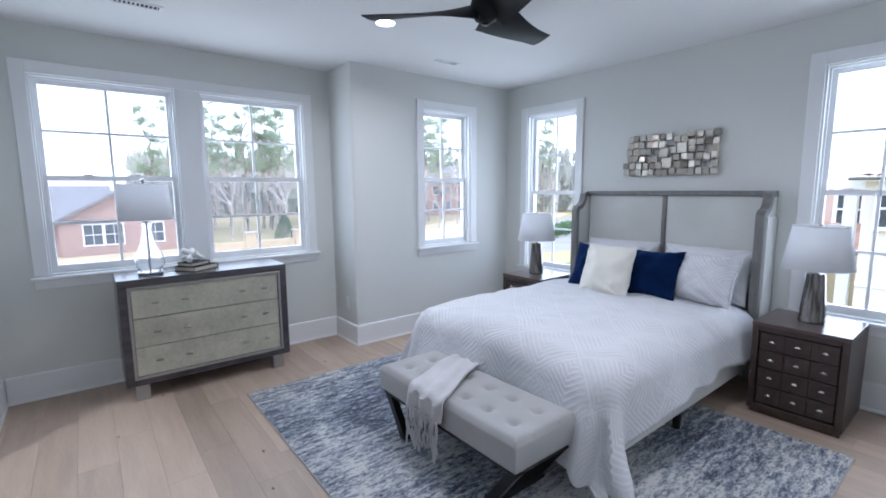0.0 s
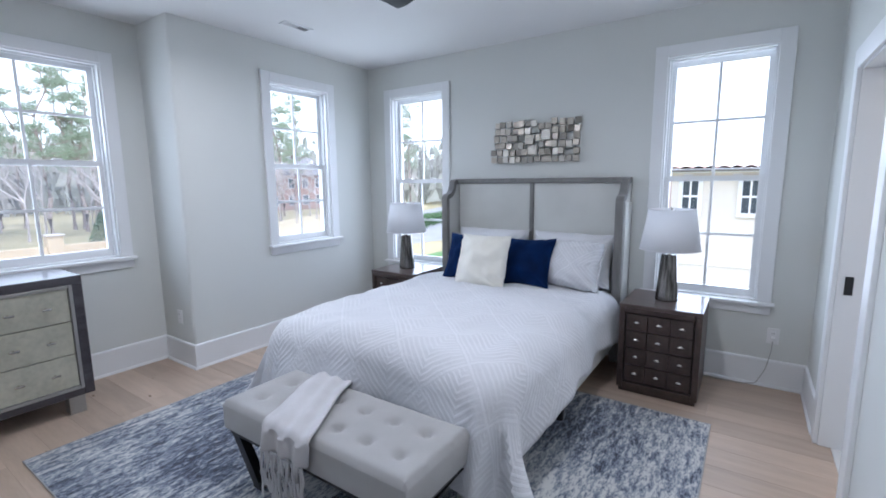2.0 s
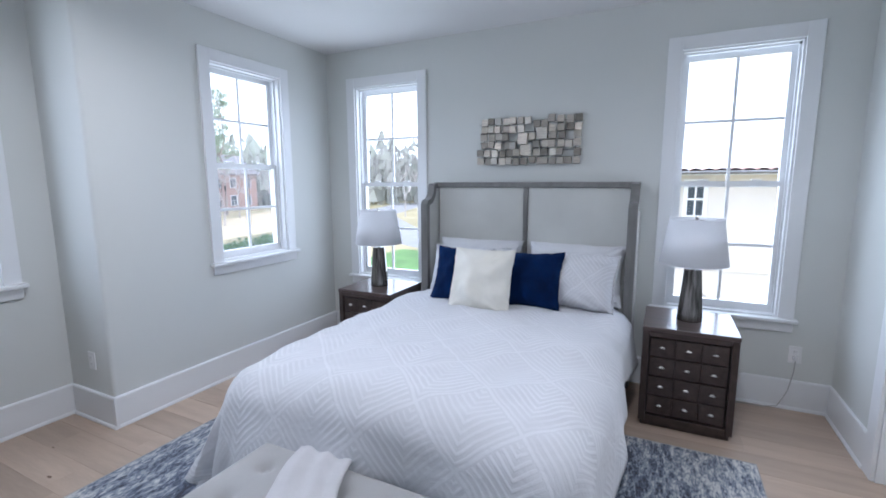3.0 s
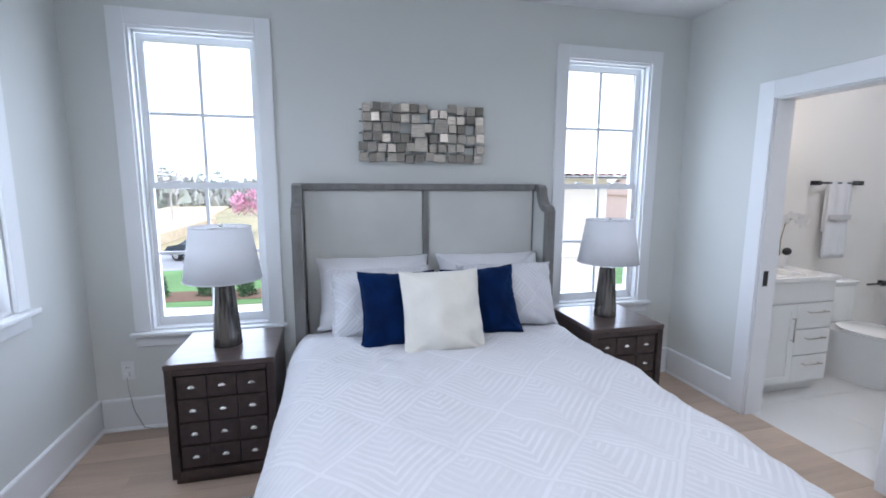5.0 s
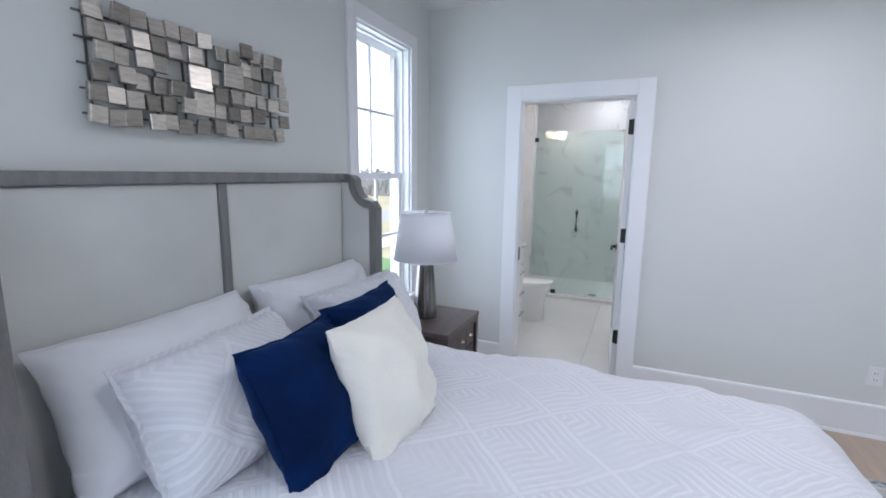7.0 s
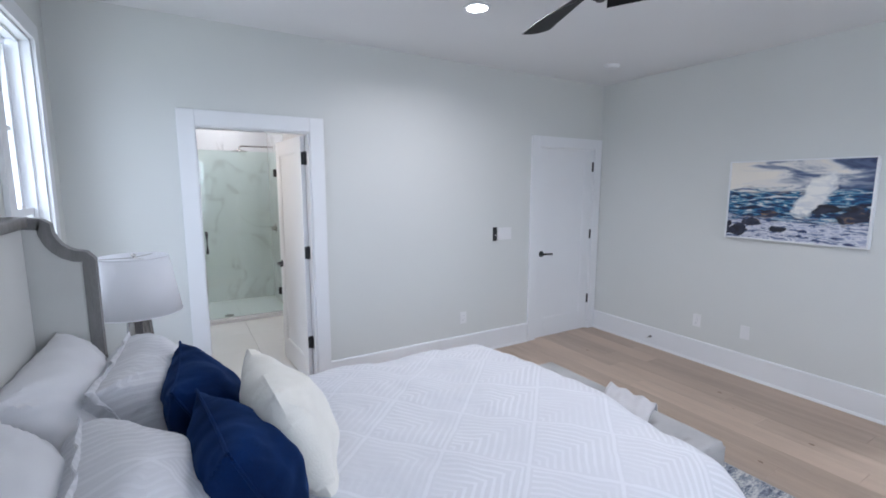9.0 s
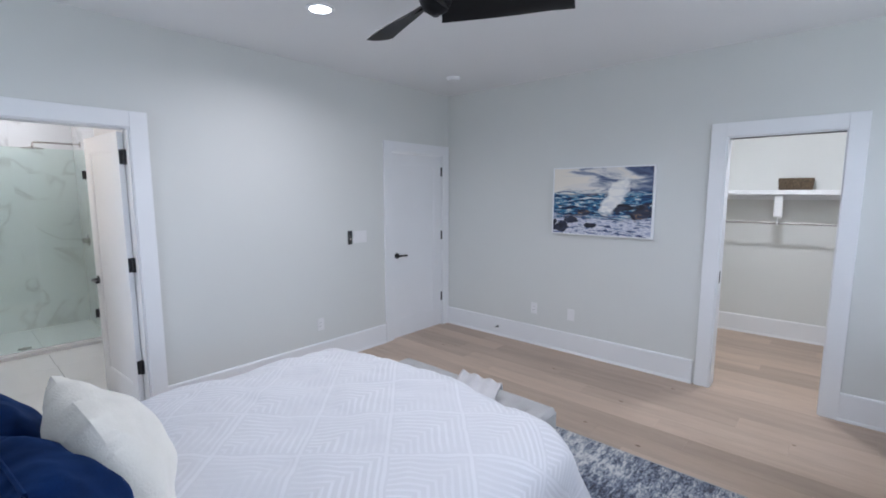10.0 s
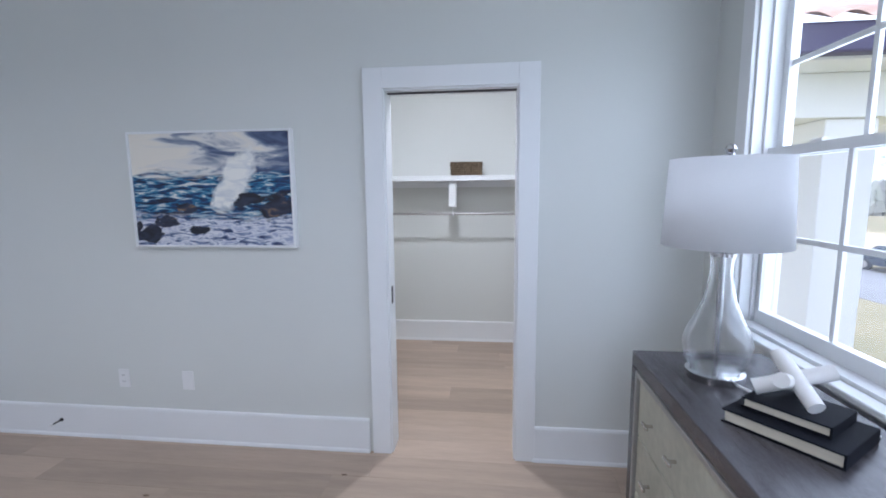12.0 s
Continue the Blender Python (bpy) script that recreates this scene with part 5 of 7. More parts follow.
pic = thing("seascape_painting", pose(XW, 2.256, 1.534), "framed seascape painting of a wave bursting on dark rocks", "painting")
pw, ph = 0.469, 0.311
fr = bmesh.new()
box(fr, 0.0, 0.045, -pw - 0.012, -pw, -ph - 0.012, ph + 0.012, bev=0.002)
box(fr, 0.0, 0.045, pw, pw + 0.012, -ph - 0.012, ph + 0.012, bev=0.002)
box(fr, 0.0, 0.045, -pw, pw, ph, ph + 0.012, bev=0.002)
box(fr, 0.0, 0.045, -pw, pw, -ph - 0.012, -ph, bev=0.002)
part("frame", fr, TRIM, pic, "slim white frame")
canvas = grid_sheet(2, 2, lambda i, j: Vector((0.036, -pw + 2 * pw * i, -ph + 2 * ph * j)), lambda i, j: (i, j))
part("canvas", canvas, painting_mat(), pic, "painted canvas")


# ---- ceiling: fan, downlights, vents, smoke detector ----
def build_fan():
    cx, cy = 2.134, 2.40
    ob = thing("ceiling_fan", pose(cx, cy, 0), "charcoal ceiling fan with three sculpted blades, at rest", "ceiling fan")
    part("canopy", lathe(bmesh.new(), [(0.075, TOP), (0.075, TOP - 0.02), (0.055, TOP - 0.055), (0.018, TOP - 0.06)], 32), FANBLACK, ob, smooth=True)
    part("downrod", lathe(bmesh.new(), [(0.014, TOP - 0.12), (0.014, TOP - 0.05)], 16), FANBLACK, ob, smooth=True)
    part("motor_body", lathe(bmesh.new(), [(0.03, 2.64), (0.07, 2.63), (0.085, 2.59), (0.08, 2.54), (0.06, 2.50), (0.03, 2.482), (0.0, 2.478)], 40), FANBLACK, ob, smooth=True)
    part("receiver", lathe(bmesh.new(), [(0.0, 2.470), (0.018, 2.472), (0.018, 2.481)], 16), BLACK, ob)
    for ang in (131, 11, 251):
        n, k = 22, 9
        bm = bmesh.new()
        rows = []
        for i in range(n + 1):
            s = i / n
            r = 0.03 + 0.65 * s
            wid = 0.20 * (1 - s) ** 1.5 + 0.085 + 0.075 * s
            tw = -radians(38 * (1 - s) ** 1.3 + 10)
            zc = 2.555 - 0.01 * math.sin(math.pi * s)
            sweep = 0.02 * math.sin(math.pi * s) + 0.02 * s
            row_t, row_b = [], []
            for j in range(k + 1):
                f = j / k - 0.5
                th = 0.010 * (1 - (2 * f) ** 2) + 0.002
                tipcut = 0.05 * f if s > 0.9 else 0
                off = f * wid
                y = sweep + off * math.cos(tw)
                z = zc + off * math.sin(tw) * 0.75
                row_t.append(bm.verts.new((r + tipcut, y, z + th)))
                row_b.append(bm.verts.new((r + tipcut, y, z - th)))
            rows.append((row_t, row_b))
        for (t0, b0), (t1, b1) in zip(rows, rows[1:]):
            for j in range(k):
                bm.faces.new((t0[j], t1[j], t1[j + 1], t0[j + 1]))
                bm.faces.new((b0[j], b0[j + 1], b1[j + 1], b1[j]))
            bm.faces.new((t0[0], b0[0], b1[0], t1[0]))
            bm.faces.new((t0[k], t1[k], b1[k], b0[k]))
        for t0, b0 in (rows[0], rows[-1]):
            bm.faces.new(t0 + b0[::-1])
        bmesh.ops.transform(bm, matrix=pose(0, 0, 0, 0, 0, ang), verts=list(bm.verts))
        part("blade", bm, FANBLACK, ob, "charcoal twisted blade", smooth=True)


build_fan()


def downlight(x, y):
    ob = thing("downlight", pose(x, y, TOP), "round recessed ceiling downlight, lit", "downlight", "ceiling downlights")
    part("trim_ring", lathe(bmesh.new(), [(0.066, -0.0005), (0.088, -0.0005), (0.086, -0.006), (0.066, -0.008), (0.066, -0.0005)], 40, cap=False), TRIM, ob, smooth=True)
    part("lens", lathe(bmesh.new(), [(0.0, -0.004), (0.066, -0.004), (0.066, -0.001)], 40, cap=False), DOWN, ob, "glowing lens")


# the first two are known; bath, shower and closet fittings are added unseen
for x, y in ((2.07, 3.37), (2.15, 1.45), (3.5, -1.0), (3.3, -2.6), (-1.4, 3.6)):
    downlight(x, y)
for x, y, w in ((0.63, 4.05, 0.30), (3.06, 3.89, 0.26)):
    v = thing("ceiling_vent", pose(x, y, TOP), "white ceiling air vent with dark louvre gaps", "vent", "ceiling vents")
    f = bmesh.new()
    d = 0.10
    box(f, -w / 2, w / 2, -d / 2, -d / 2 + 0.02, -0.007, -0.0005, bev=0.002)
    box(f, -w / 2, w / 2, d / 2 - 0.02, d / 2, -0.007, -0.0005, bev=0.002)
    box(f, -w / 2, -w / 2 + 0.02, -d / 2 + 0.02, d / 2 - 0.02, -0.007, -0.0005)
    box(f, w / 2 - 0.02, w / 2, -d / 2 + 0.02, d / 2 - 0.02, -0.007, -0.0005)
    part("frame", f, TRIM, v)
    # dark sheet that paints the shade between the louvres
    part("backing", boxm(-w / 2 + 0.02, w / 2 - 0.02, -d / 2 + 0.02, d / 2 - 0.02, -0.0015, -0.0005), VENTDARK, v)
    for k in range(11):
        x0 = -w / 2 + 0.02 + (w - 0.04) * (k + 0.5) / 11
        sl = boxm(-0.0012, 0.0012, -d / 2 + 0.02, d / 2 - 0.02, -0.006, 0.006)
        bmesh.ops.transform(sl, matrix=pose(x0, 0, -0.007, 0, 50 if k > 5 else -50, 0), verts=list(sl.verts))
        part("slat", sl, TRIM, v)
sd = thing("smoke_detector", pose(0.32, 0.975, TOP), "round white smoke detector", "smoke detector")
part("housing", lathe(bmesh.new(), [(0.066, -0.0005), (0.066, -0.012), (0.058, -0.030), (0.030, -0.036), (0.0, -0.036)], 32), PLATE, sd, smooth=True)

# ---- wall controls and small things ----
sw = thing("switch_plate", pose(1.028, YS, 1.178, 0, 0, 180), "wide white wall plate with three rocker switches", "switch")
part("cover_plate", boxm(-0.082, 0.082, -0.007, 0, -0.06, 0.06, bev=0.002), PLATE, sw)
for k in (-0.047, 0, 0.047):
    part("rocker", boxm(k - 0.016, k + 0.016, -0.011, -0.0071, -0.033, 0.033, bev=0.002), PLATE, sw)
rem = thing("fan_remote", pose(1.155, YS, 1.178, 0, 0, 180), "black fan remote in a wall cradle", "remote control")
part("body", boxm(-0.022, 0.022, -0.02, 0, -0.068, 0.068, bev=0.006), BLACK, rem)
part("button", lathe(bmesh.new(), [(0.010, 0), (0.010, 0.002), (0.008, 0.003)], 14, pose(0, -0.0201, -0.012, 90)), NICKEL, rem, "small grey button")
ds = thing("door_stop", pose(XW + 0.016, 1.12, 0.105), "black spring door stop on the baseboard", "door stop")
part("rod", lathe(bmesh.new(), [(0.012, 0), (0.012, 0.005), (0.005, 0.008), (0.005, 0.065)], 12, pose(0, 0, 0, 0, 90, 0)), BLACK, ds, smooth=True)
part("tip", lathe(bmesh.new(), [(0.009, 0.065), (0.009, 0.08)], 12, pose(0, 0, 0, 0, 90, 0)), PLATE, ds)

# ---- closet ----
cs = thing("closet_shelf", pose(0, 0, 0), "white closet shelf with a hanging rod and bracket", "shelf")
part("board", boxm(-2.319, -2.01, 2.05, YN - 0.01, 1.625, 1.644, bev=0.002), TRIM, cs)
part("cleat", boxm(-2.319, -2.30, 2.05, YN - 0.01, 1.54, 1.6245), TRIM, cs)
part("front_lip", boxm(-2.03, -2.0105, 2.05, YN - 0.01, 1.598, 1.6245, bev=0.002), TRIM, cs)
part("rod", tube(bmesh.new(), [(-2.09, 2.05, 1.295), (-2.09, YN - 0.01, 1.295)], 0.012, 14), PALETRIM, cs, smooth=True)
br = boxm(-2.299, -2.285, 3.435, 3.465, 1.33, 1.6235, bev=0.002)
box(br, -2.285, -2.04, 3.438, 3.462, 1.600, 1.6235, bev=0.002)
box(br, -2.075, -2.045, 3.412, 3.488, 1.36, 1.5995, bev=0.012)
tube(br, [(-2.288, 3.45, 1.36), (-2.20, 3.45, 1.42), (-2.06, 3.45, 1.58)], 0.008, 8)
tube(br, [(-2.06, 3.45, 1.37), (-2.06, 3.45, 1.30), (-2.075, 3.45, 1.276), (-2.105, 3.45, 1.276), (-2.118, 3.45, 1.295)], 0.007, 8)
part("bracket", br, TRIM, cs, "white shelf bracket with a rod hook")
bk = thing("wicker_basket", pose(-2.16, 3.57, 1.6445, 0, 0, 4), "small brown wicker basket on the closet shelf", "basket")
bb = bmesh.new()
for k in range(7):
    z = 0.006 + k * 0.018
    o = 0.004 * (k % 2) + 0.003 * k * 0.4
    tube(bb, [(-0.09 - o, -0.135 - o, z), (0.09 + o, -0.135 - o, z), (0.09 + o, 0.135 + o, z), (-0.09 - o, 0.135 + o, z), (-0.09 - o, -0.135 - o, z)], 0.010, 6)
part("woven_wall", bb, WICKER, bk, "woven brown wicker")
for k in range(14):
    y = -0.125 + 0.25 * k / 13
    part("stake", tube(bmesh.new(), [(0.101, y, 0), (0.106, y, 0.12)], 0.004, 5), WICKER, bk)

# ---- bathroom ----
va = thing("vanity_cabinet", pose(0, 0, 0), "white shaker vanity cabinet with nickel bar pulls", "cabinet")
part("body", boxm(3.86, 4.358, -0.53, 0.19, 0.10, 0.855), CABWHITE, va)
part("toe_kick", boxm(3.93, 4.358, -0.53, 0.19, 0.0, 0.0995), CABWHITE, va)


def bar_pull(parent, p, q):
    bm = tube(bmesh.new(), [p, q], 0.005, 8)
    d = (Vector(q) - Vector(p)).normalized() * 0.012
    for e in (Vector(p) + d, Vector(q) - d):
        tube(bm, [e, e + Vector((0.028, 0, 0))], 0.004, 6)
    part("handle", bm, NICKEL, parent, "nickel bar pull", smooth=True)


def front(name, y0, y1, z0, z1):
    f = boxm(3.842, 3.8595, y0, y1, z0, z1, bev=0.002)
    o = part(name, f, CABWHITE, va)
    fr = bmesh.new()
    w = 0.05
    for a, b, c, d in ((y0, y0 + w, z0, z1), (y1 - w, y1, z0, z1), (y0 + w, y1 - w, z0, z0 + w), (y0 + w, y1 - w, z1 - w, z1)):
        box(fr, 3.836, 3.8418, a, b, c, d)
    if name == "cabinet_door":
        part("door_rails", fr, CABWHITE, o)
    else:
        fr.free()
    return o


front("drawer_panel", -0.525, 0.185, 0.70, 0.85)
dd = front("cabinet_door", -0.19, 0.185, 0.105, 0.69)
bar_pull(dd, (3.812, -0.155, 0.42), (3.812, -0.155, 0.60))
for z0, z1 in ((0.505, 0.69), (0.31, 0.495), (0.105, 0.30)):
    o = front("drawer", -0.525, -0.20, z0, z1)
    bar_pull(o, (3.812, -0.45, z1 - 0.06), (3.812, -0.28, z1 - 0.06))
ct = thing("quartz_countertop", pose(0, 0, 0.8555), "white quartz vanity top with an undermount basin", "countertop")
tp = boxm(3.825, 4.358, -0.545, 0.0 - 0.34, 0, 0.03, bev=0.003)
box(tp, 3.825, 4.358, 0.06, 0.20, 0, 0.03, bev=0.003)
box(tp, 3.825, 3.90, -0.3395, 0.0595, 0, 0.03, bev=0.003)
box(tp, 4.22, 4.358, -0.3395, 0.0595, 0, 0.03, bev=0.003)
part("slab", tp, PORCELAIN, ct)
part("basin", lathe(bmesh.new(), [(0.0, -0.10), (0.08, -0.095), (0.14, -0.06), (0.165, -0.003)], 28, pose(4.06, -0.14, 0), cap=False), PORCELAIN, ct, "white basin", smooth=True)
part("backsplash", boxm(4.34, 4.358, -0.545, 0.20, 0.0305, 0.12, bev=0.003), PORCELAIN, ct)
fa = thing("faucet", pose(4.28, -0.14, 0.8855), "brushed nickel basin faucet", "faucet")
part("spout", tube(bmesh.new(), [(0, 0, 0), (0, 0, 0.14), (-0.03, 0, 0.17), (-0.10, 0, 0.165), (-0.12, 0, 0.14)], 0.011, 10), NICKEL, fa, smooth=True)
pot = thing("orchid_pot", pose(4.20, -0.42, 0.8855), "white faux orchid in a small white pot with a black stone", "plant")
part("pot", lathe(bmesh.new(), [(0.0, 0), (0.045, 0), (0.058, 0.10), (0.052, 0.10), (0.045, 0.07), (0, 0.07)], 24), CERAMIC, pot, smooth=True)
part("stem", tube(bmesh.new(), [(0, 0, 0.07), (-0.01, 0.02, 0.22), (-0.02, 0.0, 0.36), (-0.03, -0.08, 0.40), (-0.03, -0.17, 0.36)], 0.004, 6), mat("orchid_stem", (0.20, 0.16, 0.06), 0.6), pot, smooth=True)
petal = bmesh.new()
rng = random.Random(5)
for c in ((-0.02, 0.02, 0.37), (-0.03, -0.04, 0.40), (-0.03, -0.11, 0.385), (-0.03, -0.17, 0.35)):
    for k in range(5):
        a = k * 1.257 + rng.uniform(-0.2, 0.2)
        tmp = bmesh.new()
        bmesh.ops.create_uvsphere(tmp, u_segments=8, v_segments=5, radius=1)
        merge(petal, tmp, Matrix.Translation(c) @ pose(0, 0, 0, 70, 0, 60 + rng.uniform(-15, 15)) @ pose(0.024 * math.cos(a), 0.024 * math.sin(a), 0, 0, 0, math.degrees(a)) @ Matrix.Diagonal((0.026, 0.017, 0.004, 1)))
part("petals", petal, CERAMIC, pot, "white orchid petals", smooth=True)
tmp = bmesh.new()
bmesh.ops.create_icosphere(tmp, subdivisions=2, radius=0.032)
st2 = bmesh.new()
merge(st2, tmp, pose(-0.02, -0.045, 0.125))
part("dark_ball", st2, BLACK, pot, "black round ornament", smooth=True)
mi = thing("bath_mirror", pose(4.3595, -0.14, 1.56), "tall pill-shaped wall mirror with a thin black frame", "mirror")


def pill(r0, half, x, n=14):
    pts = [(r0 * math.cos(a), half + r0 * math.sin(a)) for a in [math.pi * k / n for k in range(n + 1)]]
    pts += [(-r0 * math.cos(a), -half - r0 * math.sin(a)) for a in [math.pi * k / n for k in range(n + 1)]]
    return [(x, p, q) for p, q in pts]


mb = bmesh.new()
mb.faces.new([mb.verts.new(p) for p in pill(0.275, 0.20, -0.014)])
part("glass", mb, MIRROR, mi, "mirror glass")
ring = pill(0.28, 0.20, -0.012)
part("frame", tube(bmesh.new(), ring + [ring[0]], 0.011, 8), BLACK, mi, "thin black frame", smooth=True)
vl = thing("vanity_light", pose(4.359, -0.14, 2.16), "vanity wall light with glowing globes", "wall lamp")
part("backplate", boxm(-0.03, 0, -0.26, 0.26, -0.03, 0.03, bev=0.004), BLACK, vl)
for y in (-0.19, 0.0, 0.19):
    part("globe", lathe(bmesh.new(), [(0.0, -0.06), (0.035, -0.05), (0.06, 0.0), (0.035, 0.05), (0.0, 0.06)], 20, pose(-0.10, y, 0.0)), WARMGLOW, vl, "warm glowing glass globe", smooth=True)
    part("arm", tube(bmesh.new(), [(-0.03, y, 0), (-0.06, y, 0)], 0.01, 8), BLACK, vl)
lamp("vanity_lamp", "POINT", pose(4.10, -0.14, 2.16), 5.5, (1, 0.86, 0.70), size=0.08)


def build_toilet():
    ob = thing("toilet", pose(4.35, -1.02, 0), "white skirted toilet with a closed lid", "toilet")
    bm = bmesh.new()
    prof = []
    for z, l0, l1, w in ((0, 0.10, 0.62, 0.115), (0.02, 0.10, 0.625, 0.118), (0.20, 0.08, 0.63, 0.125), (0.30, 0.06, 0.66, 0.155), (0.37, 0.05, 0.695, 0.182), (0.395, 0.05, 0.70, 0.185)):
        ring = []
        for k in range(28):
            a = 2 * math.pi * k / 28
            c, s = math.cos(a), math.sin(a)
            cx = (l0 + l1) / 2
            rx = (l1 - l0) / 2
            ring.append(bm.verts.new((-(cx + rx * (abs(c) ** 0.8) * (1 if c > 0 else -1)), w * (abs(s) ** 0.75) * (1 if s > 0 else -1), z)))
        prof.append(ring)
    for a, b in zip(prof, prof[1:]):
        for k in range(28):
            bm.faces.new((a[k], a[(k + 1) % 28], b[(k + 1) % 28], b[k]))
    bm.faces.new(prof[0])
    bm.faces.new(prof[-1])
    part("bowl", bm, PORCELAIN, ob, smooth=True)
    for nm, z0, z1, ex in (("seat", 0.397, 0.412, 0.0), ("lid", 0.414, 0.432, 0.004)):
        sb = bmesh.new()
        rings = []
        for z, sh in ((z0, 0.0), (z0 + 0.004, 0.004), (z1 - 0.005, 0.004), (z1, -0.008)):
            rings.append([sb.verts.new((-(0.46 + (0.245 + ex + sh) * math.cos(a) * (1 if math.cos(a) > 0 else 0.85)), (0.188 + ex + sh) * (abs(math.sin(a)) ** 0.8) * (1 if math.sin(a) > 0 else -1), z)) for a in [2 * math.pi * k / 32 for k in range(32)]])
        for a, b in zip(rings, rings[1:]):
            for k in range(32):
                sb.faces.new((a[k], a[(k + 1) % 32], b[(k + 1) % 32], b[k]))
        sb.faces.new(rings[0])
        sb.faces.new(rings[-1])
        part(nm, sb, PORCELAIN, ob, smooth=True)
    part("tank", boxm(-0.20, -0.005, -0.19, 0.19, 0.40, 0.72, bev=0.02, seg=3), PORCELAIN, ob, smooth=True)
    part("tank_lid", boxm(-0.21, -0.003, -0.20, 0.20, 0.721, 0.75, bev=0.008), PORCELAIN, ob, smooth=True)


build_toilet()
tb = thing("towel_bar", pose(4.36, -1.10, 1.545), "black towel bar on the bathroom wall", "towel bar")
part("bar", tube(bmesh.new(), [(-0.06, -0.24, 0), (-0.06, 0.24, 0)], 0.009, 8), BLACK, tb)
for y in (-0.23, 0.23):
    part("post", boxm(-0.066, 0, y - 0.018, y + 0.018, -0.018, 0.018, bev=0.003), BLACK, tb)
tw = grid_sheet(30, 12, lambda i, j: Vector((-0.06 + (0.016 if i < 13 else -0.016) * (1 if abs(i - 13) > 1 else 0.5) + 0.004 * math.sin(j * 1.3), -0.13 + 0.24 * j / 11, 0.014 - 0.04 * abs(i - 13) * (1 if i > 13 else 0.8))))
towel = mesh_ob("hand_towel", tw, WHITECLOTH, smooth=True)
towel.location = (4.36, -1.08, 1.545)
so = towel.modifiers.new("thickness", "SOLIDIFY")
so.thickness = 0.012
tagged(towel, "folded white towel hanging on the black bar", "towel")
part("ribbed_band", boxm(-0.098, -0.084, -0.13, 0.11, -0.30, -0.26, bev=0.004), THROW, towel)
th = thing("paper_holder", pose(4.36, -1.62, 0.66), "black toilet paper holder, empty", "paper holder")
part("post", boxm(-0.05, 0, -0.19, -0.145, -0.022, 0.022, bev=0.004), BLACK, th)
part("arm", tube(bmesh.new(), [(-0.045, -0.165, 0), (-0.045, 0.04, 0)], 0.009, 8), BLACK, th)

# shower glass, hardware and fittings
for nm, x0, x1, label in (("shower_screen", 3.705, 4.105, "fixed clear shower glass panel"), ("shower_door", 2.66, 3.70, "frameless clear shower glass door with a black pull")):
    g = thing(nm, pose(0, -2.0, 0), label, "shower glass")
    part("glass_pane", boxm(x0, x1, -0.005, 0.005, 0.055, 2.05), SHOWERGLASS, g, "greenish clear glass").visible_shadow = False
    if nm == "shower_door":
        part("pull_handle", tube(bmesh.new(), [(3.56, 0.006, 0.86), (3.56, 0.045, 0.87), (3.56, 0.045, 1.09), (3.56, 0.006, 1.10)], 0.016, 10), BLACK, g, "black pull handle", smooth=True)
        for z in (0.32, 1.80):
            part("hinge", boxm(2.70, 2.785, -0.016, 0.016, z - 0.045, z + 0.045, bev=0.003), BLACK, g, "black glass hinge")
        part("bottom_sweep", boxm(2.66, 3.70, -0.004, 0.004, 0.042, 0.0545), PLATE, g)
    else:
        for x, z in ((4.09, 1.95), (3.80, 0.075), (4.085, 0.075)):
            part("glass_clip", boxm(x - 0.028, x + 0.028, -0.014, 0.014, z - 0.025, z + 0.025, bev=0.003), BLACK, g, "black square clip")
structure("shower_curb", boxm(2.64, 4.11, -2.05, -1.95, 0.0, 0.04, bev=0.003), MARBLE, "low white stone shower curb", "curb")
shd = thing("rain_shower", pose(2.64, -2.75, 2.17), "brushed nickel rain shower head on a long arm", "shower head")
part("arm", tube(bmesh.new(), [(0, 0, 0), (0.02, 0, 0), (0.40, 0, 0.0), (0.42, 0, -0.01), (0.425, 0, -0.05)], 0.011, 10), NICKEL, shd, smooth=True)
part("rose", lathe(bmesh.new(), [(0.02, -0.05), (0.10, -0.066), (0.10, -0.074), (0.0, -0.076)], 28, pose(0.425, 0, 0)), NICKEL, shd, smooth=True)
part("flange", lathe(bmesh.new(), [(0.035, 0), (0.035, 0.008), (0.012, 0.012)], 20, pose(0, 0, 0, 0, 90, 0)), NICKEL, shd, smooth=True)
vv = thing("shower_valve", pose(2.64, -2.78, 1.05), "brushed nickel shower valve with a lever", "shower valve")
part("escutcheon", lathe(bmesh.new(), [(0.075, 0), (0.075, 0.008), (0.03, 0.012), (0.028, 0.06)], 28, pose(0, 0, 0, 0, 90, 0)), NICKEL, vv, smooth=True)
part("lever", tube(bmesh.new(), [(0.055, 0, 0), (0.06, -0.09, 0.0)], 0.008, 8), NICKEL, vv, smooth=True)
dr = thing("shower_drain", pose(3.35, -2.30, 0.002), "round dark shower drain", "drain")
part("grate", lathe(bmesh.new(), [(0.0, 0.004), (0.055, 0.004), (0.058, 0.001)], 24), NICKEL, dr)


# ---- outdoors, seen from an upper floor: the ground lies at -3.2 ----
GZ = -3.2
GRASS = mat("lawn_patchy", (0.27, 0.25, 0.13), 0.95, var=0.25, scale=0.15, bump=0.5, bscale=6, col2=(0.38, 0.32, 0.19))
GREEN = mat("green_lawn", (0.10, 0.19, 0.06), 0.95, var=0.25, scale=0.6, bump=0.5, bscale=20)
DRY = mat("dormant_lawn", (0.50, 0.42, 0.28), 0.95, var=0.15, scale=0.3, bscale=8)
ASPHALT = mat("weathered_asphalt", (0.25, 0.25, 0.255), 0.9, var=0.12, scale=0.5, bscale=30)
CONCRETE = mat("concrete_walk", (0.46, 0.43, 0.40), 0.85, var=0.08, scale=1, bscale=20)
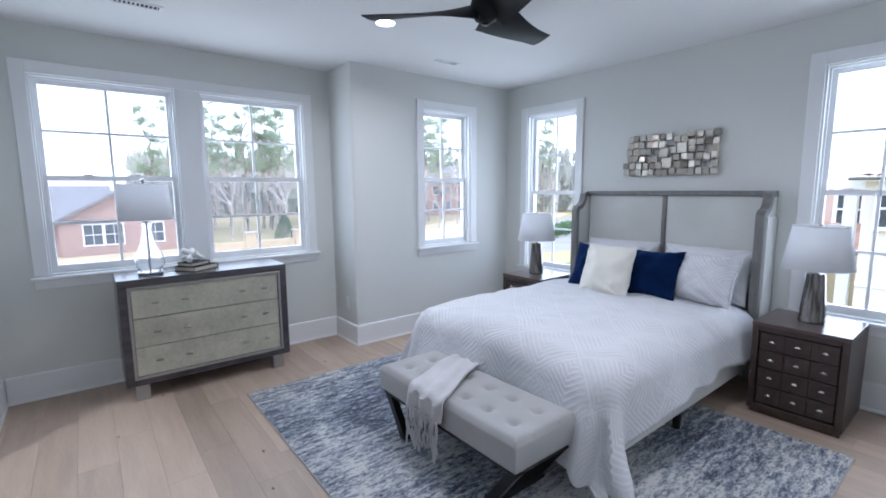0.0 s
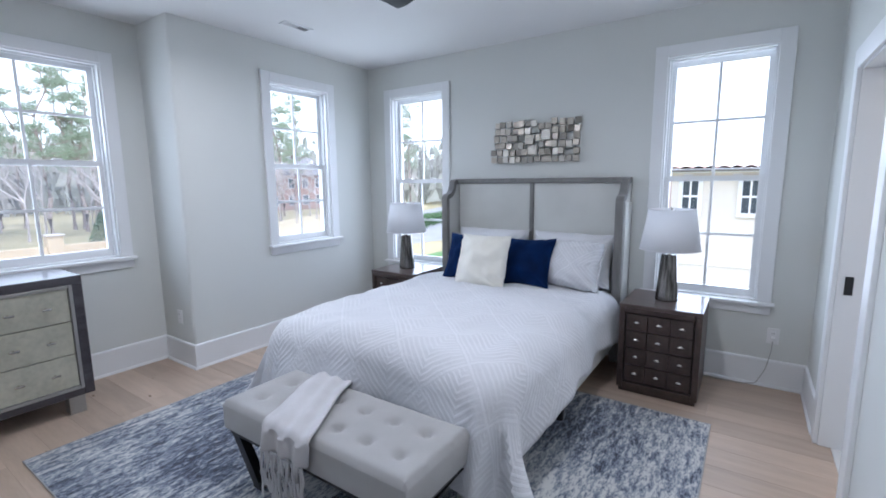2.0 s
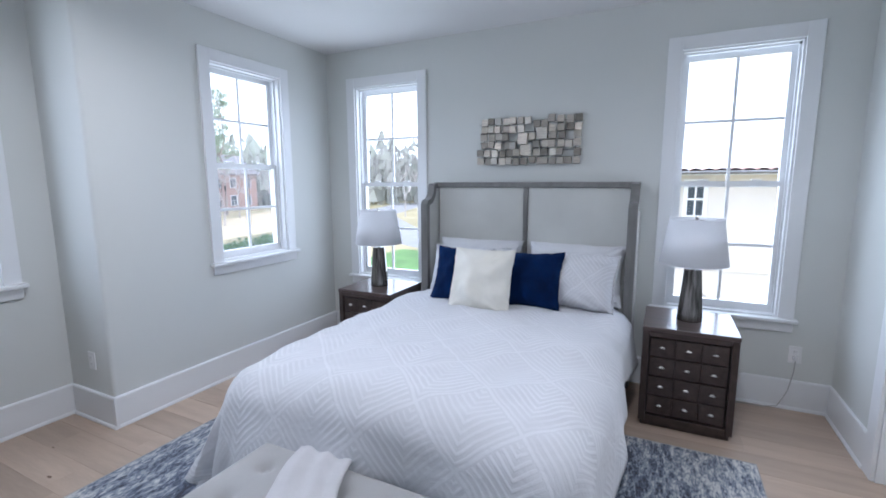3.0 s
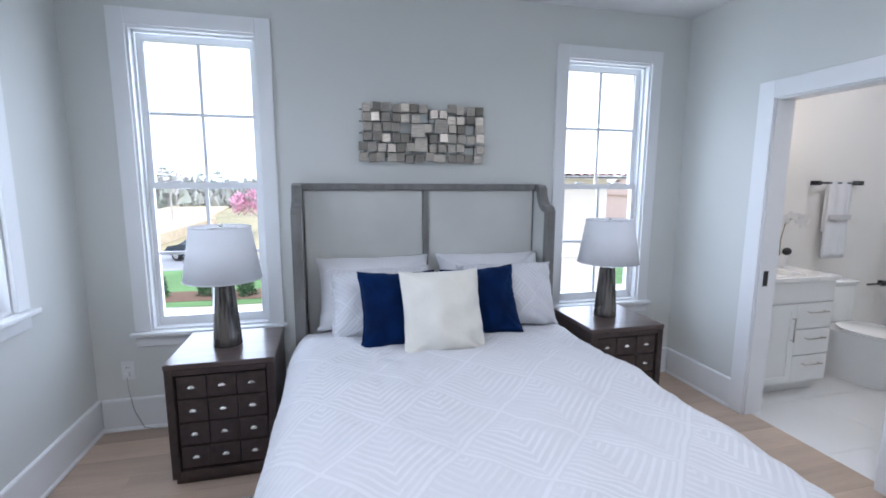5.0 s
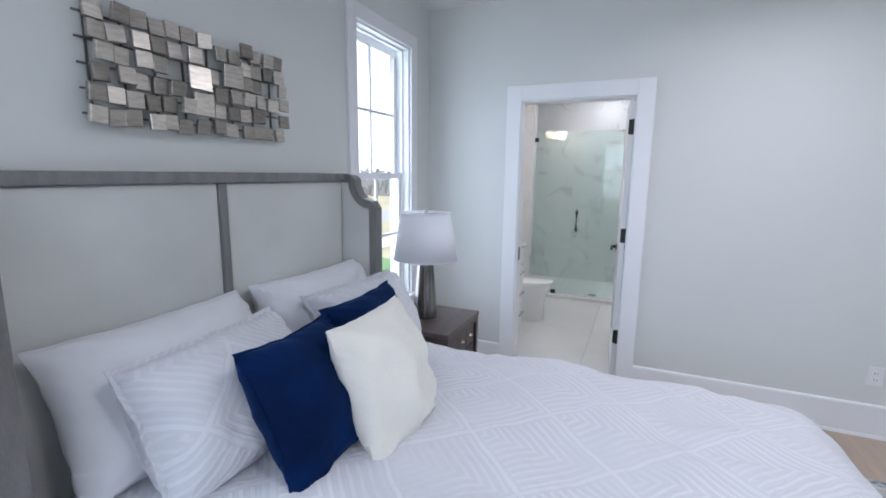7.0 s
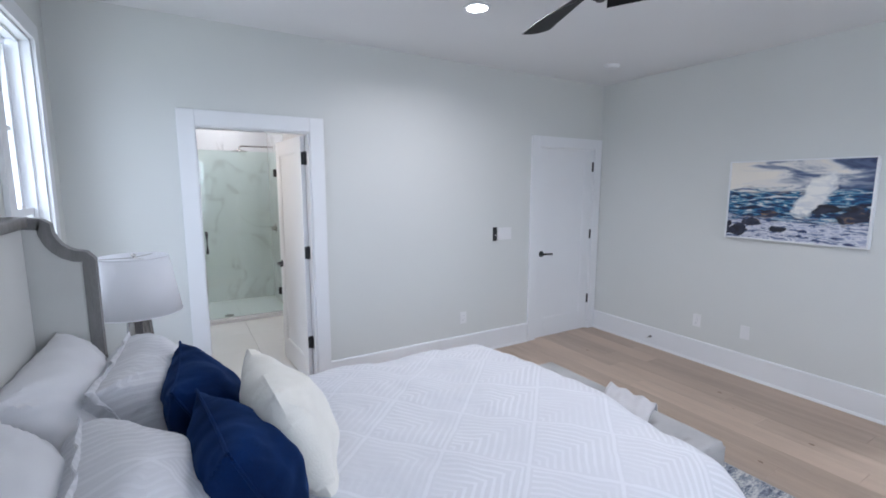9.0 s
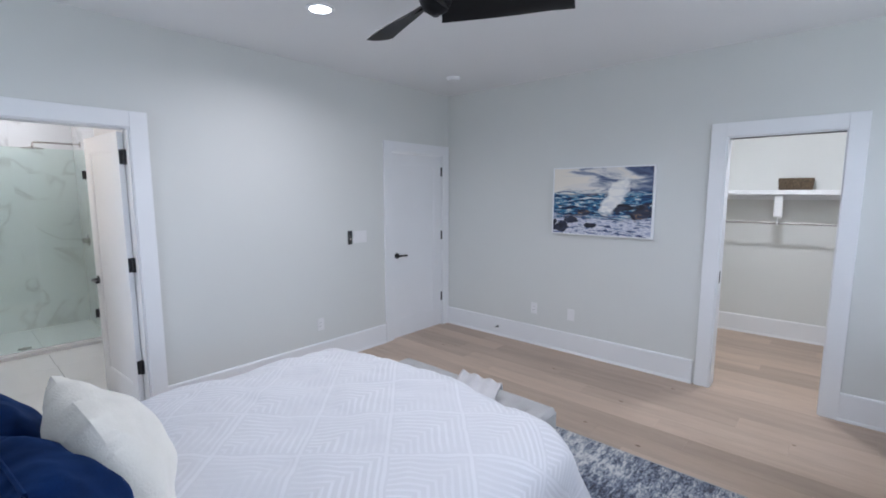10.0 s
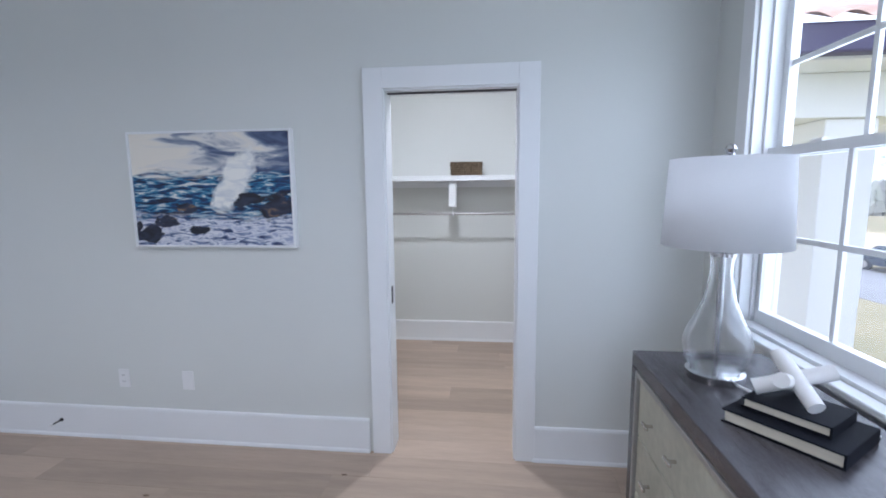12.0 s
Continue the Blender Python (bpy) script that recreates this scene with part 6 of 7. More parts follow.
MULCH = mat("mulch", (0.13, 0.075, 0.045), 0.95, var=0.3, scale=8)
PINKSTUCCO = mat("pink_stucco", (0.60, 0.47, 0.41), 0.9, var=0.05, scale=1, bump=0.3, bscale=60)
STUCCO = mat("stucco", (0.76, 0.71, 0.65), 0.9, var=0.04, scale=1, bump=0.4, bscale=60)
WHITESTUCCO = mat("white_stucco", (0.86, 0.86, 0.85), 0.9, var=0.03, scale=1, bump=0.3, bscale=60)
# brick red paled, with the haze over the distant houses in its colour
BRICK = mat("red_brick", (0.38, 0.26, 0.22), 0.9, var=0.22, scale=3, bump=0.3, bscale=14, stretch=(1, 1, 3))
SHINGLE = mat("grey_shingle", (0.20, 0.20, 0.215), 0.9, var=0.15, scale=2, bscale=14)
CLAY = mat("clay_tile", (0.45, 0.30, 0.24), 0.8, var=0.25, scale=3, bscale=20)
BARK = mat("pine_bark", (0.34, 0.29, 0.26), 0.95, var=0.3, scale=4, bscale=20)
# needle green is lightened; haze and glare are put into the colour
NEEDLE = mat("pine_needles", (0.27, 0.33, 0.25), 0.9, var=0.35, scale=0.8, rand=0.15)
nn, nl = NEEDLE.node_tree.nodes, NEEDLE.node_tree.links
through_leaf, blend = nn.new("ShaderNodeBsdfTranslucent"), nn.new("ShaderNodeMixShader")
through_leaf.inputs[0].default_value = (0.44, 0.52, 0.38, 1)
blend.inputs[0].default_value = 0.5
nl.new(nn["Principled BSDF"].outputs[0], blend.inputs[1])
nl.new(through_leaf.outputs[0], blend.inputs[2])
nl.new(blend.outputs[0], nn["Material Output"].inputs[0])
TWIG = mat("bare_twigs", (0.46, 0.42, 0.40), 0.95, var=0.25, scale=1)
SHRUB = mat("evergreen_shrub", (0.05, 0.10, 0.035), 0.9, var=0.3, scale=4)
BLOSSOM = mat("pink_blossom", (0.62, 0.33, 0.42), 0.9, var=0.2, scale=2)
STONE = mat("tan_stone_block", (0.52, 0.43, 0.30), 0.9, var=0.15, scale=2, bscale=20)
DARKGLASS = mat("dark_window_glass", (0.06, 0.075, 0.09), 0.08, var=0.1)
CARPAINT = mat("car_paint", (0.03, 0.045, 0.07), 0.25, 0.3, var=0.05, coat=0.6)

structure("ground", boxm(-900, 900, -900, 900, GZ - 1, GZ), GRASS, "patchy winter lawn that reaches the horizon", "ground")


def strip(name, pts, width, z, material, label, category):
    """A flat band of ground along points, with a little thickness."""
    bm = bmesh.new()
    rows = []
    for i, p in enumerate(pts):
        a, b = Vector(pts[max(0, i - 1)]), Vector(pts[min(len(pts) - 1, i + 1)])
        d = (b - a).normalized()
        nrm = Vector((-d.y, d.x)) * width / 2
        c = Vector(p)
        rows.append([bm.verts.new((c.x + s * nrm.x, c.y + s * nrm.y, zz)) for s, zz in ((-1, GZ - 0.05), (-1, GZ + z), (1, GZ + z), (1, GZ - 0.05))])
    for a, b in zip(rows, rows[1:]):
        for k in range(3):
            bm.faces.new((a[k], a[k + 1], b[k + 1], b[k]))
    return structure(name, bm, material, label, category)


strip("road", [(30, -60), (29, -20), (28, 0), (30, 12), (38, 26), (55, 40), (90, 52)], 7.0, 0.010, ASPHALT, "grey asphalt residential street", "road")
strip("road_north", [(-80, 18), (-30, 21), (0, 24), (20, 27), (33, 24)], 6.0, 0.014, ASPHALT, "grey asphalt side street", "road")
strip("pavement", [(19, -40), (18.6, -5), (18.6, 8), (20, 17)], 2.2, 0.05, CONCRETE, "pale concrete sidewalk", "pavement")
strip("lawn_east", [(24, 0), (24, 18)], 8, 0.02, GREEN, "fresh green lawn", "lawn")
strip("lawn_near", [(13.6, 2.7), (13.6, 20)], 7.4, 0.02, GREEN, "fresh green lawn beside the house", "lawn")
strip("lawn_south_east", [(10, -11), (24, -16)], 9, 0.02, GREEN, "fresh green lawn", "lawn")
strip("mulch_bed", [(21.6, 5.5), (21.8, 11)], 1.8, 0.04, MULCH, "brown mulch bed", "flower bed")
strip("dry_field", [(-60, 34), (0, 36), (40, 44), (70, 60)], 14, 0.02, DRY, "tan dormant lawn", "lawn")
strip("dry_field_west", [(-60, 60), (-20, 40), (-8, 33)], 10, 0.03, DRY, "tan dormant lawn", "lawn")
strip("dry_bank", [(45, 20), (70, 24), (120, 30)], 10, 0.35, DRY, "tan dormant bank", "lawn")

rng = random.Random(21)


def pine(h, seed, spread):
    r = random.Random(seed)
    ob = thing("pine_tree", pose(0, 0, 0), "tall slender pine with a high ragged crown", "tree", "pine trees")
    pts = [(r.uniform(-0.1, 0.1) * k, r.uniform(-0.1, 0.1) * k, h * k / 8) for k in range(9)]
    part("trunk", tube(bmesh.new(), pts, 0.22, 8, 0.04), BARK, ob, "brown ridged trunk", smooth=True)
    V, F = [], []
    limbs = bmesh.new()
    for k in range(36):
        z = h * r.uniform(0.36, 0.99)
        a = r.uniform(0, 6.283)
        L = spread * (1.15 - (z / h) * 0.75) * r.uniform(0.5, 1.1)
        q = min(8, int(z / h * 8))
        bx, by = pts[q][0], pts[q][1]
        e = Vector((bx + L * math.cos(a), by + L * math.sin(a), z + L * r.uniform(0.0, 0.35)))
        tube(limbs, [(bx, by, z), (Vector((bx, by, z)) + e) / 2 + Vector((0, 0, -0.1)), e], 0.05, 5, 0.015)
        for c in range(16):
            f = r.uniform(0.35, 1.08)
            p = Vector((bx, by, z)).lerp(e, f) + Vector((r.gauss(0, 0.28), r.gauss(0, 0.28), r.gauss(0.1, 0.18)))
            for q2 in range(8):
                d = Vector((r.gauss(0, 1), r.gauss(0, 1), r.gauss(0.35, 0.6))).normalized() * r.uniform(0.25, 0.5)
                w = d.cross(Vector((r.gauss(0, 1), r.gauss(0, 1), r.gauss(0, 1)))).normalized() * r.uniform(0.011, 0.026)
                n0 = len(V)
                V.extend((p - w, p + w, p + d + w * 0.4, p + d - w * 0.4))
                F.append((n0, n0 + 1, n0 + 2, n0 + 3))
    part("limbs", limbs, BARK, ob)
    me = bpy.data.meshes.new("crown")
    me.from_pydata([tuple(v) for v in V], [], F)
    me.materials.append(NEEDLE)
    cr = new("crown", me)
    cr.parent = ob
    tagged(cr, "needle clumps, green paled by haze put into the colour")
    return ob


def bare_tree(h, seed, leaf=None, name="bare_tree", label="leafless grey-brown winter tree"):
    r = random.Random(seed)
    ob = thing(name, pose(0, 0, 0), label, "tree", "leafless trees" if leaf is None else "")
    bm = bmesh.new()
    tips = []

    def grow(p, d, L, rad, depth):
        e = p + d * L
        tube(bm, [p, (p + e) / 2 + Vector((r.gauss(0, 0.03), r.gauss(0, 0.03), 0)) * L, e], rad, 5, rad * 0.6)
        tips.append(e)
        if depth:
            for _ in range(3):
                nd = (d + Vector((r.gauss(0, 0.5), r.gauss(0, 0.5), r.gauss(0.1, 0.25)))).normalized()
                grow(e, nd, L * r.uniform(0.6, 0.8), rad * 0.6, depth - 1)

    grow(Vector((0, 0, 0)), Vector((0, 0, 1)), h * 0.3, 0.012 * h, 4)
    part("trunk_and_branches", bm, TWIG if leaf is None else BARK, ob, "bare forked branches")
    if leaf is not None:
        V, F = [], []
        for p in tips[2:]:
            for _ in range(10):
                c = p + Vector((r.gauss(0, 0.2), r.gauss(0, 0.2), r.gauss(0, 0.2)))
                d = Vector((r.gauss(0, 1), r.gauss(0, 1), r.gauss(0, 1))).normalized() * 0.12
                w = d.orthogonal().normalized() * 0.09
                n0 = len(V)
                V.extend((c - w, c + d, c + w, c - d))
                F.append((n0, n0 + 1, n0 + 2, n0 + 3))
        me = bpy.data.meshes.new("blossom")
        me.from_pydata([tuple(v) for v in V], [], F)
        me.materials.append(leaf)
        o = new("blossom", me)
        o.parent = ob
        tagged(o, "pale pink blossom")
    return ob


kinds = [pine(17, 1, 3.0), pine(14.5, 2, 2.6), pine(19, 3, 2.8)]
spots = [(10.5, 56), (14, 52), (17.5, 60), (20, 50), (24, 57), (28, 62), (22, 68), (14, 70), (33, 60), (38, 66), (42, 55), (36, 50), (47, 60), (52, 52), (58, 46), (48, 44),
         (46, 42), (70, 56), (12, 61), (16, 66), (20, 61), (25, 64), (18, 56), (30, 57), (11, 74), (34, 68), (26, 76), (38, 74), (44, 70), (50, 66), (27, 47), (7, 66), (31, 73), (120, 62), (-28, 62), (-38, 52), (-46, 44), (-54, 58), (-34, 72), (-60, 40)]
for k, (x, y) in enumerate(spots):
    m = pose(x + rng.uniform(-1, 1), y + rng.uniform(-1, 1), GZ, 0, 0, rng.uniform(0, 360))
    if k < 3:
        kinds[k].matrix_world = m
    else:
        copy_thing(kinds[k % 3], m)
for x, y, w, h in ((106, 35, 1.5, 0.52), (109, 38, 1.3, 0.46), (111, 27, 1.1, 0.42), (114, 31, 1.2, 0.40), (118, 20, 1.0, 0.38)):
    copy_thing(kinds[int(x) % 3], pose(x, y, GZ) @ Matrix.Diagonal((w, w, h, 1)))
bare = [bare_tree(11, 31), bare_tree(9, 32)]
spots = [(16, 47), (23, 44), (30, 52), (35, 44), (40, 47), (52, 40), (66, 28), (12, 62), (19, 42), (46, 50), (60, 22), (75, 12), (-22, 55), (-30, 46), (8, 60), (34, 56), (27, 66), (54, 34), (36, 50), (41, 57), (45, 62), (37, 55), (43, 52), (9, 54), (13, 50), (18, 51), (22, 54), (26, 49), (29, 45), (32, 47), (15, 57), (21, 64), (39, 61), (25, 38), (72, 36), (78, 26)]
for k, (x, y) in enumerate(spots):
    m = pose(x + rng.uniform(-1, 1), y + rng.uniform(-1, 1), GZ, 0, 0, rng.uniform(0, 360))
    if k < 2:
        bare[k].matrix_world = m
    else:
        copy_thing(bare[k % 2], m)
bt = bare_tree(4.6, 41, BLOSSOM, "blossom_tree", "pink flowering tree beside the street")
bt.matrix_world = pose(46, 9.5, GZ)
bt = bare_tree(3.2, 43)
bt.matrix_world = pose(23.5, 7.2, GZ)

# far woods: thin stems and tufts, too many to count
V, F = [], []
r = random.Random(77)
for k in range(9000):
    a = radians(r.uniform(-75, 150))
    if -25 < math.degrees(a) < 4 and k % 5:
        continue
    d = r.uniform(95, 150)
    x, y = d * math.sin(a), d * math.cos(a)
    h = r.uniform(3, 9) * (1.7 if 4 < math.degrees(a) < 70 else 0.6)
    for q in range(3):
        z = GZ + h * r.uniform(0.1, 1)
        s = r.uniform(0.5, 1.5)
        t = r.uniform(0, 6.28)
        n0 = len(V)
        V.extend(((x - s * math.cos(t), y - s * math.sin(t), z - s), (x + s * math.cos(t), y + s * math.sin(t), z - s * 0.7), (x + 0.5 * s * math.cos(t), y + 0.5 * s * math.sin(t), z + s), (x - 0.4 * s, y, z + 0.6 * s)))
        F.append((n0, n0 + 1, n0 + 2, n0 + 3))
    n0 = len(V)
    V.extend(((x - 0.12, y, GZ), (x + 0.12, y, GZ), (x + 0.05, y, GZ + h * 1.1), (x - 0.05, y, GZ + h * 1.1)))
    F.append((n0, n0 + 1, n0 + 2, n0 + 3))
me = bpy.data.meshes.new("far_woods")
me.from_pydata(V, [], F)
# pale base colour: haze over the distant trees is painted in
me.materials.append(mat("winter_woods", (0.47, 0.44, 0.42), 0.95, var=0.2, scale=0.08, col2=(0.44, 0.48, 0.41)))
tagged(new("far_woods", me), "distant winter woods, grey-brown and dull green", "woods", kind="stuff")


def shrub(x, y, rad, h, label, material=SHRUB, name="shrub", leaves=700):
    ob = thing(name, pose(x, y, GZ), label, "shrub", "garden shrubs")
    r = random.Random(int(x * 10 + y))
    V, F = [], []
    for _ in range(leaves):
        z = r.random() ** 0.8
        a = r.uniform(0, 6.283)
        q = rad * (1 - z) ** 0.7 * r.uniform(0.6, 1.05) + 0.03
        p = Vector((q * math.cos(a), q * math.sin(a), 0.05 + z * h))
        d = Vector((r.gauss(0, 1), r.gauss(0, 1), r.gauss(0.4, 0.7))).normalized() * 0.16
        w = d.orthogonal().normalized() * 0.05
        n0 = len(V)
        V.extend((p - w, p + w, p + d))
        F.append((n0, n0 + 1, n0 + 2))
    me = bpy.data.meshes.new("foliage")
    me.from_pydata([tuple(v) for v in V], [], F)
    me.materials.append(material)
    o = new("foliage", me)
    o.parent = ob
    part("stem", tube(bmesh.new(), [(0, 0, 0), (0, 0, h * 0.7)], 0.03, 5), BARK, ob)


shrub(14.2, 41, 1.1, 2.6, "conical evergreen shrub beside the stone pier", leaves=1500)
for x, y in ((21.4, 6.6), (21.8, 8.2), (21.7, 10.0)):
    shrub(x, y, 0.35, 1.1, "small dark shrub in the mulch bed")
for x, y in ((14, -8.5), (16, -9.6), (18, -10.8), (20, -12), (22, -13.2)):
    shrub(x, y, 0.8, 2.4, "tall clipped evergreen in a hedge row", leaves=1100)
V, F = [], []
for k in range(9000):
    s = r.random()
    x, y = -26 + 22 * s + r.gauss(0, 0.5), 29 + 1.0 * s + r.gauss(0, 0.5)
    if k % 2:
        x, y = 17 + 30 * s, 24 + 8 * s + r.gauss(0, 0.6)
    p = Vector((x, y, GZ + r.uniform(0, 1.1)))
    d = Vector((r.gauss(0, 1), r.gauss(0, 1), r.gauss(0.3, 0.6))).normalized() * 0.28
    w = d.orthogonal().normalized() * 0.12
    n0 = len(V)
    V.extend((p - w, p + w, p + d))
    F.append((n0, n0 + 1, n0 + 2))
me = bpy.data.meshes.new("hedge")
me.from_pydata([tuple(v) for v in V], [], F)
me.materials.append(SHRUB)
tagged(new("hedge", me), "low dull green hedge along the street", "hedge", kind="stuff")

# garden wall with piers
for x0, x1, y, nm in ((6.5, 22, 38.5, "garden_wall"),):
    g = thing(nm, pose(0, 0, GZ), "low tan stone garden wall with capped piers", "garden wall")
    part("wall_run", boxm(x0, x1, y - 0.2, y + 0.2, 0, 0.75, bev=0.02), STONE, g)
    for x in (x0, x0 + 4, x0 + 8, x0 + 12, x1):
        p = part("pier", boxm(x - 0.4, x + 0.4, y - 0.4, y + 0.4, 0, 1.4, bev=0.02), STONE, g)
        part("cap", boxm(x - 0.5, x + 0.5, y - 0.5, y + 0.5, 1.4, 1.52, bev=0.02), CONCRETE, p)
g = thing("retaining_wall", pose(0, 0, GZ), "low tan stone retaining wall beside the street", "garden wall")
part("wall_run", boxm(34, 56, 15.6, 16.2, 0, 0.9, bev=0.03), STONE, g)


# ---- houses ----
def house_window(parent, x, y, z, w, h, face, pane_only=False):
    """A framed sash window on a facade; face: 's', 'n', 'w' or 'e', the way it looks."""
    rz = {"s": 0, "e": 90, "n": 180, "w": -90}[face]
    m = pose(x, y, z, 0, 0, rz)

    def put(bm):
        bmesh.ops.transform(bm, matrix=m, verts=list(bm.verts))
        return bm
    f = bmesh.new()
    box(f, -w / 2 - 0.09, -w / 2, -0.06, 0.02, -0.09, h + 0.09)
    box(f, w / 2, w / 2 + 0.09, -0.06, 0.02, -0.09, h + 0.09)
    box(f, -w / 2, w / 2, -0.06, 0.02, h, h + 0.09)
    box(f, -w / 2, w / 2, -0.06, 0.02, -0.09, 0)
    box(f, -w / 2, w / 2, -0.04, 0.02, h / 2 - 0.025, h / 2 + 0.025)
    box(f, -0.02, 0.02, -0.039, 0.019, 0, h / 2 - 0.025)
    box(f, -0.02, 0.02, -0.039, 0.019, h / 2 + 0.025, h)
    o = part("window", put(f), TRIM, parent, "white framed window")
    part("pane", put(boxm(-w / 2, w / 2, -0.012, 0.015, 0, h)), DARKGLASS, o, "dark reflecting glass")


def gable_roof(x0, x1, y0, y1, ze, zr, along, over=0.5):
    bm = bmesh.new()
    x0, x1, y0, y1 = x0 - over, x1 + over, y0 - over, y1 + over
    if along == "x":
        ym = (y0 + y1) / 2
        P = [(x0, y0, ze), (x1, y0, ze), (x1, ym, zr), (x0, ym, zr), (x0, y1, ze), (x1, y1, ze)]
    else:
        xm = (x0 + x1) / 2
        P = [(x0, y0, ze), (x0, y1, ze), (xm, y1, zr), (xm, y0, zr), (x1, y0, ze), (x1, y1, ze)]
    vs = [bm.verts.new(p) for p in P]
    f1, f2 = bm.faces.new((vs[0], vs[1], vs[2], vs[3])), bm.faces.new((vs[3], vs[2], vs[5], vs[4]))
    bmesh.ops.recalc_face_normals(bm, faces=list(bm.faces))
    bmesh.ops.solidify(bm, geom=list(bm.faces), thickness=0.18)
    return bm


def gable_end(x0, x1, y, ze, zr):
    bm = bmesh.new()
    lo = [bm.verts.new(p) for p in ((x0, y, ze), (x1, y, ze), ((x0 + x1) / 2, y, zr))]
    hi = [bm.verts.new((v.co.x, v.co.y + 0.3, v.co.z)) for v in lo]
    bm.faces.new(lo)
    bm.faces.new(hi)
    for k in range(3):
        bm.faces.new((lo[k], lo[(k + 1) % 3], hi[(k + 1) % 3], hi[k]))
    return bm


h1 = thing("brick_house", pose(0, 0, 0), "single-storey red brick house with a grey shingle roof", "house")
part("wall", boxm(-13, 6.4, 44, 54, GZ, -0.6), BRICK, h1)
part("roof", gable_roof(-13, 1.6, 43.9, 54, -0.6, 2.1, "x"), SHINGLE, h1, "grey shingle roof")
part("gable", gable_end(-1.4, 6.4, 43.6, -0.6, 1.75), BRICK, h1)
part("roof", gable_roof(-1.5, 6.5, 43.6, 54, -0.62, 1.8, "y", 0.35), SHINGLE, h1, "grey shingle roof")
part("front_wall", boxm(-1.4, 6.4, 43.6, 43.95, GZ, -0.6), BRICK, h1)
for x in (-10.5, -7.0, -4.0):
    house_window(h1, x, 43.98, GZ + 0.8, 1.1, 1.5, "s")
for x in (0.6, 1.9, 4.6):
    house_window(h1, x, 43.58, GZ + 0.8, 1.1, 1.5, "s")
part("chimney", boxm(-6.5, -5.7, 48.5, 49.3, 1.0, 2.9), BRICK, h1)

h2 = thing("brick_house", pose(0, 0, 0), "two-storey red brick house among the trees", "house")
part("wall", boxm(44, 60, 68, 78, GZ, 3.0), BRICK, h2)
part("roof", gable_roof(44, 60, 68, 78, 3.0, 6.4, "x"), SHINGLE, h2, "grey shingle roof")
for z in (GZ + 0.9, GZ + 3.9):
    for x in (46, 49, 52, 55, 58):
        house_window(h2, x, 67.98, z, 1.1, 1.6, "s")
h3 = thing("stucco_house", pose(0, 0, 0), "pink stucco house with a clay roof across the street", "house")
part("wall", boxm(40, 52, -46, -30, GZ, 0.3), PINKSTUCCO, h3)
for y in (-46.3, -30.0):
    part("gable", gable_end(40, 52, y, 0.3, 2.9), PINKSTUCCO, h3)
part("roof", gable_roof(40, 52, -46, -30, 0.3, 3.2, "y"), CLAY, h3, "red-brown roof")
for z in (GZ + 1.0,):
    for y in (-43, -39.5, -36, -32.5):
        house_window(h3, 39.98, y, z, 1.2, 1.6, "w")
part("porch_beam", boxm(37.5, 39.9, -44, -32, -0.6, -0.2), TRIM, h3)
for y in (-43.8, -40, -36, -32.2):
    part("porch_post", boxm(37.6, 37.9, y - 0.15, y + 0.15, GZ, -0.61), TRIM, h3)
part("cupola", boxm(45, 47, -41.6, -39.6, 2.4, 4.0), PINKSTUCCO, h3, "square stucco cupola")
hip = bmesh.new()
eave = [hip.verts.new(p) for p in ((44.7, -41.9, 4.0), (47.3, -41.9, 4.0), (47.3, -39.3, 4.0), (44.7, -39.3, 4.0))]
peak = hip.verts.new((46, -40.6, 4.75))
hip.faces.new(eave)
for k in range(4):
    hip.faces.new((eave[k], eave[(k + 1) % 4], peak))
part("cupola_roof", hip, CLAY, h3, "red-brown hipped roof")
for y in (-41.1, -40.1):
    house_window(h3, 44.98, y, 2.9, 0.5, 0.8, "w")
h4 = thing("brick_house", pose(0, 0, 0), "red brick house beyond the street", "house")
part("wall", boxm(60, 74, -14, 2, GZ, 0.2), BRICK, h4)
part("roof", gable_roof(60, 74, -14, 2, 0.2, 2.3, "y"), SHINGLE, h4, "grey shingle roof")
for y in (-11, -7, -3, 0.5):
    house_window(h4, 59.98, y, GZ + 1, 1.2, 1.6, "w")


def tile_roof(x0, x1, y0, y1, ze, rise, down):
    """A single slope of barrel tiles, corrugated across, falling towards 'down' (-x or +x)."""
    ny = int((y1 - y0) / 0.05)

    def f(i, j):
        s = i / 10
        x = x0 + (x1 - x0) * s
        z = ze + rise * (s if down == "-x" else 1 - s) + 0.02 * (i % 2)
        return Vector((x, y0 + (y1 - y0) * j / ny, z + 0.05 * abs(math.sin(math.pi * j / 5))))
    bm = grid_sheet(11, ny + 1, f)
    return bm


h5 = thing("stucco_house", pose(0, 0, 0), "neighbouring cream stucco house with a clay tile roof", "house")
part("wall", boxm(13, 22, -4.7, 2.40, GZ, 1.72), STUCCO, h5, "cream stucco wall")
part("roof", tile_roof(12.55, 17.5, -5.1, 2.6, 1.76, 0.05, "-x"), CLAY, h5, "clay barrel tile roof")
part("fascia", boxm(12.56, 13.0, -5.1, 2.6, 1.66, 1.75), TRIM, h5)
part("gutter", tube(bmesh.new(), [(12.53, -5.1, 1.71), (12.53, 2.6, 1.71)], 0.028, 8), BACKBAR, h5, "dark gutter")
house_window(h5, 12.98, 0.77, 0.73, 0.32, 0.75, "w")
house_window(h5, 12.98, 1.98, 0.73, 0.32, 0.75, "w")
part("string_course", boxm(12.97, 13.0, -4.7, 2.40, -0.55, -0.45), WHITESTUCCO, h5)
for y in (2.68, 4.25):
    part("porch_post", boxm(13.4, 13.62, y - 0.11, y + 0.11, GZ, 1.5), TRIM, h5, "white porch post")
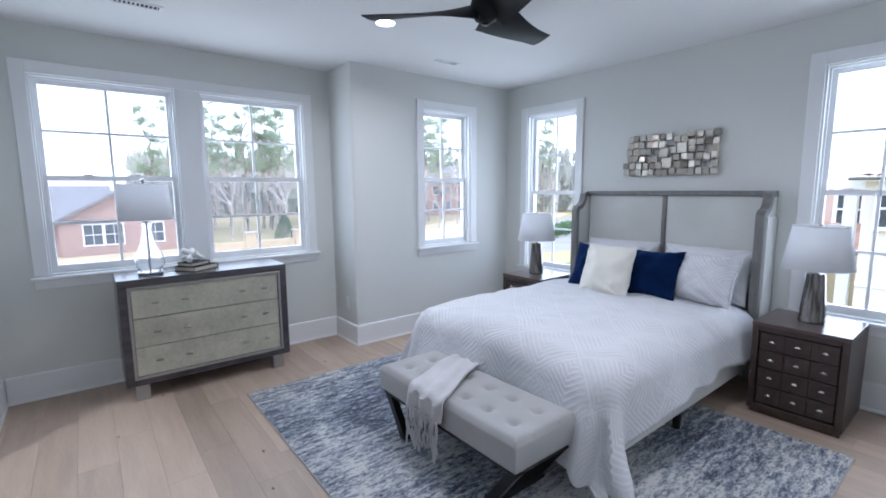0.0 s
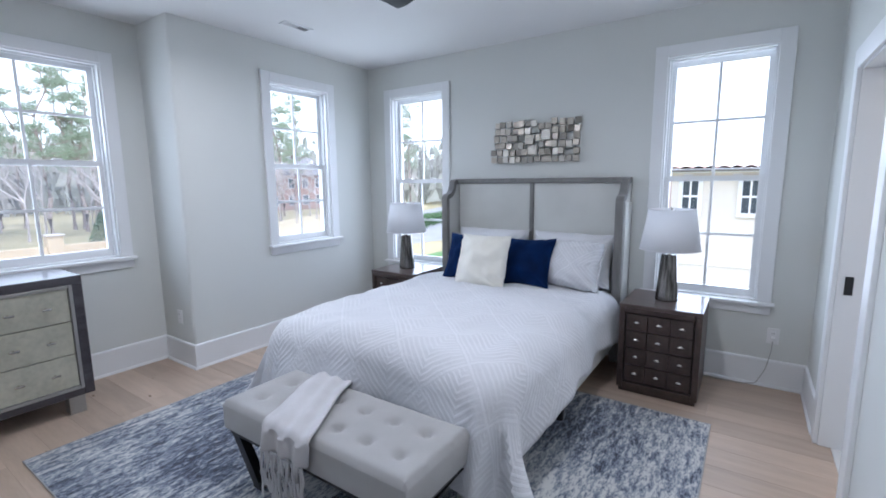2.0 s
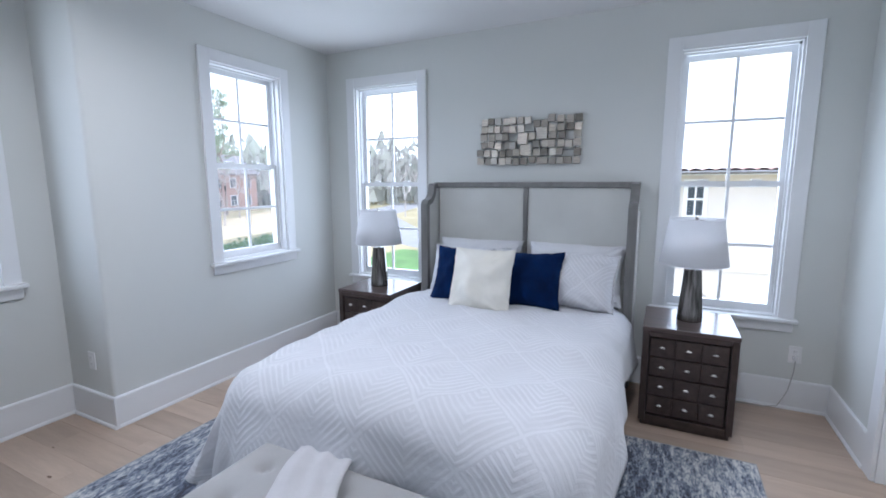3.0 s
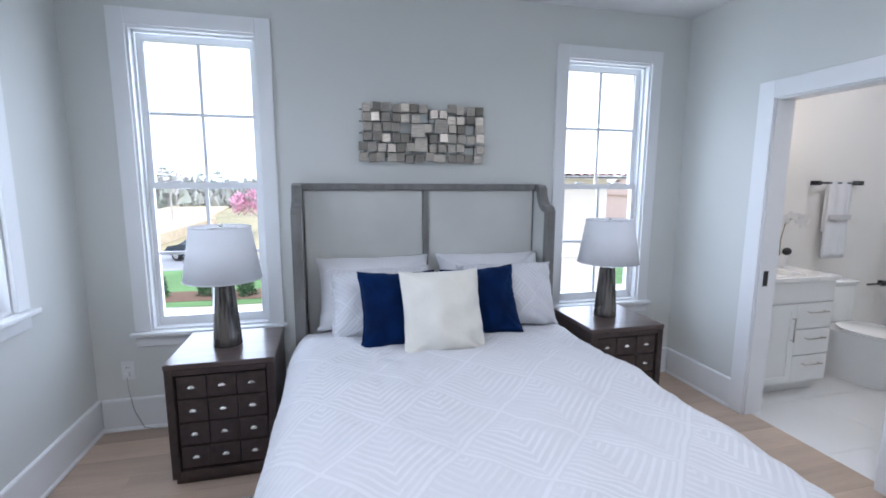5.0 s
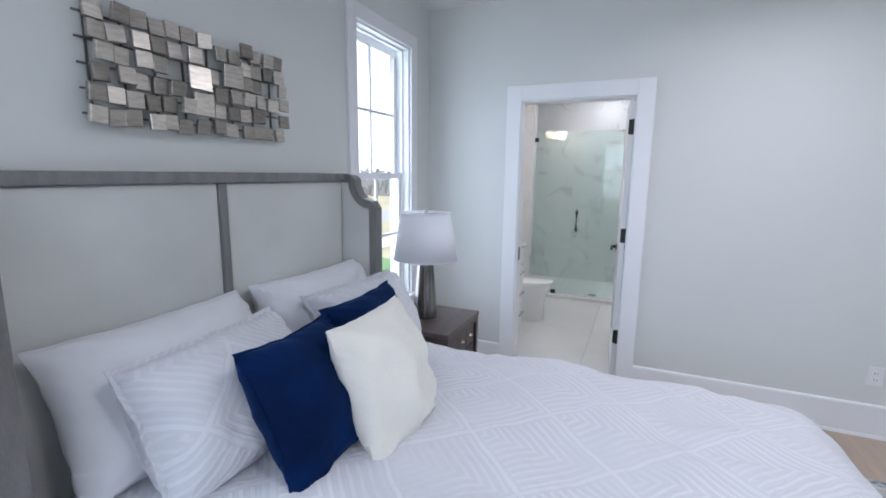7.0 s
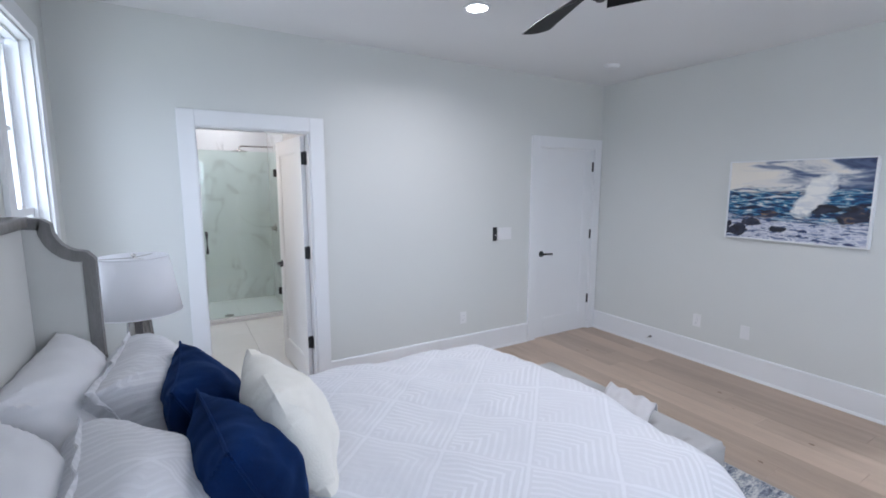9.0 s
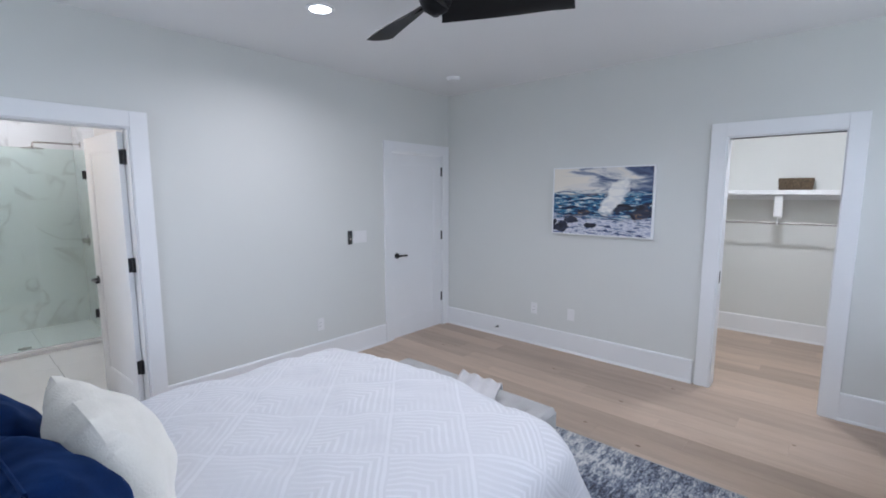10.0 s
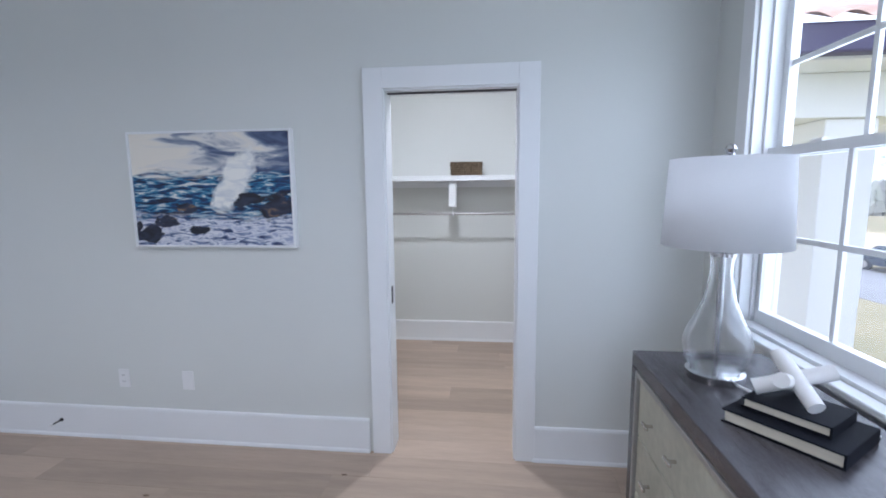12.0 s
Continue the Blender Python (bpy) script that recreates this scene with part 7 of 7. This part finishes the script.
part("porch_beam", boxm(13.35, 13.68, 2.41, 4.38, 1.501, 1.72), TRIM, h5)
part("porch_wall", boxm(14.5, 14.8, 2.41, 4.2, GZ, -0.05), STONE, h5, "tan stone porch wall")
part("back_wall", boxm(17.0, 17.3, 2.41, 4.4, GZ, 1.60), PINKSTUCCO, h5, "pink stucco wall above the porch")
part("low_roof", tile_roof(13.9, 16.98, 2.42, 4.6, 0.0, 0.5, "-x"), CLAY, h5, "clay tile porch roof")
house_window(h5, 16.98, 3.30, 0.42, 0.5, 1.0, "w")
part("wall_vent", lathe(bmesh.new(), [(0.07, 0), (0.07, 0.05), (0.03, 0.06)], 12, pose(13.0, 0.45, -1.2, 0, -90, 0)), CONCRETE, h5)

# the wing of this house: stucco porch pier, beam and tiled eave outside the double window
wg = thing("porch_wing", pose(0, 0, 0), "white stucco porch pier with a beam and clay tile eave", "porch")
part("pier", boxm(-2.45, -2.0, 6.50, 6.90, GZ, 2.06, bev=0.01), WHITESTUCCO, wg)
part("beam", boxm(-2.50, -1.95, 5.075, 9.2, 2.062, 2.41, bev=0.01), WHITESTUCCO, wg)
part("beam", boxm(-6.5, -2.502, 8.7, 9.2, 2.062, 2.41, bev=0.01), WHITESTUCCO, wg)
part("pier", boxm(-6.5, -6.1, 8.75, 9.15, GZ, 2.06, bev=0.01), WHITESTUCCO, wg)
part("soffit", boxm(-6.5, -1.55, 5.075, 9.6, 2.412, 2.45), WHITESTUCCO, wg)
# tall purple band: the fascia underside's shade is put into the gutter colour
part("gutter", boxm(-1.56, -1.44, 5.075, 9.6, 2.43, 2.64, bev=0.02), mat("shaded_gutter", (0.075, 0.065, 0.13), 0.5), wg, "gutter and fascia band, dark purple with the eave's shade in its colour")
part("tile_eave", tile_roof(-4.5, -1.38, 5.075, 9.7, 2.635, 1.2, "+x"), CLAY, wg, "clay barrel tiles")


# ---- a parked car ----
def car(x, y, rz):
    ob = thing("car", pose(x, y, GZ + 0.015, 0, 0, rz), "dark blue parked saloon car on the street", "car")
    prof = [(-2.2, 0.35), (-2.25, 0.7), (-2.1, 0.92), (-1.5, 0.98), (-0.9, 1.42), (0.5, 1.44), (1.2, 1.0), (2.0, 0.86), (2.25, 0.62), (2.2, 0.32)]
    bm = bmesh.new()
    L = [bm.verts.new((p, -0.88 + (0.18 if q > 1.2 else 0), q)) for p, q in prof]
    Rr = [bm.verts.new((p, 0.88 - (0.18 if q > 1.2 else 0), q)) for p, q in prof]
    k = len(prof)
    for i in range(k):
        bm.faces.new((L[i], L[(i + 1) % k], Rr[(i + 1) % k], Rr[i]))
    bm.faces.new(L)
    bm.faces.new(Rr)
    part("body", bm, CARPAINT, ob)
    for s in (-1, 1):
        gl = bmesh.new()
        gl.faces.new([gl.verts.new(p) for p in ((-1.3, s * 0.885, 1.02), (0.95, s * 0.885, 1.02), (0.42, s * 0.73, 1.38), (-0.85, s * 0.73, 1.36))])
        part("side_window", gl, DARKGLASS, ob)
        for wx in (-1.35, 1.4):
            w = part("wheel", lathe(bmesh.new(), [(0.0, -0.1), (0.32, -0.1), (0.33, 0), (0.32, 0.1), (0, 0.1)], 20, pose(wx, s * 0.80, 0.33, 90)), BLACK, ob)
            part("rim", lathe(bmesh.new(), [(0.0, 0.0), (0.2, 0.0), (0.2, 0.02)], 16, pose(wx, s * 0.905, 0.33, -90 * s)), NICKEL, w)


car(31.5, 10.6, 62)
car(-24, 25.5, 8)

# ---- floor planks and tiles ----
r = random.Random(8)
PW = 0.19


def lay_row(x0, y0, y1, first):
    y = y0
    L = first
    while y < y1 - 0.01:
        e = min(y + L, y1)
        if y1 - e < 0.25:
            e = y1
        bm = bmesh.new()
        w, l2, b = PW / 2 - 0.0003, (e - y) / 2 - 0.0003, 0.0008
        vs = [bm.verts.new(p) for p in ((-w, -l2, -0.011), (w, -l2, -0.011), (w, l2, -0.011), (-w, l2, -0.011), (-w, -l2, -b), (w, -l2, -b), (w, l2, -b), (-w, l2, -b),
                                        (-w + b, -l2 + b, 0), (w - b, -l2 + b, 0), (w - b, l2 - b, 0), (-w + b, l2 - b, 0))]
        for q in range(4):
            n2 = (q + 1) % 4
            bm.faces.new((vs[q], vs[n2], vs[4 + n2], vs[4 + q]))
            bm.faces.new((vs[4 + q], vs[4 + n2], vs[8 + n2], vs[8 + q]))
        bm.faces.new(vs[8:12])
        me = bpy.data.meshes.new("plank")
        bm.to_mesh(me)
        bm.free()
        me.materials.append(OAK)
        piece("plank", me, floor, pose(x0 + PW / 2, (y + e) / 2, 0))
        y, L = e, r.uniform(1.1, 2.1)


x = XW - 0.14
while x < XE:
    lay_row(x, YS - 0.06, YN, r.uniform(0.4, 1.9))
    x += PW
x = XW - 0.14 - PW
while x > -2.6:
    lay_row(x, 2.03, YN, r.uniform(0.4, 1.9))
    x -= PW
for k in range(26):
    cx, cy = r.uniform(XW, 2.2), r.uniform(0.6, 4.6)
    kn2 = lathe(bmesh.new(), [(0.0, 0.0006), (r.uniform(0.004, 0.010), 0.0005)], 9, pose(cx, cy, 0) @ Matrix.Diagonal((0.8, 1.8, 1, 1)), cap=False)
    part("plank_knot", kn2, KNOT, floor, "small dark knot in the oak")

tile_me = {}


def tile(parent, w, h, m, material):
    key = (round(w, 3), round(h, 3), material.name)
    if key not in tile_me:
        bm = boxm(-w / 2, w / 2, -h / 2, h / 2, -0.010, 0, bev=0.0012, seg=1)
        me = bpy.data.meshes.new("tile")
        bm.to_mesh(me)
        bm.free()
        me.materials.append(material)
        tile_me[key] = me
    piece("tile", tile_me[key], parent, m)


MT = marble_mat("marble_tile_piece", (0.74, 0.74, 0.73), (0.58, 0.575, 0.56))
n, l = MT.node_tree.nodes, MT.node_tree.links
oi, tcn = n.new("ShaderNodeObjectInfo"), [q for q in n if q.type == "TEX_COORD"][0]
mp = n.new("ShaderNodeMapping")
l.new(tcn.outputs["Object"], mp.inputs[0])
mul = n.new("ShaderNodeMath")
mul.operation, mul.inputs[1].default_value = "MULTIPLY", 40
l.new(oi.outputs["Random"], mul.inputs[0])
l.new(mul.outputs[0], mp.inputs["Location"])
for q in n:
    if q.type == "TEX_NOISE":
        l.new(mp.outputs[0], q.inputs[0])
MF = mat("polished_white_tile", (0.72, 0.72, 0.71), 0.15, var=0.03, scale=2, rand=0.015)
for i in range(3):
    for j in range(6):
        w, h = 1.72 / 3, 3.45 / 6
        tile(bath_floor, w - 0.0015, h - 0.0015, pose(2.64 + (i + 0.5) * w, -3.16 + (j + 0.5) * h, 0), MF)
sw_ = bpy.data.objects["shower_wall_south"]
for i in range(3):
    for j in range(9):
        w, h = 1.72 / 3, TOP / 9
        tile(sw_, w - 0.003, h - 0.003, pose(2.64 + (i + 0.5) * w, -3.158, (j + 0.5) * h, -90, 0, 0), MT)
for wall_, x, rz in (("bath_wall_west", 2.642, 90), ("bath_wall_east", 4.358, -90)):
    for i in range(2):
        for j in range(9):
            w, h = 1.08 / 2, TOP / 9
            tile(bpy.data.objects[wall_], w - 0.003, h - 0.003, pose(x, -3.14 + (i + 0.5) * w, (j + 0.5) * h, 0, 0, rz) @ pose(0, 0, 0, 90, 0, 0), MT)
